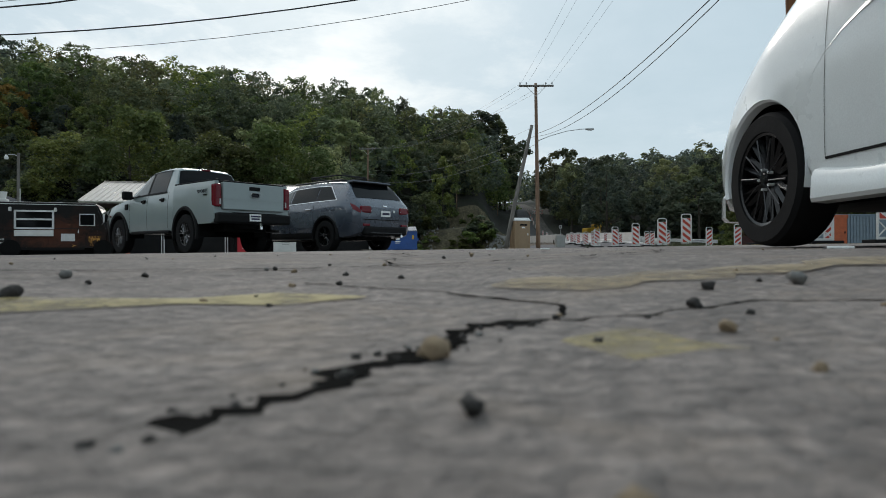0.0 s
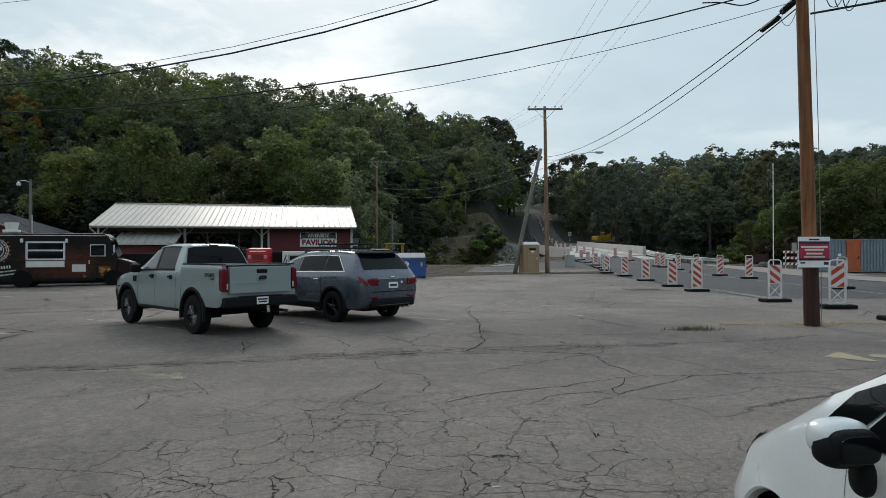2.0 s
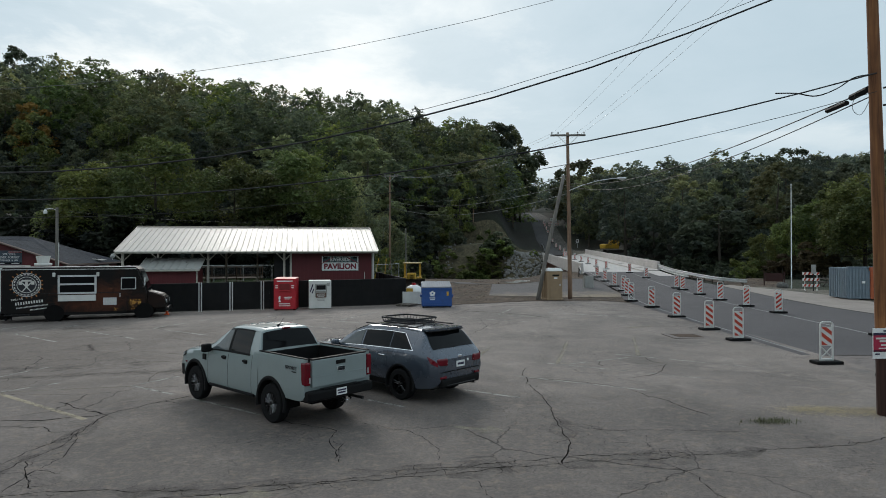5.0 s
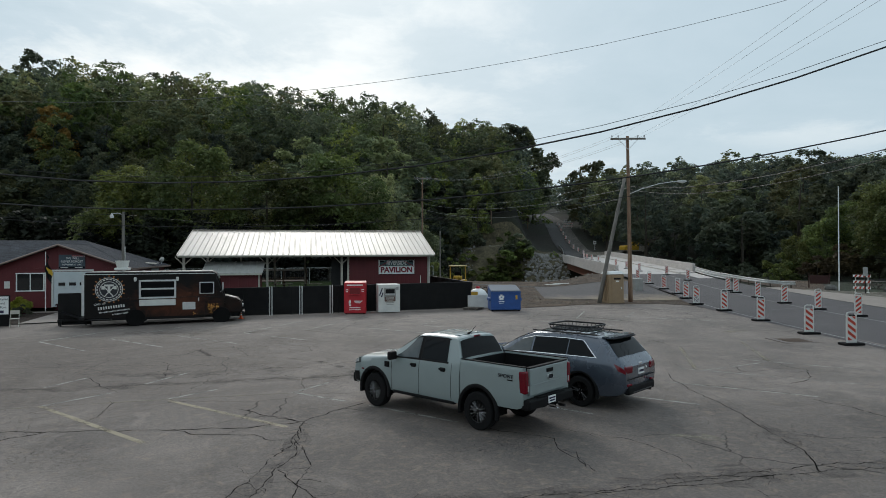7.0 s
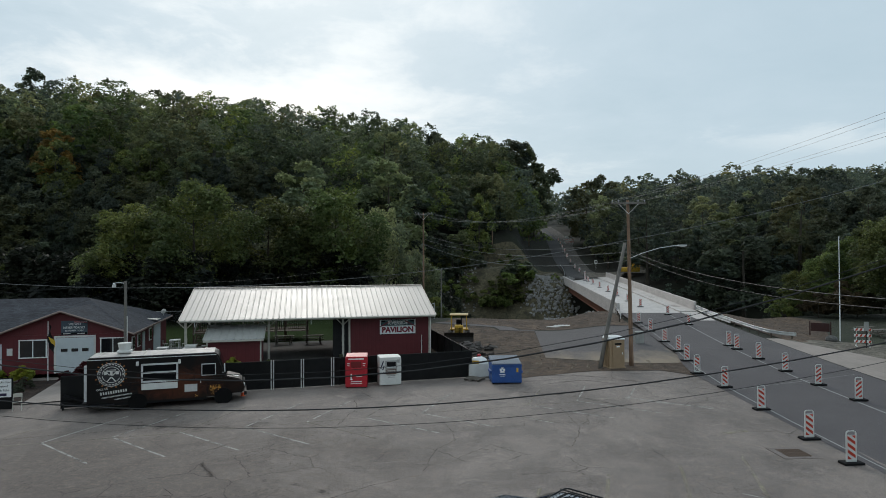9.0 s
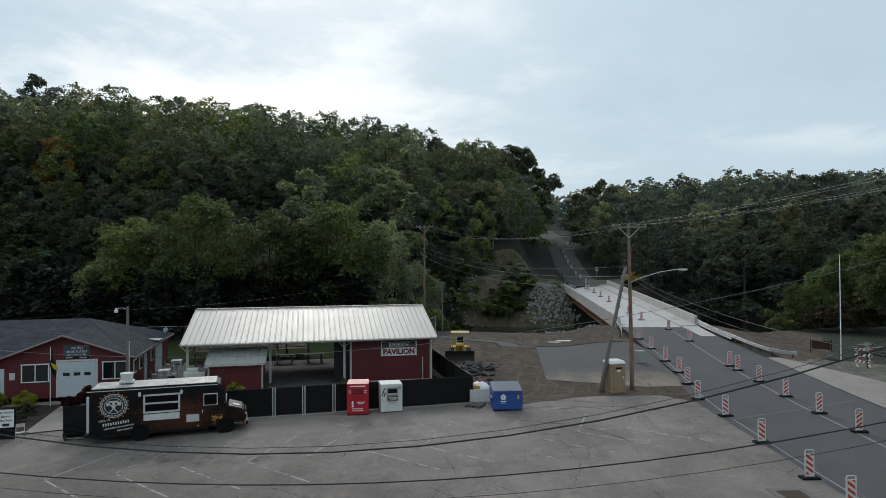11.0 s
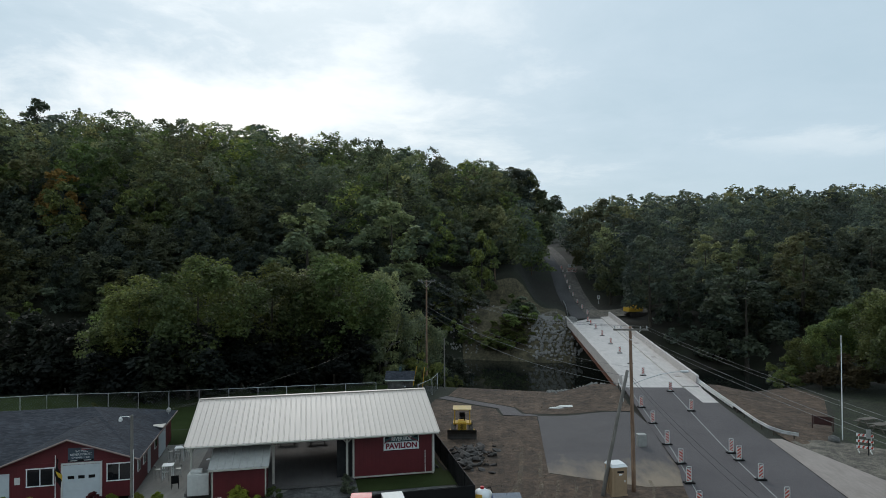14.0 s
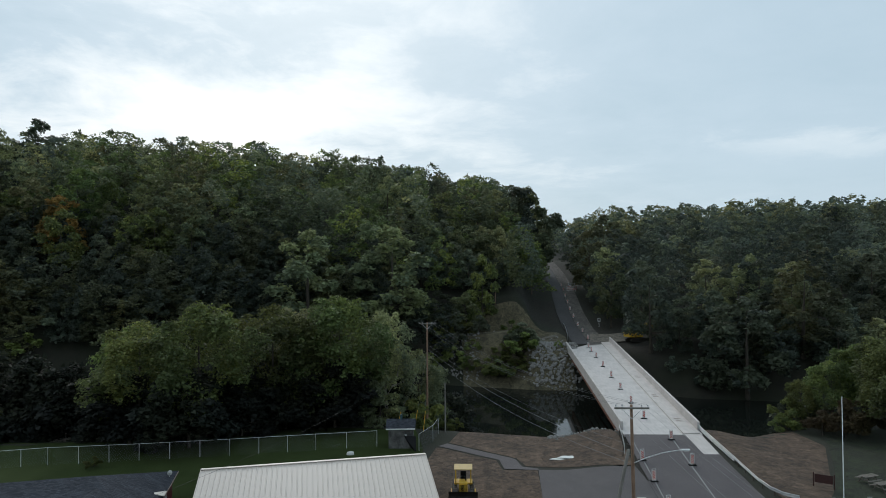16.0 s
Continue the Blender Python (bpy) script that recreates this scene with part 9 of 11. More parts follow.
        part("fog_lamp", boxed((-2.47, 0.60 * s, 0.60), (0.05, 0.20, 0.055), -5 * s, 0.015), M["tail_red"], t)
        part("headlight", boxed((2.18, 0.68 * s, 0.82), (0.22, 0.3, 0.13), 20 * -s, 0.03), M["lens_clear"], t)
    for g in b.patch(2.60, 3.0, (-2.34, -2.24), (-2.462, -2.462), 0.012, 12, 6):
        grid_part("taillight", g, M["tail_red"], t, "red tail light")
    part("lower_bumper", boxed((-2.44, 0, 0.47), (0.14, 1.36, 0.20), 0, 0.05), M["black"], t)
    part("skid_strip", boxed((-2.505, 0, 0.42), (0.03, 1.0, 0.022), 0, 0.008), M["rim_grey"], t)
    part("bumper_crease", boxed((-2.478, 0, 0.72), (0.02, 1.36, 0.015)), M["black"], t)
    part("number_plate", boxed((-2.478, 0, 0.86), (0.02, 0.29, 0.135)), M["white"], t)
    bars_on(t, "plate_bar", [((-2.49, 0, 0.86), (0.004, 0.22, 0.05))], M["navy"])
    part("sticker", rodded((-2.46, -0.27, 0.92), (-2.482, -0.27, 0.92), 0.03), M["white"], t)
    part("badge", boxed((-2.452, 0, 1.03), (0.03, 0.13, 0.045), 0, 0.01), M["chrome"], t)
    part("rear_wiper", rodded((-2.315, 0.05, 1.15), (-2.28, -0.35, 1.19), 0.012), M["black"], t)
    part("exhaust", rodded((-2.3, -0.5, 0.36), (-2.5, -0.5, 0.36), 0.035), M["chrome"], t)
    part("antenna", rodded((-1.62, 0, 1.64), (-1.74, 0, 1.78), 0.01, 0.005), M["black"], t)
    part("chassis", boxed((0, 0, 0.34), (4.2, 1.1, 0.14)), M["underbody"], t)
    arch_flare(t, b, AX, R + 0.01, 0.43, 0.06, 0.93, M["black"])
    arch_flare(t, b, -AX, R + 0.01, 0.43, 0.06, 0.93, M["black"])
    for x in (AX, -AX):
        liner(t, x, R + 0.01, 0.435, 0.5, 0.90)
        for s in (1, -1):
            wheel(t, x, 0.825 * s, R, 0.235, 0.235, 5, "split", s)
    # roof basket
    r = thing("roof_basket", "black steel roof basket on crossbars", "roof basket", t.matrix_basis @ pose(-0.78, 0, 1.60) @ Matrix.Diagonal((0.88, 0.9, 1, 1)))
    for x in (0.35, -0.35):
        part("crossbar", rodded((x, -0.66, 0.05), (x, 0.66, 0.05), 0.022), M["black_metal"], r)
        for s in (1, -1):
            part("foot", boxed((x, 0.64 * s, 0.0), (0.10, 0.05, 0.10), 0, 0.015), M["black"], r)
    for z, w, L in ((0.10, 0.47, 0.60), (0.205, 0.52, 0.66)):
        bm = bmesh.new()
        tube(bm, [(L, -w + 0.1, z), (L, w - 0.1, z), (L - 0.1, w, z), (-L + 0.1, w, z), (-L, w - 0.1, z), (-L, -w + 0.1, z), (-L + 0.1, -w, z), (L - 0.1, -w, z), (L, -w + 0.1, z)], 0.021, 6)
        part("hoop", bm, M["black_metal"], r)
    for k in range(9):
        part("floor_slat", rodded((-0.54 + 0.135 * k, -0.46, 0.10), (-0.54 + 0.135 * k, 0.46, 0.10), 0.010, None, 5), M["black_metal"], r)
    for k in range(10):
        for s in (1, -1):
            part("upright", rodded((-0.55 + 0.122 * k, 0.47 * s, 0.10), (-0.57 + 0.127 * k, 0.52 * s, 0.205), 0.008, None, 4), M["black_metal"], r)
    for k in range(6):
        for s in (1, -1):
            part("upright", rodded((0.6 * s, -0.4 + 0.16 * k, 0.10), (0.66 * s, -0.42 + 0.168 * k, 0.205), 0.008, None, 4), M["black_metal"], r)
    return t


suv()


def hatchback():
    t = thing("hatchback", "white compact hatchback with black alloy wheels", "car", pose(1.868, 1.847, 0.028, 0, 0, 92.2) @ Matrix.Diagonal((0.92, 0.92, 0.92, 1)))
    R, AX = 0.305, 1.265
    low = [(0.5, 0.20), (0.815, 0.22), (0.850, 0.60)]
    st = [(-1.97, [(0.38, 0.34), (0.70, 0.35), (0.78, 0.60), (0.74, 0.92), (0.62, 1.0), (0.35, 1.02), (0, 1.03)]),
          (-1.75, [(0.5, 0.26), (0.80, 0.28), (0.845, 0.62), (0.81, 1.02), (0.58, 1.36), (0.35, 1.40), (0, 1.41)]),
          (-1.2, [*low, (0.83, 1.04), (0.575, 1.475), (0.35, 1.52), (0, 1.53)]),
          (-0.3, [*low, (0.835, 1.02), (0.585, 1.48), (0.35, 1.525), (0, 1.535)]),
          (0.15, [*low, (0.835, 1.0), (0.595, 1.455), (0.35, 1.50), (0, 1.51)]),
          (0.60, [*low, (0.832, 0.985), (0.665, 1.355), (0.36, 1.415), (0, 1.425)]),
          (1.02, [(0.5, 0.20), (0.815, 0.22), (0.85, 0.60), (0.828, 0.965), (0.74, 1.135), (0.40, 1.18), (0, 1.19)]),
          (1.265, [(0.5, 0.22), (0.815, 0.23), (0.852, 0.60), (0.822, 0.90), (0.735, 0.985), (0.40, 1.025), (0, 1.035)]),
          (1.61, [(0.5, 0.20), (0.80, 0.21), (0.835, 0.52), (0.785, 0.74), (0.69, 0.822), (0.40, 0.885), (0, 0.90)]),
          (1.80, [(0.42, 0.19), (0.73, 0.195), (0.775, 0.47), (0.695, 0.65), (0.60, 0.715), (0.36, 0.785), (0, 0.805)]),
          (1.90, [(0.30, 0.20), (0.58, 0.20), (0.64, 0.44), (0.56, 0.59), (0.48, 0.645), (0.32, 0.69), (0, 0.70)]),
          (1.95, [(0.22, 0.26), (0.46, 0.27), (0.52, 0.44), (0.46, 0.57), (0.40, 0.61), (0.26, 0.64), (0, 0.65)])]
    b = Body(st, [(AX, R + 0.015, 0.340), (-AX, R + 0.015, 0.340)], 0.55)
    smooth_part("body", b.mesh(-1.97, 1.95, 0.035, 4), M["paint_white"], t)
    grid_part("windshield", b.roof_patch(4.25, (1.04, 1.10), (0.12, 0.06), 0.010), M["glass"], t)
    grid_part("rear_window", b.roof_patch(4.2, (-1.93, -1.93), (-1.55, -1.52)), M["glass"], t)
    for g in b.patch(3.12, 3.84, (0.78, 0.52), (-0.28, -0.28)):
        grid_part("front_side_window", g, M["glass"], t)
    for g in b.patch(3.12, 3.86, (-0.36, -0.36), (-1.20, -1.15)):
        grid_part("rear_side_window", g, M["glass"], t)
    for g in b.patch(3.22, 3.80, (0.99, 0.86), (0.785, 0.53)):
        grid_part("quarter_window", g, M["glass"], t)
    for g in b.patch(4.06, 4.10, (1.06, 1.06), (1.50, 1.50), 0.0015, 12, 1):
        grid_part("hood_gap", g, M["black"], t)
    for g in b.patch(3.02, 4.02, (1.735, 1.60), (1.86, 1.84), 0.010, 10, 8):
        grid_part("headlight", g, M["glass"], t, "smoked dark headlight")
    for g in b.patch(3.35, 3.85, (1.655, 1.60), (1.70, 1.66), 0.013, 4, 4):
        grid_part("indicator", g, M["tail_red"], t)
    for xa, xb in ((0.80, 0.78), (-0.32, -0.32), (-1.16, -1.1)):
        for g in b.patch(1.35, 3.08, (xa, xb), (xa + 0.0028, xb + 0.0028), 0.0012, 1, 14):
            grid_part("door_gap", g, M["black"], t)
    for g in b.patch(1.33, 1.36, (0.80, 0.80), (-1.16, -1.16), 0.002, 14, 1):
        grid_part("door_gap", g, M["black"], t)
    # the pressed crease that climbs along the doors
    for s in (1, -1):
        rows = []
        for i in range(19):
            f = i / 18
            x = 0.90 - 1.9 * f
            u = 2.13 + 0.42 * (1 - math.exp(-12 * f)) + 0.45 * f
            deep, tall = 0.007 * min(1, 3 * f) * (1 - f ** 6), 0.13 * min(1, 2 * f) + 0.002
            p, q = b.point(x, u + tall), b.point(x, u)
            rows.append([(p[0], (p[1] - 0.001) * s, p[2]), (q[0], (q[1] + deep) * s, q[2]), (q[0], (q[1] - 0.002) * s, q[2] + 0.004)])
        smooth_part("door_crease", sheet(rows), M["paint_white"], t, angle=20)
        # side skirt, sculpted towards the front wheel
        rows = []
        for i in range(13):
            f = i / 12
            x = 0.86 - 1.76 * f
            k = 0.80 + 0.25 * max(0.0, 1 - f * 5) ** 2
            y = 0.872 - 0.012 * min(1, 4 * f)
            rows.append([(x, s * 0.80, 0.165 + 0.01 * f), (x, s * (y - 0.012), 0.170 + 0.012 * f), (x - 0.01, s * y, 0.185 + 0.012 * f), (x - 0.012, s * (y - 0.004), 0.175 + 0.09 * k), (x - 0.015, s * (y - 0.014), 0.175 + 0.115 * k), (x - 0.02, s * 0.83, 0.18 + 0.12 * k)])
        smooth_part("side_skirt", sheet(rows), M["paint_white"], t)
        rows = []
        for i in range(7):
            f = i / 6
            x = 1.63 + 0.16 * f
            y = b.point(x, 1.4)[1]
            rows.append([(x, s * (y - 0.12), 0.125), (x, s * (y - 0.010), 0.13), (x, s * (y + 0.010), 0.15), (x, s * (y + 0.010), 0.255), (x, s * (y - 0.004), 0.275)])
        smooth_part("bumper_lip", sheet(rows), M["paint_white"], t)
        m = smooth_part("mirror", pod((0.605, 0.972 * s, 1.052), (0.115, 0.182, 0.125), 6 * s, 0.7), M["black"], t)
        part("mirror_cap", pod((0.632, 0.966 * s, 1.082), (0.135, 0.196, 0.126), 8 * s, 0.68), M["paint_white"], m, smooth=True)
        part("mirror_rim", pod((0.583, 0.956 * s, 1.066), (0.11, 0.172, 0.118), 6 * s, 0.6), M["black"], m, smooth=True)
        part("mirror_glass", pod((0.532, 0.955 * s, 1.066), (0.012, 0.145, 0.092), 6 * s, 0.6), M["glass"], m, smooth=True)
        part("mirror_arm", pod((0.625, 0.888 * s, 0.950), (0.10, 0.065, 0.135), 0, 0.8), M["black"], m, smooth=True)
        for x in (0.02, -0.98):
            part("door_handle", boxed((x, 0.865 * s, 0.88), (0.19, 0.03, 0.035), 0, 0.012), M["paint_white"], t)
    part("front_bumper_grille", boxed((1.93, 0, 0.42), (0.05, 0.8, 0.16), 0, 0.02), M["black"], t)
    part("chassis", boxed((0, 0, 0.24), (3.7, 1.0, 0.1)), M["underbody"], t)
    arch_flare(t, b, AX, R + 0.015, 0.340, 0.004, 0.825, M["paint_white"], "arch_lip", 0.02)
    for x in (AX, -AX):
        liner(t, x, R + 0.015, 0.333, 0.45, 0.838)
        for s in (1, -1):
            wheel(t, x, 0.745 * s, R, 0.195, 0.214, 10, "accent", s)
    return t


hatchback()


# ---- the food truck ----
def food_truck():
    n = Nodes("black_wrap_with_brown_glow")
    a = n.noise(0.55, 4, 0.5, 0.5)
    col = n.ramp(a, (0.46, (0.006, 0.0055, 0.0055)), (0.62, (0.014, 0.007, 0.005)), (0.80, (0.030, 0.012, 0.007)))
    # a printed ember glow below and behind the hatch
    squash = n.nt.nodes.new("ShaderNodeMapping")
    squash.inputs["Location"].default_value, squash.inputs["Scale"].default_value = (-0.95, 0.0, -0.95), (0.42, 0.0, 0.80)
    n.link(n.co.outputs["Object"], squash.inputs["Vector"])
    size = n.nt.nodes.new("ShaderNodeVectorMath")
    size.operation = "LENGTH"
    n.link(squash.outputs[0], size.inputs[0])
    ember = n.math("ADD", size.outputs["Value"], n.math("MULTIPLY", n.math("SUBTRACT", n.noise(1.8, 6, 0.65, 1.4), 0.5), 1.6))
    col = n.mix(n.ramp(ember, (0.15, 0.9), (0.9, 0.0)), col, (0.085, 0.028, 0.014))
    streak = n.noise(1.1, 5, 0.6, 1.0, None, (0.7, 1, 3.2))
    col = n.mix(n.math("MULTIPLY", n.ramp(streak, (0.58, 0.0), (0.70, 0.8)), n.ramp(size.outputs["Value"], (0.3, 1.0), (1.1, 0.0))), col, (0.16, 0.065, 0.035))
    M["wrap"] = n.done(col, 0.42, 0.0, Coat_Weight=0.05, Specular_IOR_Level=0.2)
    t = thing("food_truck", "black food truck with a round logo and serving window", "food truck", pose(-24.25, 34.11, lot_z(-24, 34.2), 0, 0, 20) @ Matrix.Diagonal((1.055, 1, 1, 1)))
    H = 2.88
    prof = [(-1.9, 0.48), (4.62, 0.48), (4.72, 1.55), (4.30, H - 0.12), (4.12, H), (-1.82, H), (-1.9, H - 0.1)]
    bm = bmesh.new()
    prism(bm, [(x, z) for x, z in prof], -1.06, 1.06, pose(0, 0, 0, 90, 0, 0))
    bmesh.ops.bevel(bm, geom=[e for e in bm.edges if abs(e.verts[0].co.y - e.verts[1].co.y) < 0.01 and (e.verts[0].co.z + e.verts[1].co.z) / 2 > 1.5], offset=0.07, segments=3, affect="EDGES")
    smooth_part("body", bm, M["wrap"], t)
    part("roof_sheet", boxed((1.15, 0, H + 0.012), (5.9, 1.96, 0.03), 0, 0.01), M["roof_silver"], t)
    part("drip_rail", boxed((1.1, -1.07, H - 0.10), (6.2, 0.03, 0.035)), M["steel"], t)
    for k in range(6):
        part("roof_bow", boxed((-1.4 + 1.0 * k, 0, H + 0.035), (0.08, 1.9, 0.03)), M["roof_silver"], t)
    # nose
    bm = bmesh.new()
    prism(bm, [(4.45, 0.55), (5.55, 0.55), (5.62, 0.95), (5.45, 1.30), (4.75, 1.52), (4.45, 1.55)], -0.92, 0.92, pose(0, 0, 0, 90, 0, 0))
    bmesh.ops.bevel(bm, geom=bm.edges[:], offset=0.06, segments=3, affect="EDGES")
    smooth_part("hood", bm, M["wrap"], t)
    bm = bmesh.new()
    ret = bmesh.ops.create_circle(bm, cap_ends=True, radius=0.22, segments=20)
    bmesh.ops.transform(bm, matrix=pose(5.12, -0.25, 1.435, 0, 17, 0), verts=ret["verts"])
    part("hood_emblem", bm, M["offwhite"], t)
    part("grille", boxed((5.60, 0, 0.95), (0.06, 1.2, 0.42), 0, 0.02), M["black"], t)
    part("bumper", boxed((5.66, 0, 0.52), (0.14, 2.0, 0.2), 0, 0.03), M["black_metal"], t)
    for s in (1, -1):
        part("headlight", rodded((5.56, 0.72 * s, 0.95), (5.64, 0.72 * s, 0.95), 0.11, 0.10, 14), M["lens_clear"], t)
    # windshield and side glass
    part("windshield", slab_face(bmesh.new(), [(4.74, -0.92, 1.62), (4.74, 0.92, 1.62), (4.38, 0.92, 2.62), (4.38, -0.92, 2.62)], 0.02), M["glass"], t)
    w = part("side_window", boxed((3.82, -1.07, 1.98), (0.72, 0.03, 0.66), 0, 0.03), M["steel"], t)
    part("pane", boxed((3.82, -1.088, 1.98), (0.62, 0.012, 0.56), 0, 0.03), M["glass"], w)
    d = part("cab_door", boxed((3.82, -1.062, 1.45), (0.98, 0.012, 1.75)), M["wrap"], t)
    part("door_handle", boxed((3.42, -1.085, 1.35), (0.04, 0.03, 0.2)), M["steel"], d)
    bm = bmesh.new()
    tube(bm, [(4.5, -1.05, 1.75), (4.62, -1.32, 1.85), (4.62, -1.32, 2.3)], 0.015)
    part("mirror_arm", bm, M["steel"], t)
    part("mirror", boxed((4.62, -1.34, 2.08), (0.06, 0.20, 0.42), 0, 0.02), M["steel"], t)
    # serving hatch
    f = bmesh.new()
    for z in (2.42, 1.98, 1.50):
        box(f, (1.46, -1.09, z), (1.70, 0.06, 0.09))
    for x in (0.63, 2.29):
        box(f, (x, -1.09, 1.96), (0.09, 0.06, 1.0))
    fr = part("serving_hatch", f, M["steel"], t, "aluminium framed serving window")
    for z in (2.2, 1.74):
        part("shutter", boxed((1.46, -1.075, z), (1.58, 0.02, 0.36)), M["glass"], fr)
    part("counter", boxed((1.46, -1.13, 1.24), (1.70, 0.14, 0.32), 0, 0.01), M["offwhite"], t, "white fold-down counter")
    g = part("vent_grille", boxed((2.95, -1.07, 1.02), (0.62, 0.03, 0.40)), M["steel"], t)
    for k in range(7):
        part("slat", boxed((2.70 + 0.083 * k, -1.092, 1.02), (0.03, 0.02, 0.34)), M["offwhite"], g)
    for x in (0.42, 2.40):
        part("awning_lamp", boxed((x, -1.12, 2.50), (0.12, 0.14, 0.22), 0, 0.03), M["offwhite"], t)
    part("trim_rail", boxed((1.5, -1.068, 1.50), (6.0, 0.012, 0.03)), M["black_metal"], t)
    # round logo
    logo = bmesh.new()
    rod(logo, (-0.78, -1.062, 1.98), (-0.78, -1.074, 1.98), 0.63, None, 36)
    L = part("logo", logo, M["offwhite"], t, "round pale logo with crossed tools")
    part("logo_ring", rodded((-0.78, -1.074, 1.98), (-0.78, -1.080, 1.98), 0.60, None, 36), M["navy_black"], L)
    part("logo_disc", rodded((-0.78, -1.080, 1.98), (-0.78, -1.086, 1.98), 0.43, None, 32), M["offwhite"], L)
    part("logo_core", rodded((-0.78, -1.086, 1.98), (-0.78, -1.090, 1.98), 0.40, None, 32), M["navy_black"], L)
    bm = bmesh.new()
    box(bm, (-0.78, -1.094, 2.20), (0.44, 0.008, 0.10))
    box(bm, (-0.78, -1.094, 2.03), (0.12, 0.008, 0.36))
    for a in (40, -40):
        box(bm, (0, 0, 0), (0.05, 0.008, 0.66), 0, 0, pose(-0.78, -1.095, 1.86, 0, a, 0))
    for x in (-1.05, -0.51):
        box(bm, (x, -1.094, 2.08), (0.14, 0.008, 0.18))
    part("logo_tools", bm, M["offwhite"], L)
    bm = bmesh.new()
    for k in range(22):
        a = 2 * math.pi * k / 22
        box(bm, (0, 0, 0), (0.10, 0.006, 0.05), 0, 0, pose(-0.78 + 0.535 * math.cos(a), -1.084, 1.98 + 0.535 * math.sin(a), 0, -math.degrees(a) + 90, 0))
    part("logo_letters", bm, M["offwhite"], L)
    bm = bmesh.new()
    for k in range(20):
        a = 2 * math.pi * k / 20
        r = 0.66 + 0.03 * (k % 3)
        box(bm, (0, 0, 0), (0.09, 0.006, 0.05), 0, 0, pose(-0.78 + r * math.cos(a), -1.064, 1.98 + r * math.sin(a), 0, -math.degrees(a), 0))
    part("logo_flames", bm, M["flame_ring"], L)
    me = writing("CALL US", 0.14, 0.003, bold=0.01)
    me.transform(pose(-1.20, -1.068, 1.22, 0, -7, 0))
    me.materials.append(M["offwhite"])
    new("letters", me).parent = t
    for x, z, wd, h in ((-0.68, 1.05, 1.26, 0.15), (-0.54, 0.84, 1.40, 0.07), (-0.22, 0.70, 0.85, 0.07)):
        bm = bmesh.new()
        kk = max(4, int(wd / (h * 0.75)))
        for i in range(kk):
            xx = (i + 0.5) / kk - 0.5
            box(bm, (xx * wd, 0, 0), (wd / kk * 0.55, 0.006, h), 0, 0, pose(x, -1.066, z, 0, -7, 0))
        part("text_bar", bm, M["offwhite"], t)
    # painted flames ahead of the front wheel arch
    for x0, x1, z0, z1, y in ((3.15, 4.42, 0.50, 1.10, -1.070), (4.66, 5.42, 0.74, 1.26, -0.926)):
        rows = [[(x, y, z0 + (z1 - z0) * k / 4) for x in (x0, (x0 + x1) / 2, x1)] for k in range(5)]
        part("flame", sheet(rows), M["flame"], t, "painted orange and yellow flames")
    # rear step and ladder rack
    part("rear_frame", boxed((-1.96, -0.9, 1.55), (0.14, 0.16, 1.9), 0, 0.02), M["steel"], t)
    part("rear_bumper", boxed((-2.02, 0, 0.45), (0.25, 2.0, 0.14), 0, 0.02), M["black_metal"], t)
    part("skirt", boxed((1.0, -1.0, 0.45), (5.4, 0.1, 0.22)), M["black"], t)
    part("side_step", boxed((-1.2, -1.12, 0.40), (1.1, 0.22, 0.05), 0, 0.01), M["black_metal"], t)
    part("roof_vent", boxed((-0.35, 0.15, H + 0.16), (0.7, 0.6, 0.14), 0, 0.04), M["offwhite"], t)
    bm = bmesh.new()
    rod(bm, (-0.35, 0.15, H + 0.22), (-0.35, 0.15, H + 0.62), 0.26, 0.34, 16)
    part("exhaust_fan", bm, M["offwhite"], t)
    for x in (0.42, 4.54):
        bm = bmesh.new()
        rod(bm, (x, -1.075, 0.44), (x, -0.5, 0.44), 0.45, None, 26)
        part("wheel_well", bm, M["underbody"], t)
        for s in (1, -1):
            wheel(t, x, 0.94 * s + (-0.02 * s), 0.40, 0.24, 0.22, 6, "plain", s)
    return t


M["roof_silver"] = plain("weathered_silver_roof", (0.40, 0.385, 0.37), 0.5, 0.3, vary=0.5, scale=2.2, fine=14)


def flame_print():
    """Licking flames, clear between the tongues."""
    n = Nodes("orange_flame_print")
    lick = n.noise(3.4, 5, 0.55, 2.6, None, (1.0, 1, 0.75))
    ring = n.math("ABSOLUTE", n.math("SUBTRACT", lick, 0.5))
    spot = n.ramp(n.noise(1.6, 2, 0.5), (0.50, 0.0), (0.58, 1.0))
    keep = n.math("MULTIPLY", n.ramp(ring, (0.012, 1.0), (0.050, 0.0)), spot)
    mat = n.done(n.ramp(ring, (0.0, (0.75, 0.42, 0.08)), (0.05, (0.45, 0.10, 0.012))), 0.5)
    nt = n.nt
    clear, mixer = nt.nodes.new("ShaderNodeBsdfTransparent"), nt.nodes.new("ShaderNodeMixShader")
    nt.links.new(keep, mixer.inputs[0])
    nt.links.new(clear.outputs[0], mixer.inputs[1])
    nt.links.new(n.bsdf.outputs[0], mixer.inputs[2])
    nt.links.new(mixer.outputs[0], nt.nodes["Material Output"].inputs[0])
    return mat


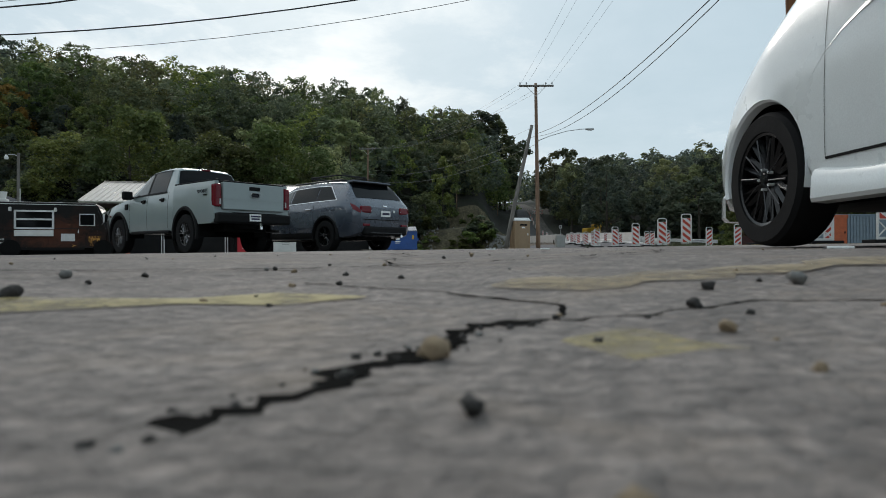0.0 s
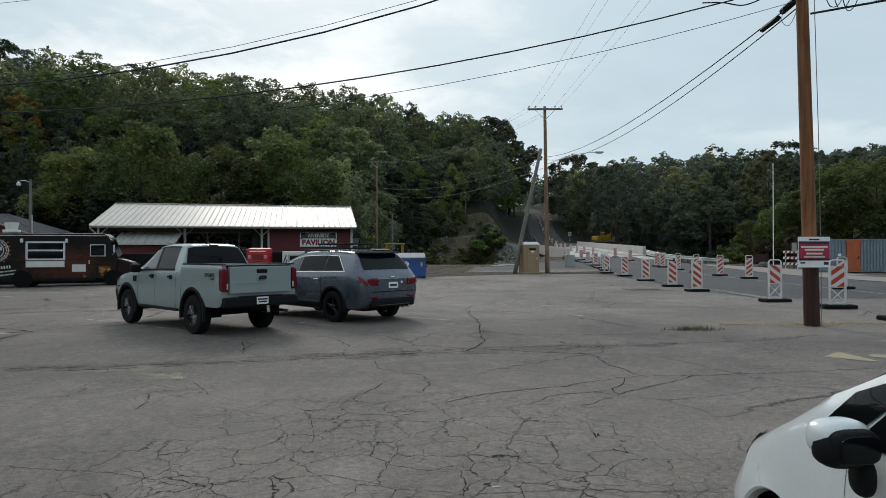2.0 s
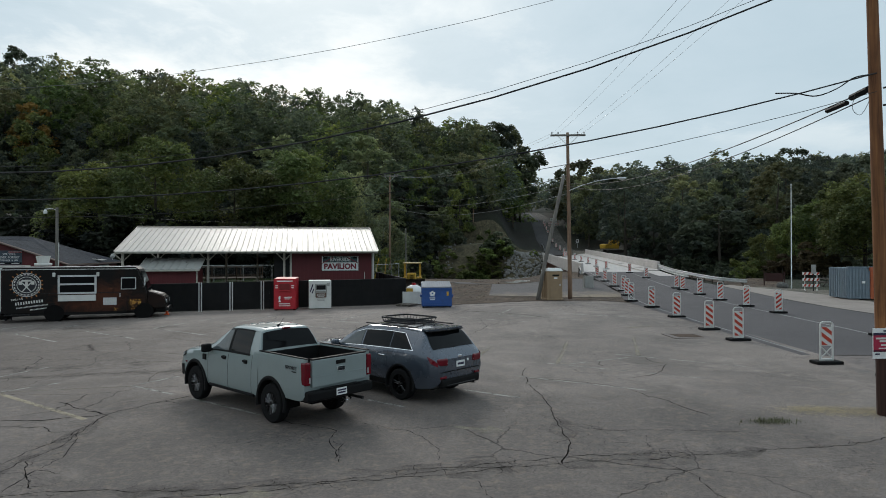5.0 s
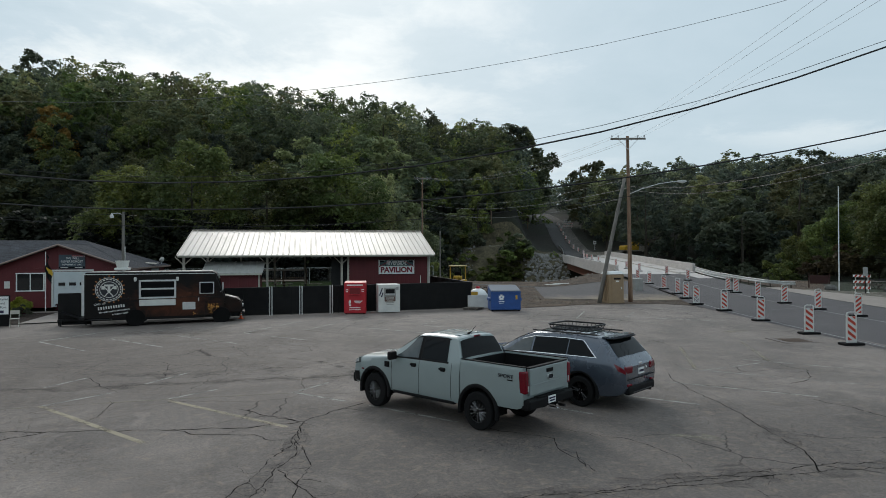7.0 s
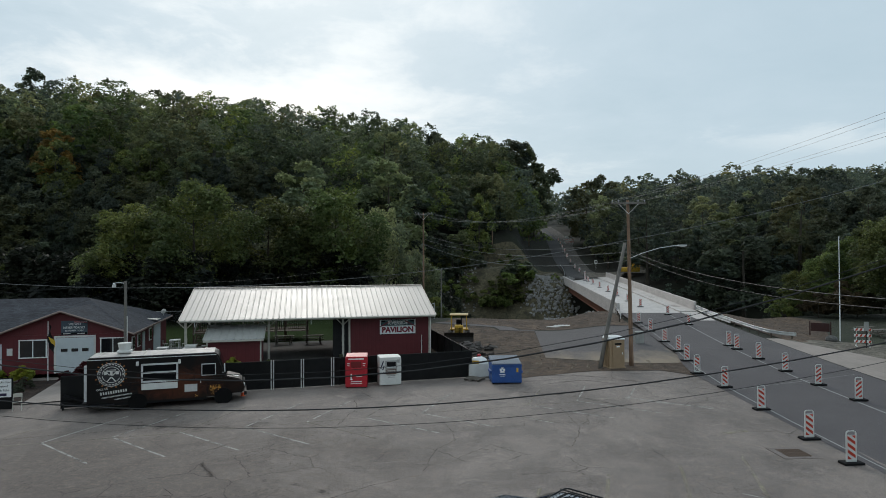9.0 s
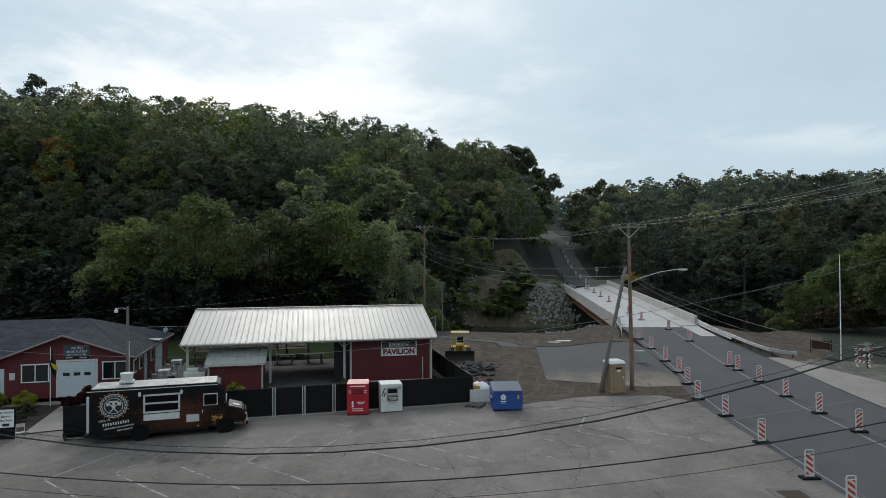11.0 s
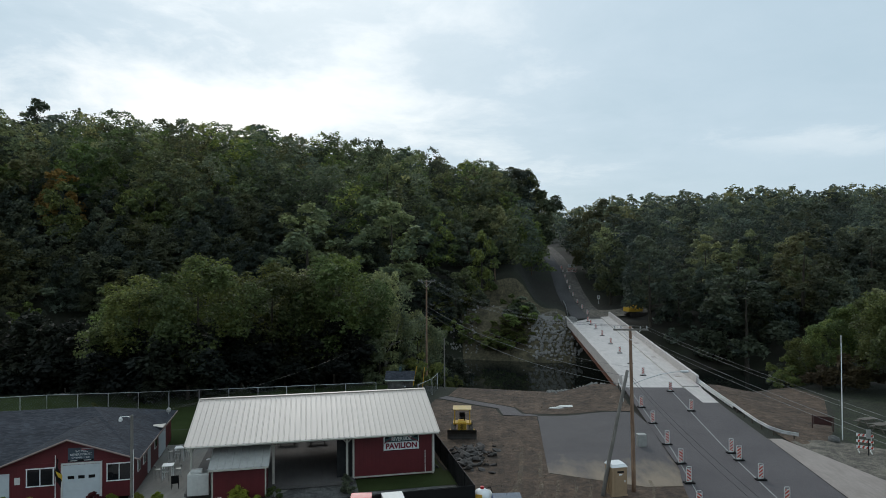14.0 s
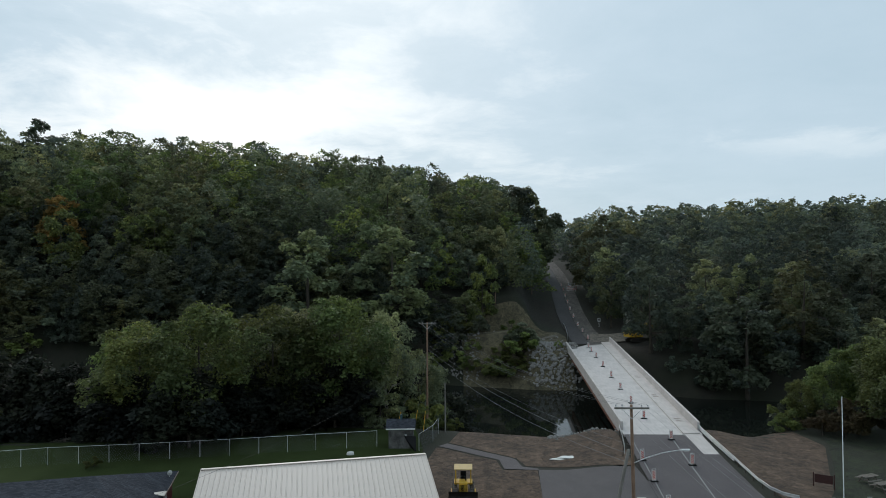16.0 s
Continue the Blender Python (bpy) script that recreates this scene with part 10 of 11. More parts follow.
M["flame"] = flame_print()
M["flame_ring"] = plain("dull_orange_print", (0.42, 0.15, 0.03), 0.5, vary=0.5, scale=8)
food_truck()
t = thing("tow_dolly", "small black trailer tongue with a folded ramp", "trailer", pose(-27.2, 33.8, lot_z(-27, 33.8), 0, 0, 30))
part("frame", boxed((0, 0, 0.30), (1.5, 0.10, 0.10)), M["black_metal"], t)
part("ramp", slab_face(bmesh.new(), [(-0.6, -0.35, 0.75), (0.6, -0.5, 0.35), (0.7, 0.1, 0.35), (-0.5, 0.3, 0.8)], 0.05), M["black_metal"], t)
for x in (-0.6, 0.6):
    part("leg", boxed((x, 0, 0.15), (0.08, 0.5, 0.30)), M["black_metal"], t)


# ---- paint, cracks and grit on the lot ----
def worn_paint(name, color, low, high):
    """Old road paint, worn through to the asphalt in spots."""
    n = Nodes(name)
    a, b = n.noise(1.7, 5, 0.65), n.noise(38, 4, 0.75)
    keep = n.ramp(n.math("ADD", n.math("MULTIPLY", a, 0.6), n.math("MULTIPLY", b, 0.4)), (low, 0.0), (high, 0.8))
    mat = n.done(n.ramp(b, (0.3, tuple(c * 0.75 for c in color)), (0.7, color)), 0.85)
    nt = n.nt
    clear, mixer = nt.nodes.new("ShaderNodeBsdfTransparent"), nt.nodes.new("ShaderNodeMixShader")
    nt.links.new(keep, mixer.inputs[0])
    nt.links.new(clear.outputs[0], mixer.inputs[1])
    nt.links.new(n.bsdf.outputs[0], mixer.inputs[2])
    nt.links.new(mixer.outputs[0], nt.nodes["Material Output"].inputs[0])
    return mat


M["stripe_white"] = worn_paint("worn_white_stripe", (0.50, 0.48, 0.44), 0.38, 0.54)
M["stripe_yellow"] = worn_paint("worn_yellow_stripe", (0.50, 0.41, 0.20), 0.38, 0.55)
M["stripe_beige"] = worn_paint("worn_beige_stripe", (0.46, 0.39, 0.28), 0.34, 0.52)
M["stain"] = worn_paint("dark_drip_stain", (0.060, 0.052, 0.048), 0.46, 0.80)
M["stripe_tan"] = worn_paint("dull_tan_band", (0.38, 0.295, 0.18), 0.36, 0.58)
M["stripe_cream"] = worn_paint("worn_cream_arrow", (0.52, 0.44, 0.29), 0.26, 0.46)
M["stripe_ghost"] = worn_paint("nearly_gone_stripe", (0.42, 0.37, 0.27), 0.42, 0.66)
M["crack"] = plain("crack_filled_with_dirt", (0.016, 0.015, 0.014), 1.0, vary=0.4, scale=12, Specular_IOR_Level=0.0)
M["tar"] = worn_paint("old_crack_filler", (0.105, 0.090, 0.080), 0.40, 0.66)
details = random.Random(41)


def ribbon(name, pts, width, material, label, category, lift=0.004, jag=0.0, step=0.5):
    """A flat band that lies on the lot along a line of plan points; jag makes it wander and change width."""
    line = []
    for (x0, y0), (x1, y1) in zip(pts, pts[1:]):
        k = max(1, int(math.hypot(x1 - x0, y1 - y0) / step))
        line += [(x0 + (x1 - x0) * i / k, y0 + (y1 - y0) * i / k) for i in range(k)]
    line.append(pts[-1])
    rows = []
    drift = 0.0
    for i, (x, y) in enumerate(line):
        a, b = line[max(i - 1, 0)], line[min(i + 1, len(line) - 1)]
        dx, dy = b[0] - a[0], b[1] - a[1]
        d = math.hypot(dx, dy) or 1.0
        nx, ny = -dy / d, dx / d
        w = width / 2
        if jag:
            drift = 0.72 * drift + details.uniform(-jag, jag)
            x, y = x + nx * drift, y + ny * drift
            w *= details.uniform(0.25, 1.6)
            if i in (0, len(line) - 1):
                w *= 0.15
        rows.append([(x - nx * w, y - ny * w), (x + nx * w, y + ny * w)])
    bm = sheet([[(px, py, lot_z(px, py) + lift) for px, py in row] for row in rows])
    for f in bm.faces:
        if f.normal.z < 0:
            f.normal_flip()
    return tagged(part(name, bm, material), label, category, kind="structure")


def stripe(a, b, material, w=0.10):
    ribbon("parking_stripe", [a, b], w, M[material], "faded painted parking stripe on the asphalt", "road marking", 0.005)


def lot_paint():
    # far double row of slanted stalls either side of a long line
    ribbon("parking_stripe", [(-30, 25.7), (-25.0, 27.1), (-20.1, 28.4), (-13.9, 30.3), (-8.2, 32.1), (-5.3, 32.8), (2.9, 35.0)], 0.10, M["stripe_ghost"], "faded painted parking stripe on the asphalt", "road marking", 0.005)
    for k in range(12):
        x, y = -27.4 + 2.76 * k, 26.45 + 0.80 * k
        up = (3.6, 4.9, 4.6, 4.9, 5.0, 4.6, 4.6, 4.9, 0.0, 4.2, 4.1, 0.0)[k]
        if up:
            stripe((x, y + 0.05), (x + 0.29 * up, y + 0.98 * up), "stripe_white" if k % 3 else "stripe_ghost", 0.10)
        stripe((x, y), (x + 3.8, y - 2.85), "stripe_ghost" if k in (0, 5, 8) else "stripe_white", 0.10)
    for a, b in (((3.0, 34.8), (4.1, 37.6)), ((3.9, 34.2), (7.3, 32.5)), ((-0.2, 31.9), (1.5, 30.7)), ((-3.1, 31.2), (-1.6, 29.9))):
        stripe(a, b, "stripe_white", 0.09)
    # the middle row and its long line
    ribbon("parking_stripe", [(-20.5, 14.0), (-17.1, 14.9), (-13.6, 15.8), (-10.3, 16.5)], 0.09, M["stripe_ghost"], "faded painted parking stripe on the asphalt", "road marking", 0.005)
    for a, b in (((-16.3, 15.2), (-12.1, 12.1)), ((-13.3, 15.7), (-9.6, 13.2)), ((-19.8, 14.5), (-16.0, 11.7))):
        stripe(a, b, "stripe_beige", 0.13)
    for a, b in (((-10.3, 16.5), (-8.8, 15.5)), ((-8.2, 15.1), (-6.0, 13.5)), ((-10.4, 16.5), (-9.7, 17.8)), ((-3.9, 14.8), (-3.0, 14.1)), ((-1.7, 15.8), (-0.4, 14.9)), ((-16.3, 15.2), (-15.3, 16.7)), ((-17.7, 17.4), (-17.3, 18.8)), ((-15.0, 17.8), (-14.5, 19.5)), ((-13.4, 15.9), (-12.6, 17.0))):
        stripe(a, b, "stripe_white", 0.09)
    # stalls along the road side
    for a, b in (((2.2, 24.0), (1.1, 19.2)), ((4.9, 25.0), (3.9, 20.6)), ((-0.7, 22.9), (-1.3, 20.4)), ((-3.3, 21.6), (-3.7, 19.8))):
        stripe(a, b, "stripe_ghost", 0.14)
    for a, b in (((0.7, 19.5), (5.0, 16.7)), ((-0.3, 17.5), (2.7, 15.6)), ((1.0, 19.0), (3.5, 20.3)), ((3.2, 21.0), (6.4, 18.6))):
        stripe(a, b, "stripe_white", 0.07)
    stripe((5.2, 27.9), (6.6, 28.4), "stripe_ghost", 0.35)
    # traffic arrows and old bands
    for x, y, a in ((-4.85, 9.0, 10), (-4.2, 8.6, -30), (-1.39, 12.31, -20)):
        c, s = math.cos(radians(a)), math.sin(radians(a))
        ribbon("arrow_marking", [(x - 0.5 * c, y - 0.5 * s), (x + 0.1 * c, y + 0.1 * s)], 0.16, M["stripe_ghost"], "worn yellow traffic arrow on the asphalt", "road marking", 0.005)
        rows = [[(x + 0.1 * c + 0.28 * s, y + 0.1 * s - 0.28 * c, 0), (x + 0.1 * c - 0.28 * s, y + 0.1 * s + 0.28 * c, 0)], [(x + 0.55 * c + 0.02 * s, y + 0.55 * s - 0.02 * c, 0), (x + 0.55 * c - 0.02 * s, y + 0.55 * s + 0.02 * c, 0)]]
        bm = sheet([[(p[0], p[1], lot_z(p[0], p[1]) + 0.006) for p in row] for row in rows])
        tagged(part("arrow_marking", bm, M["stripe_ghost"]), "worn yellow traffic arrow head on the asphalt", "road marking", kind="structure")
    # the arrow before the near pole points along the entrance
    bm = bmesh.new()
    bm.faces.new([bm.verts.new((x, y, lot_z(x, y) + 0.006)) for x, y in ((4.95, 9.57), (5.36, 9.17), (5.46, 9.14), (5.44, 9.52), (5.40, 9.93), (5.32, 9.90))])
    tagged(part("arrow_marking", bm, M["stripe_cream"]), "worn cream traffic arrow head on the asphalt", "road marking", kind="structure")
    ribbon("arrow_marking", [(5.60, 9.57), (6.1, 9.60), (6.9, 9.66)], 0.20, M["stripe_cream"], "worn cream shaft of a traffic arrow on the asphalt", "road marking", 0.005, 0.01, 0.1)
    ribbon("old_band", [(-0.22, 0.755), (-0.115, 0.80), (0.055, 0.875), (0.35, 1.03), (0.9, 1.32)], 0.062, M["stripe_tan"], "worn band of old yellow paint on the asphalt", "road marking", 0.002, 0.003, 0.03)
    ribbon("old_band", [(-0.60, 0.62), (-0.45, 0.66), (-0.30, 0.70)], 0.05, M["stripe_yellow"], "patch of old yellow paint on the asphalt", "road marking", 0.002, 0.004, 0.05)
    ribbon("old_band", [(-0.205, 0.555), (-0.135, 0.54)], 0.045, M["stripe_yellow"], "patch of old yellow paint on the asphalt", "road marking", 0.001, 0.003, 0.02)


lot_paint()


def cracks():
    def crack(pts, w=0.012, jag=0.05, step=0.16, mat="crack", lift=0.003, twigs=0.0, reach=0.6):
        """A crack with side twigs that wander off it, all one mesh."""
        ob = ribbon("crack", pts, w, M[mat], "jagged dark crack in the asphalt", "crack", lift, jag, step)
        if not twigs:
            return
        bm = bmesh.new()
        bm.from_mesh(ob.data)
        for (x0, y0), (x1, y1) in zip(pts, pts[1:]):
            L = math.hypot(x1 - x0, y1 - y0)
            for _ in range(int(L * twigs + details.random())):
                f = details.random()
                x, y = x0 + (x1 - x0) * f, y0 + (y1 - y0) * f
                a = math.atan2(y1 - y0, x1 - x0) + details.choice((-1, 1)) * details.uniform(0.25, 1.5)
                ww = w * details.uniform(0.35, 0.75)
                last = None
                k = int(details.uniform(0.3, 1.0) * reach / (step * 0.8)) + 2
                for i in range(k):
                    nx, ny = -math.sin(a), math.cos(a)
                    h = ww * (1 - i / k) * details.uniform(0.5, 1.4) / 2 + 0.0004
                    pair = [bm.verts.new((x + nx * h * q, y + ny * h * q, lot_z(x, y) + lift)) for q in (-1, 1)]
                    if last:
                        bm.faces.new((last[0], last[1], pair[1], pair[0]))
                    last = pair
                    a += details.uniform(-0.75, 0.75)
                    x, y = x + math.cos(a) * step * 0.8, y + math.sin(a) * step * 0.8
        bm.to_mesh(ob.data)
        bm.free()

    # broad dark seams first, the cracks run inside them
    for line, w in (([(-9.25, 13.4), (-9.15, 12.2), (-9.0, 11.2), (-9.1, 10.2), (-9.2, 9.2)], 0.45), ([(-18.8, 17.2), (-15.7, 17.5), (-12.0, 18.3), (-8.9, 18.8)], 0.7), ([(-17.5, 19.4), (-14.9, 19.0), (-11.5, 19.8)], 0.9),
                    ([(-6.8, 9.2), (-5.2, 9.3), (-3.7, 9.6), (-2.1, 10.1), (-0.5, 10.3), (1.5, 10.6), (3.4, 11.0)], 0.55), ([(0.2, 13.2), (0.2, 11.6)], 0.4), ([(-22.5, 30.4), (-18.5, 29.6), (-15.0, 30.2)], 1.2)):
        ribbon("stain", line, w, M["stain"], "dark dirty stain along a crack in the asphalt", "stain", 0.0015, 0.05, 0.4)
    # the star of cracks ahead of the pickup
    for line in ([(-20.5, 12.6), (-15.6, 12.9), (-13.2, 13.0), (-10.3, 13.2), (-9.3, 13.6), (-8.8, 14.7), (-8.2, 15.3)], [(-11.2, 14.8), (-10.5, 14.2), (-9.4, 13.6)], [(-16.5, 12.0), (-15.1, 12.3), (-14.5, 13.1)]):
        crack(line, 0.030, 0.05, 0.15, twigs=0.3)
    for line in ([(-9.3, 13.6), (-9.2, 12.4), (-9.0, 11.5), (-9.0, 10.6), (-9.0, 9.7), (-9.1, 8.6)], [(-9.3, 13.5), (-9.2, 11.9), (-9.3, 10.7), (-9.35, 9.9), (-9.6, 8.8)], [(-9.2, 12.4), (-8.8, 11.5), (-8.5, 10.6), (-8.4, 9.2)], [(-9.0, 10.6), (-8.6, 9.9), (-8.0, 9.3)]):
        crack(line, 0.015, 0.045, 0.10, twigs=2.4, reach=0.8)
    for line in ([(-14.4, 13.6), (-14.3, 14.1), (-14.5, 15.0), (-14.7, 15.6)], [(-12.1, 13.1), (-11.4, 12.7), (-10.7, 12.6), (-10.1, 12.7), (-9.7, 12.2)], [(-18.8, 17.2), (-17.2, 17.2), (-15.7, 17.5), (-14.3, 17.8), (-12.0, 18.3), (-8.9, 18.8)], [(-17.3, 18.8), (-16.1, 17.5), (-15.2, 16.6)], [(-16.4, 21.7), (-15.6, 20.6), (-14.9, 18.6)]):
        crack(line, 0.018, 0.06, 0.16, twigs=1.0, reach=0.9)
    # from the suv towards the entrance
    for line in ([(0.1, 18.8), (-0.1, 17.6), (0.0, 16.3), (0.1, 14.7), (0.2, 13.2), (0.2, 12.2), (0.2, 11.4), (-0.1, 10.3)], [(0.0, 17.2), (1.2, 16.7), (2.4, 15.8), (2.8, 14.6), (3.3, 13.2)], [(3.8, 21.1), (4.1, 19.5), (4.3, 19.1), (3.6, 17.8), (2.8, 17.1)]):
        crack(line, 0.020, 0.05, 0.14, twigs=0.8)
    for line in ([(-3.8, 12.9), (-3.2, 12.4), (-2.7, 12.2), (-2.4, 11.8), (-2.1, 11.0), (-2.1, 10.5)], [(-3.8, 11.5), (-3.8, 10.8), (-3.7, 10.4)], [(0.5, 12.4), (1.2, 12.2), (2.1, 12.2), (3.8, 12.0)], [(1.4, 10.4), (1.7, 9.9), (1.8, 9.0), (2.0, 8.3)]):
        crack(line, 0.011, 0.04, 0.10, twigs=1.2, reach=0.5)
    # the crazed seam across the entrance
    for line in ([(-12.5, 9.0), (-9.5, 8.9), (-6.8, 9.2), (-5.2, 9.3), (-3.7, 9.6), (-2.1, 10.1), (-0.5, 10.3), (1.5, 10.6), (3.4, 11.0), (4.9, 11.3), (6.1, 11.8)], [(-6.0, 9.0), (-4.3, 9.25), (-2.6, 9.75), (-1.0, 10.15)], [(-3.0, 9.95), (-1.6, 10.25), (0.4, 10.75), (2.0, 10.9)]):
        crack(line, 0.014, 0.045, 0.09, twigs=3.0, reach=0.6)
    # old cracks near the start
    for line in ([(-0.4, 7.0), (0.0, 7.4), (1.0, 7.8), (1.7, 8.2), (2.1, 8.3), (2.8, 8.3), (4.0, 8.5), (5.2, 8.7), (8.0, 9.2)], [(1.8, 8.2), (1.7, 7.9), (1.5, 7.6), (1.5, 7.3), (1.8, 7.6), (2.2, 7.9), (2.7, 8.3)], [(0.4, 6.9), (0.6, 7.1), (0.8, 7.3), (1.5, 7.5)], [(1.0, 6.8), (1.4, 7.2)],
                 [(-1.5, 9.6), (-1.3, 8.9), (-0.7, 8.5), (-0.6, 7.9), (-0.7, 7.5)], [(-1.1, 8.2), (-1.3, 7.5), (-1.4, 7.3), (-1.3, 7.0)], [(-3.8, 7.5), (-3.6, 7.1), (-3.6, 6.8)], [(-3.5, 8.1), (-3.2, 7.7), (-3.1, 7.4)]):
        crack(line, 0.010, 0.025, 0.06, twigs=1.6, reach=0.4)
    for line in ([(-1.45, 7.4), (-1.7, 6.6), (-1.45, 5.7), (-1.8, 4.8), (-2.2, 4.5), (-3.3, 3.6)], [(0.46, 6.5), (0.1, 5.5), (0.45, 4.85), (1.0, 4.3), (1.05, 3.6)], [(-3.75, 5.1), (-2.8, 4.95), (-2.1, 4.7), (-1.2, 4.9), (-0.3, 4.5), (0.9, 4.7)],
                 [(0.27, 2.94), (0.19, 2.56), (0.03, 2.22), (-0.33, 2.03), (-0.42, 1.8), (-0.7, 1.5)], [(-0.33, 2.05), (-0.23, 2.66), (-0.3, 3.2), (-0.15, 3.9), (-0.3, 4.5)], [(-2.6, 3.3), (-1.9, 2.7), (-1.35, 2.6), (-1.2, 1.9), (-0.7, 1.9)], [(0.19, 2.94), (0.84, 2.97), (1.9, 3.05), (3.2, 3.1)]):
        crack(line, 0.0045, 0.013, 0.022, twigs=2.0, reach=0.2)
    # single cracks further off
    for line in ([(-7.5, 23.0), (-7.0, 26.0), (-6.3, 27.4), (-6.8, 30.0)], [(-1.4, 26.2), (-0.6, 29.0), (-0.9, 33.0)], [(-12.0, 30.0), (-11.6, 33.0), (-12.0, 35.0), (-11.2, 36.8)], [(-22, 20.5), (-16.1, 21.0), (-11, 20.2), (-7.5, 23.0)], [(-5.6, 13.2), (-4.2, 12.2), (-3.8, 10.6)], [(-27, 27.8), (-18, 30.4), (-9, 33.4)]):
        crack(line, 0.016, 0.06, 0.15, twigs=0.4)
    # the wide gap right before the camera's first place, and its neighbours
    crack([(-0.36, 0.40), (-0.31, 0.441), (-0.297, 0.452), (-0.284, 0.486), (-0.276, 0.515), (-0.259, 0.533), (-0.247, 0.573), (-0.229, 0.596), (-0.20, 0.606)], 0.0115, 0.0036, 0.0045, lift=0.0012)
    crack([(-0.72, 0.88), (-0.64, 0.90), (-0.47, 0.93), (-0.35, 0.96), (-0.24, 1.01), (-0.10, 1.10), (0.04, 1.24), (0.08, 1.31), (0.12, 1.44), (0.16, 1.65), (0.12, 1.86), (-0.05, 1.97), (-0.16, 2.1)], 0.0055, 0.007, 0.012, lift=0.0022, twigs=2.5, reach=0.08)
    for line in ([(-0.95, 1.16), (-0.88, 1.19), (-0.80, 1.22), (-0.77, 1.37), (-0.79, 1.85)], [(0.08, 1.31), (0.19, 1.32), (0.43, 1.44), (0.60, 1.46)], [(-0.30, 0.98), (-0.32, 1.09), (-0.31, 1.23), (-0.36, 1.51), (-0.33, 1.9)], [(-0.85, 0.97), (-0.75, 1.01), (-0.66, 1.09)], [(-0.78, 1.37), (-0.62, 1.42), (-0.48, 1.38), (-0.36, 1.5)], [(-1.2, 1.6), (-1.0, 1.66), (-0.79, 1.85), (-0.5, 1.95)]):
        crack(line, 0.0038, 0.008, 0.012, lift=0.0022, twigs=3.0, reach=0.09)
    crack([(0.10, 1.40), (0.19, 1.46), (0.26, 1.42), (0.25, 1.30), (0.34, 1.25)], 0.003, 0.005, 0.012, lift=0.0022)
    crack([(-0.20, 0.606), (-0.19, 0.66), (-0.226, 0.707), (-0.27, 0.744), (-0.36, 0.80)], 0.003, 0.004, 0.008, lift=0.0012)
    crack([(-0.20, 0.606), (-0.08, 0.66), (0.05, 0.65), (0.2, 0.75)], 0.0028, 0.005, 0.010, lift=0.0012)
    # broad smears of old crack filler
    for line in ([(-1.35, 1.75), (-1.02, 2.05), (-0.85, 2.6), (-0.55, 3.1)], [(-0.9, 1.75), (-0.72, 2.2), (-0.55, 2.8), (-0.4, 3.3)], [(-0.35, 1.82), (-0.28, 2.2), (-0.35, 2.9)], [(0.25, 3.1), (0.75, 3.4), (1.6, 3.3)]):
        ribbon("crack_filler", line, 0.028, M["tar"], "smear of old dark crack filler on the asphalt", "crack filler", 0.002, 0.008, 0.06)


cracks()


def pebble(x, y, r, color, flat=0.75):
    rng = random.Random(int(1000 * x) * 31 + int(1000 * y))
    r *= 0.82
    bm = bmesh.new()
    bmesh.ops.create_icosphere(bm, subdivisions=2, radius=r)
    k = Vector((rng.uniform(0, 50), rng.uniform(0, 50), 0))
    for v in bm.verts:
        v.co *= 0.8 + 0.55 * noise.noise(v.co / r * 0.9 + k) + 0.35 * noise.noise(v.co / r * 2.0 + k)
        v.co.z *= flat
    low = min(v.co.z for v in bm.verts)
    for v in bm.verts:
        v.co.z -= low + 0.06 * r
    ob = part("pebble", bm, M[color], smooth=True)
    ob.matrix_basis = pose(x, y, lot_z(x, y), 0, 0, rng.uniform(0, 360))
    tagged(ob, {"stone_tan": "small tan pebble on the asphalt", "stone_dark": "small dark cinder on the asphalt", "stone_grey": "small grey stone on the asphalt"}[color], "pebble", "loose stones on the lot")


M["stone_tan"] = plain("tan_pebble", (0.26, 0.19, 0.12), 0.85, vary=0.35, scale=60, bump=0.3, fine=400)
M["stone_dark"] = plain("dark_cinder", (0.035, 0.031, 0.028), 0.9, vary=0.4, scale=80, bump=0.4, fine=500)
M["stone_grey"] = plain("grey_gravel", (0.17, 0.165, 0.155), 0.85, vary=0.3, scale=60, bump=0.3, fine=400)


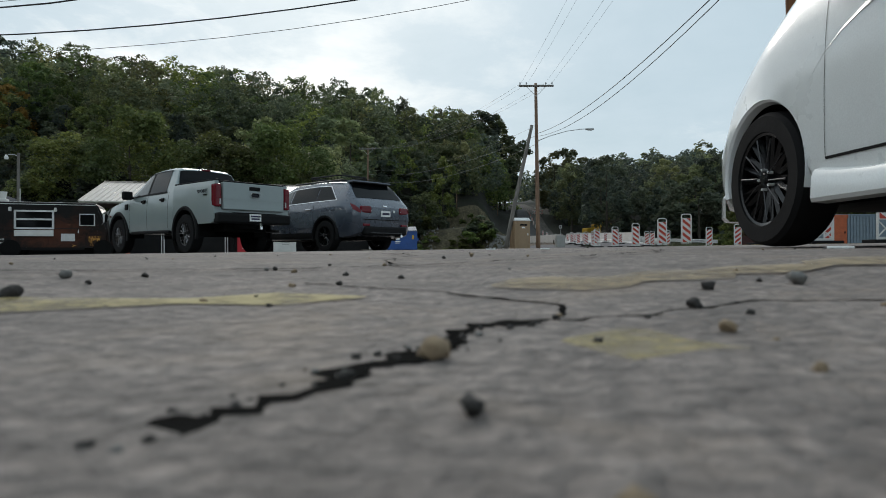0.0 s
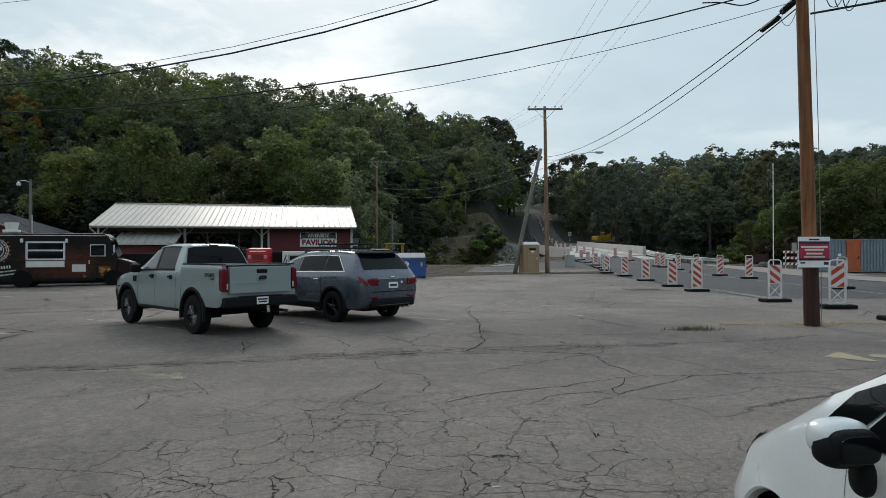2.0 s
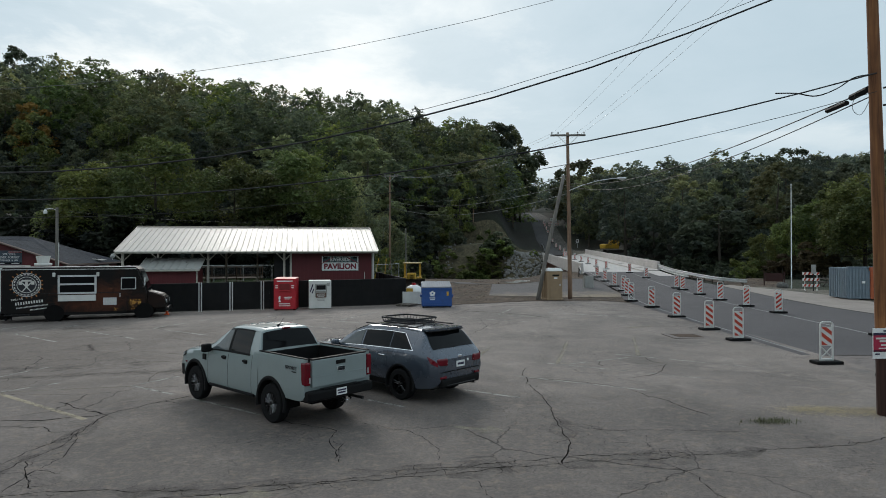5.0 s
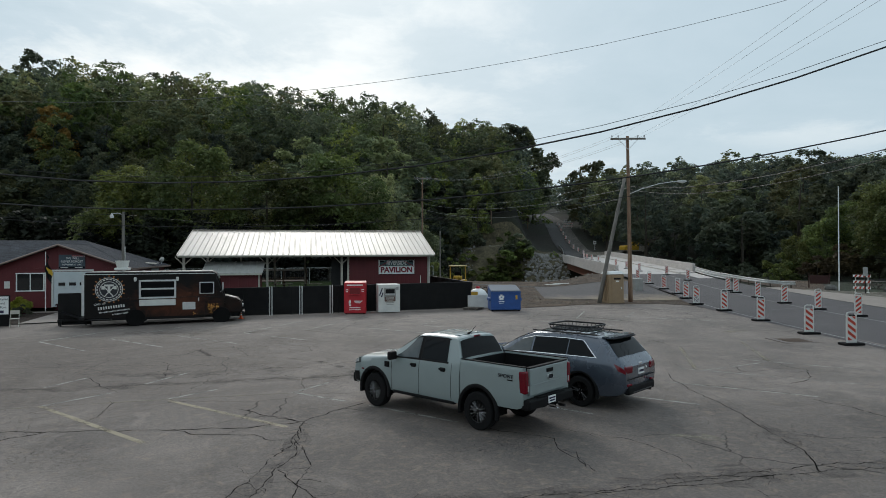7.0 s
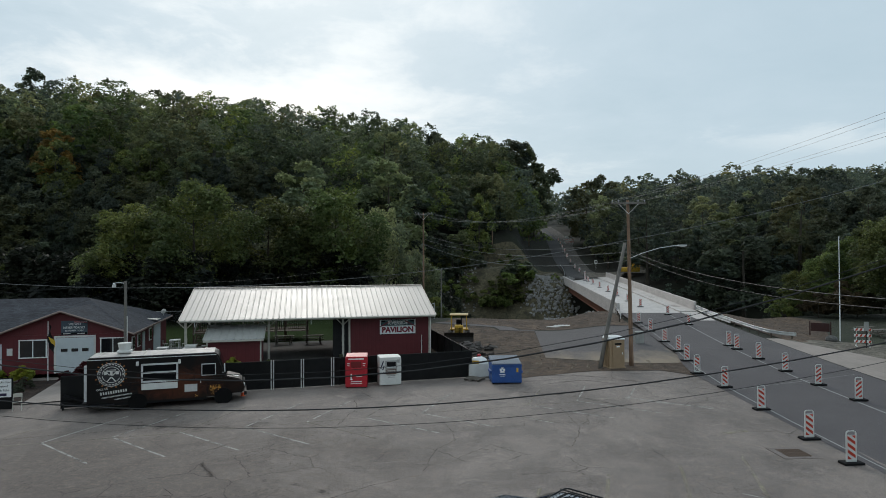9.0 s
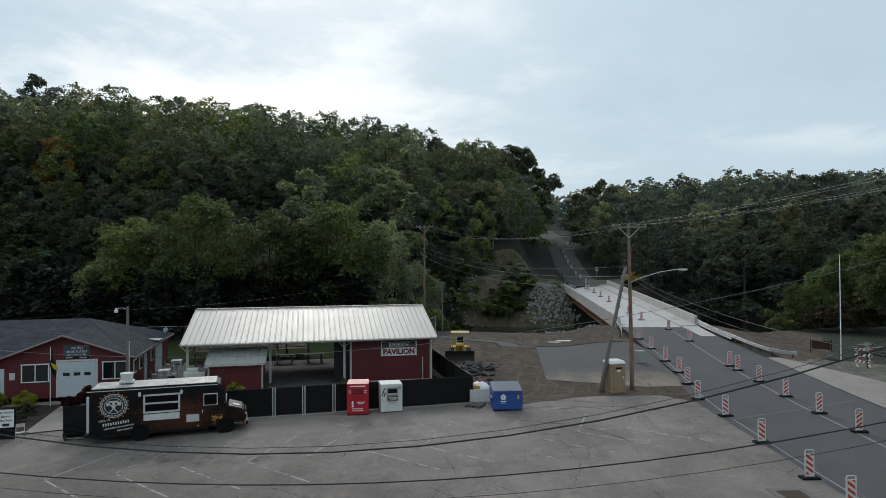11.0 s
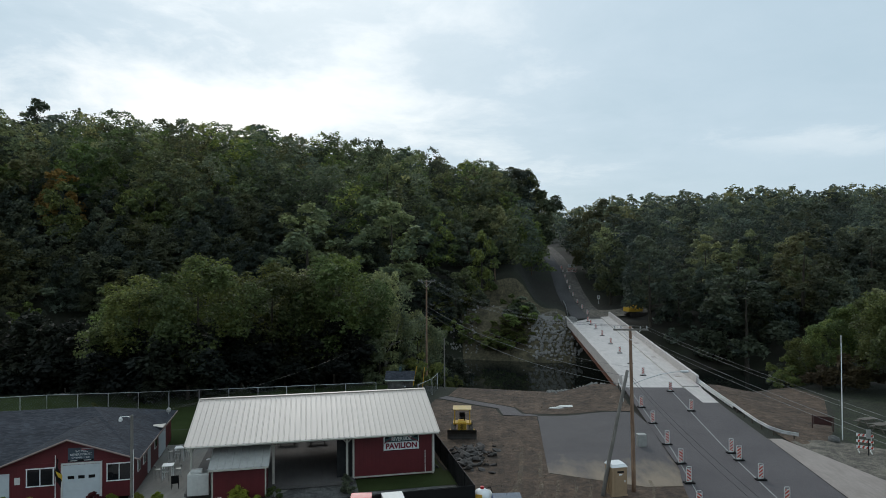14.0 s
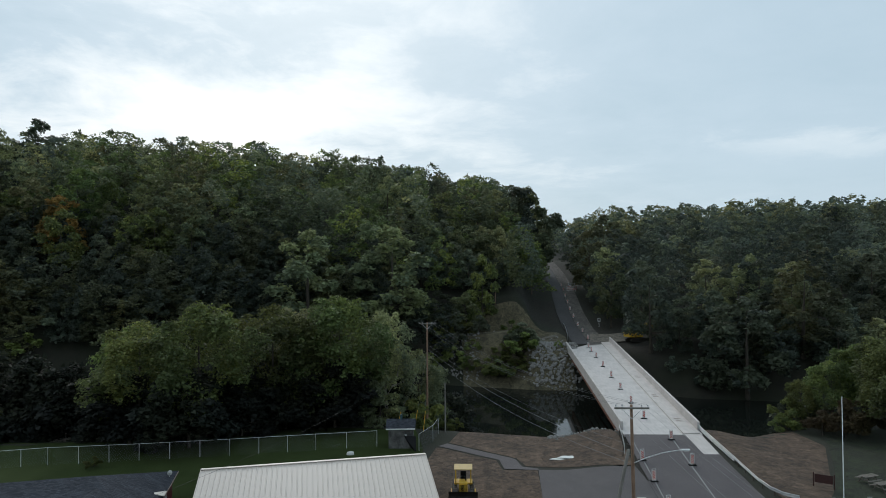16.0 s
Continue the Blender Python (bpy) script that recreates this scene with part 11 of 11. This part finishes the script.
def grit():
    for x, y, r, c in ((-0.253, 0.527, 0.0075, "stone_tan"), (-0.242, 0.460, 0.0055, "stone_dark"), (-0.081, 0.724, 0.0062, "stone_dark"), (-0.013, 0.746, 0.0088, "stone_grey"),
                       (-0.121, 0.642, 0.0055, "stone_dark"), (-0.139, 0.500, 0.0036, "stone_tan"), (-0.331, 0.785, 0.0035, "stone_dark"), (-0.34, 0.868, 0.0040, "stone_dark"),
                       (-0.379, 0.995, 0.0032, "stone_dark"), (-0.39, 0.675, 0.0034, "stone_tan"), (-0.347, 0.658, 0.0026, "stone_dark"), (-0.367, 0.70, 0.0026, "stone_dark"),
                       (-0.568, 0.833, 0.0075, "stone_grey"), (-0.512, 0.69, 0.0085, "stone_dark"), (-0.192, 0.552, 0.0026, "stone_dark"), (-0.106, 0.614, 0.0035, "stone_dark"),
                       (-0.136, 0.569, 0.0052, "stone_tan"), (-0.156, 0.609, 0.0024, "stone_dark"), (-0.289, 0.839, 0.0034, "stone_dark"), (-0.428, 0.928, 0.0034, "stone_grey"),
                       (-0.42, 0.93, 0.0036, "stone_dark"), (-0.521, 0.786, 0.0034, "stone_dark"), (-0.51, 0.852, 0.0042, "stone_dark"), (-0.196, 0.618, 0.0028, "stone_tan"),
                       (-0.127, 0.549, 0.0020, "stone_tan"), (-0.32, 0.995, 0.0034, "stone_tan"), (-0.219, 1.21, 0.005, "stone_tan"), (-0.363, 0.772, 0.0034, "stone_tan"), (-0.22, 0.408, 0.005, "stone_tan")):
        pebble(x, y, r, c)
    rng = random.Random(17)
    for i in range(45):
        y = rng.uniform(0.62, 1.9)
        pebble(-0.27 + rng.uniform(-0.75, 0.75) * y, y, rng.choice((0.0016, 0.0022, 0.003, 0.004)), rng.choice(("stone_tan", "stone_dark", "stone_grey", "stone_dark")))
    for i in range(46):
        f = rng.random()
        x, y = (-0.32 + 0.045 * f / 0.5, 0.43 + 0.09 * f / 0.5) if f < 0.5 else (-0.275 + 0.075 * (f - 0.5) / 0.5, 0.52 + 0.09 * (f - 0.5) / 0.5)
        pebble(x + rng.uniform(-0.010, 0.010), y + rng.uniform(-0.012, 0.012), rng.choice((0.0010, 0.0014, 0.002, 0.0026)), rng.choice(("stone_dark", "stone_dark", "stone_grey")))
    # butts, a leaf and a stub near the start
    for x, y, a in ((0.34, 4.31, 5), (0.02, 4.66, 10), (0.75, 1.95, -20)):
        ob = part("cigarette_end", rodded((-0.03, 0, 0.006), (0.03, 0, 0.006), 0.0045, None, 8), M["white"])
        ob.matrix_basis = pose(x, y, lot_z(x, y), 0, 0, a)
        tagged(ob, "white cigarette end on the asphalt", "litter", "litter on the lot")
    bm = bmesh.new()
    for a in (20, 120, 250):
        rod(bm, (0, 0, 0.0), (0.02 * math.cos(radians(a)), 0.02 * math.sin(radians(a)), 0.045), 0.003, 0.001, 5)
        box(bm, (0.02 * math.cos(radians(a)), 0.02 * math.sin(radians(a)), 0.035), (0.012, 0.006, 0.018), a)
    ob = part("weed", bm, M["leaf_dark"])
    ob.matrix_basis = pose(0.92, 5.77, lot_z(0.92, 5.77) - 0.01)
    tagged(ob, "tiny dark weed in a crack", "weed")


grit()


def dry_litter(name, label, count, spot, mat, long, stand, seed):
    """Loose blades scattered where spot() puts them, lying or standing."""
    rng = random.Random(seed)
    bm = bmesh.new()
    for _ in range(count):
        x, y = spot(rng)
        a, L, w = rng.uniform(0, 6.283), rng.uniform(0.4, 1.0) * long, rng.uniform(0.003, 0.007)
        dx, dy, up = math.cos(a) * L, math.sin(a) * L, rng.uniform(0.1, 1.0) * stand
        z = lot_z(x, y) + 0.006
        bm.faces.new([bm.verts.new(v) for v in ((x - dy / L * w, y + dx / L * w, z), (x + dy / L * w, y - dx / L * w, z), (x + dx, y + dy, z + up))])
    tagged(part(name, bm, M[mat]), label, "dead grass", kind="stuff")


M["straw"] = plain("dry_straw", (0.40, 0.325, 0.205), 0.85, vary=0.35, scale=20)
M["weeds"] = plain("dull_weeds", (0.105, 0.110, 0.052), 0.85, vary=0.35, scale=20)
dry_litter("dead_grass", "dry tan grass litter round the foot of the pole", 5200, lambda r: (7.0 + r.gauss(0, 1.0) * 1.0, 13.45 + r.gauss(0, 0.20)), "straw", 0.07, 0.015, 3)
dry_litter("dead_grass", "band of dry tan grass litter on the asphalt", 1500, lambda r: (5.6 + r.gauss(0, 0.35), 13.72 + r.gauss(0, 0.13)), "straw", 0.07, 0.012, 4)
dry_litter("weeds", "low clump of grey-green weeds in a crack", 520, lambda r: (4.3 + r.gauss(0, 0.24), 12.72 + r.gauss(0, 0.10)), "weeds", 0.05, 0.10, 5)


def storm_drain():
    x, y = 7.02, 25.2
    t = thing("storm_drain", "square cast-iron storm drain grate set in concrete", "drain", pose(x, y, lot_z(x, y), 0, 0, 4), kind="structure")
    bm = bmesh.new()
    for c, s in (((0, 0.58), (1.5, 0.24)), ((0, -0.58), (1.5, 0.24)), ((-0.62, 0), (0.26, 0.92)), ((0.62, 0), (0.26, 0.92))):
        box(bm, (*c, 0.004), (*s, 0.02))
    part("surround", bm, M["old_road"], t)
    part("pit", boxed((0, 0, -0.004), (0.98, 0.92, 0.012)), M["underbody"], t)
    for k in range(9):
        part("grate_bar", boxed((-0.44 + 0.11 * k, 0, 0.010), (0.082, 0.92, 0.02)), M["rust"], t)
    part("cross_bar", boxed((0, 0, 0.012), (0.98, 0.05, 0.018)), M["rust"], t)


M["rust"] = plain("rusty_iron", (0.085, 0.055, 0.038), 0.85, 0.3, vary=0.4, scale=9)
storm_drain()


# ---- construction dirt: clods, dusty wheel tracks ----
M["tyre_dust"] = worn_paint("dried_mud_tracks", (0.21, 0.165, 0.112), 0.42, 0.70)
M["tyre_dark"] = worn_paint("dark_rubber_marks", (0.045, 0.042, 0.04), 0.44, 0.70)


def track(pts, w, mat, lift, height=None):
    rows = []
    fine = []
    for (x0, y0), (x1, y1) in zip(pts, pts[1:]):
        fine += [(x0 + (x1 - x0) * i / 6, y0 + (y1 - y0) * i / 6) for i in range(6)]
    fine.append(pts[-1])
    for i, (x, y) in enumerate(fine):
        a, b = fine[max(i - 1, 0)], fine[min(i + 1, len(fine) - 1)]
        d = math.hypot(b[0] - a[0], b[1] - a[1])
        nx, ny = -(b[1] - a[1]) / d * w / 2, (b[0] - a[0]) / d * w / 2
        rows.append([(x - nx, y - ny, (height or land_z)(x - nx, y - ny) + lift), (x + nx, y + ny, (height or land_z)(x + nx, y + ny) + lift)])
    tagged(part("wheel_track", sheet(rows), M[mat]), "dusty wheel track on the ground", "wheel track", kind="structure")


for x in (0.6, 1.9, 3.0, 4.2, 7.4):
    track([(x - 0.5, 43.7), (x, 45.6), (x + 0.15, 47.2)], 0.24, "tyre_dust", 0.062)
track([(-2.0, 42.4), (-0.6, 45.5), (-0.3, 49), (0.2, 54)], 0.4, "tyre_dust", 0.05)
track([(-3.4, 42.6), (-2.2, 46.5), (-1.7, 50), (-1.2, 56)], 0.4, "tyre_dust", 0.05)
for c, r, a0, a1 in (((0.0, 36.0), 4.4, 40, 120), ((0.0, 36.0), 5.9, 30, 110), ((2.6, 34.2), 6.0, 50, 130), ((-4, 30), 7.0, 20, 80), ((-14, 17.5), 5.0, 10, 80)):
    track([(c[0] + r * math.cos(radians(a0 + (a1 - a0) * i / 8)), c[1] + r * math.sin(radians(a0 + (a1 - a0) * i / 8))) for i in range(9)], 0.24, "tyre_dark", 0.005, lot_z)


def clods(name, label, outline, count, low, high, mat, seed):
    """Loose lumps strewn over a piece of ground, as one mesh."""
    r = np.random.default_rng(seed)
    x0, x1 = min(p[0] for p in outline), max(p[0] for p in outline)
    y0, y1 = min(p[1] for p in outline), max(p[1] for p in outline)
    base = np.array([(1, 0, 0), (0, 1, 0), (-1, 0, 0), (0, -1, 0), (0, 0, 1), (0, 0, -0.6)], dtype=float)
    tri = np.array([(0, 1, 4), (1, 2, 4), (2, 3, 4), (3, 0, 4), (1, 0, 5), (2, 1, 5), (3, 2, 5), (0, 3, 5)])
    vs, fs = [], []
    while len(vs) < count:
        x, y = r.uniform(x0, x1), r.uniform(y0, y1)
        if poly_dist(outline, x, y) > -0.1:
            continue
        s = low + (high - low) * r.random() ** 3
        q = base * s * r.uniform(0.6, 1.3, size=(6, 3))
        a = r.uniform(0, 6.28)
        c, sn = math.cos(a), math.sin(a)
        p = np.stack([q[:, 0] * c - q[:, 1] * sn + x, q[:, 0] * sn + q[:, 1] * c + y, q[:, 2] * 0.8 + land_z(x, y) + 0.03 + s * 0.2], axis=1)
        fs.append(tri + 6 * len(vs))
        vs.append(p)
    me = mesh_of(name, np.concatenate(vs), np.concatenate(fs), M[mat])
    tagged(new(name, me), label, "earth", kind="stuff")


clods("clods", "loose brown clods of earth and stone", [(-4.6, 42.4), (-2.5, 42.0), (0.2, 43.6), (0.1, 48.9), (1.0, 66.5), (-2.4, 66.5), (-9.0, 74.5), (-10.8, 66), (-9.4, 56), (-6.2, 46)], 600, 0.015, 0.07, "dirt", 3)
clods("clods", "loose brown earth along the river bank", [(-8.4, 77), (-0.6, 71.2), (0.4, 68.5), (11.2, 67.2), (12, 77.5), (11, 82.5), (4, 82), (-5, 85)], 500, 0.015, 0.09, "dirt", 4)
clods("clods", "raked brown earth below the guardrail", [(22.9, 58), (27.5, 60.5), (31, 67), (35.5, 76), (34.6, 87), (23.8, 83), (22.9, 70)], 500, 0.015, 0.08, "dirt", 5)
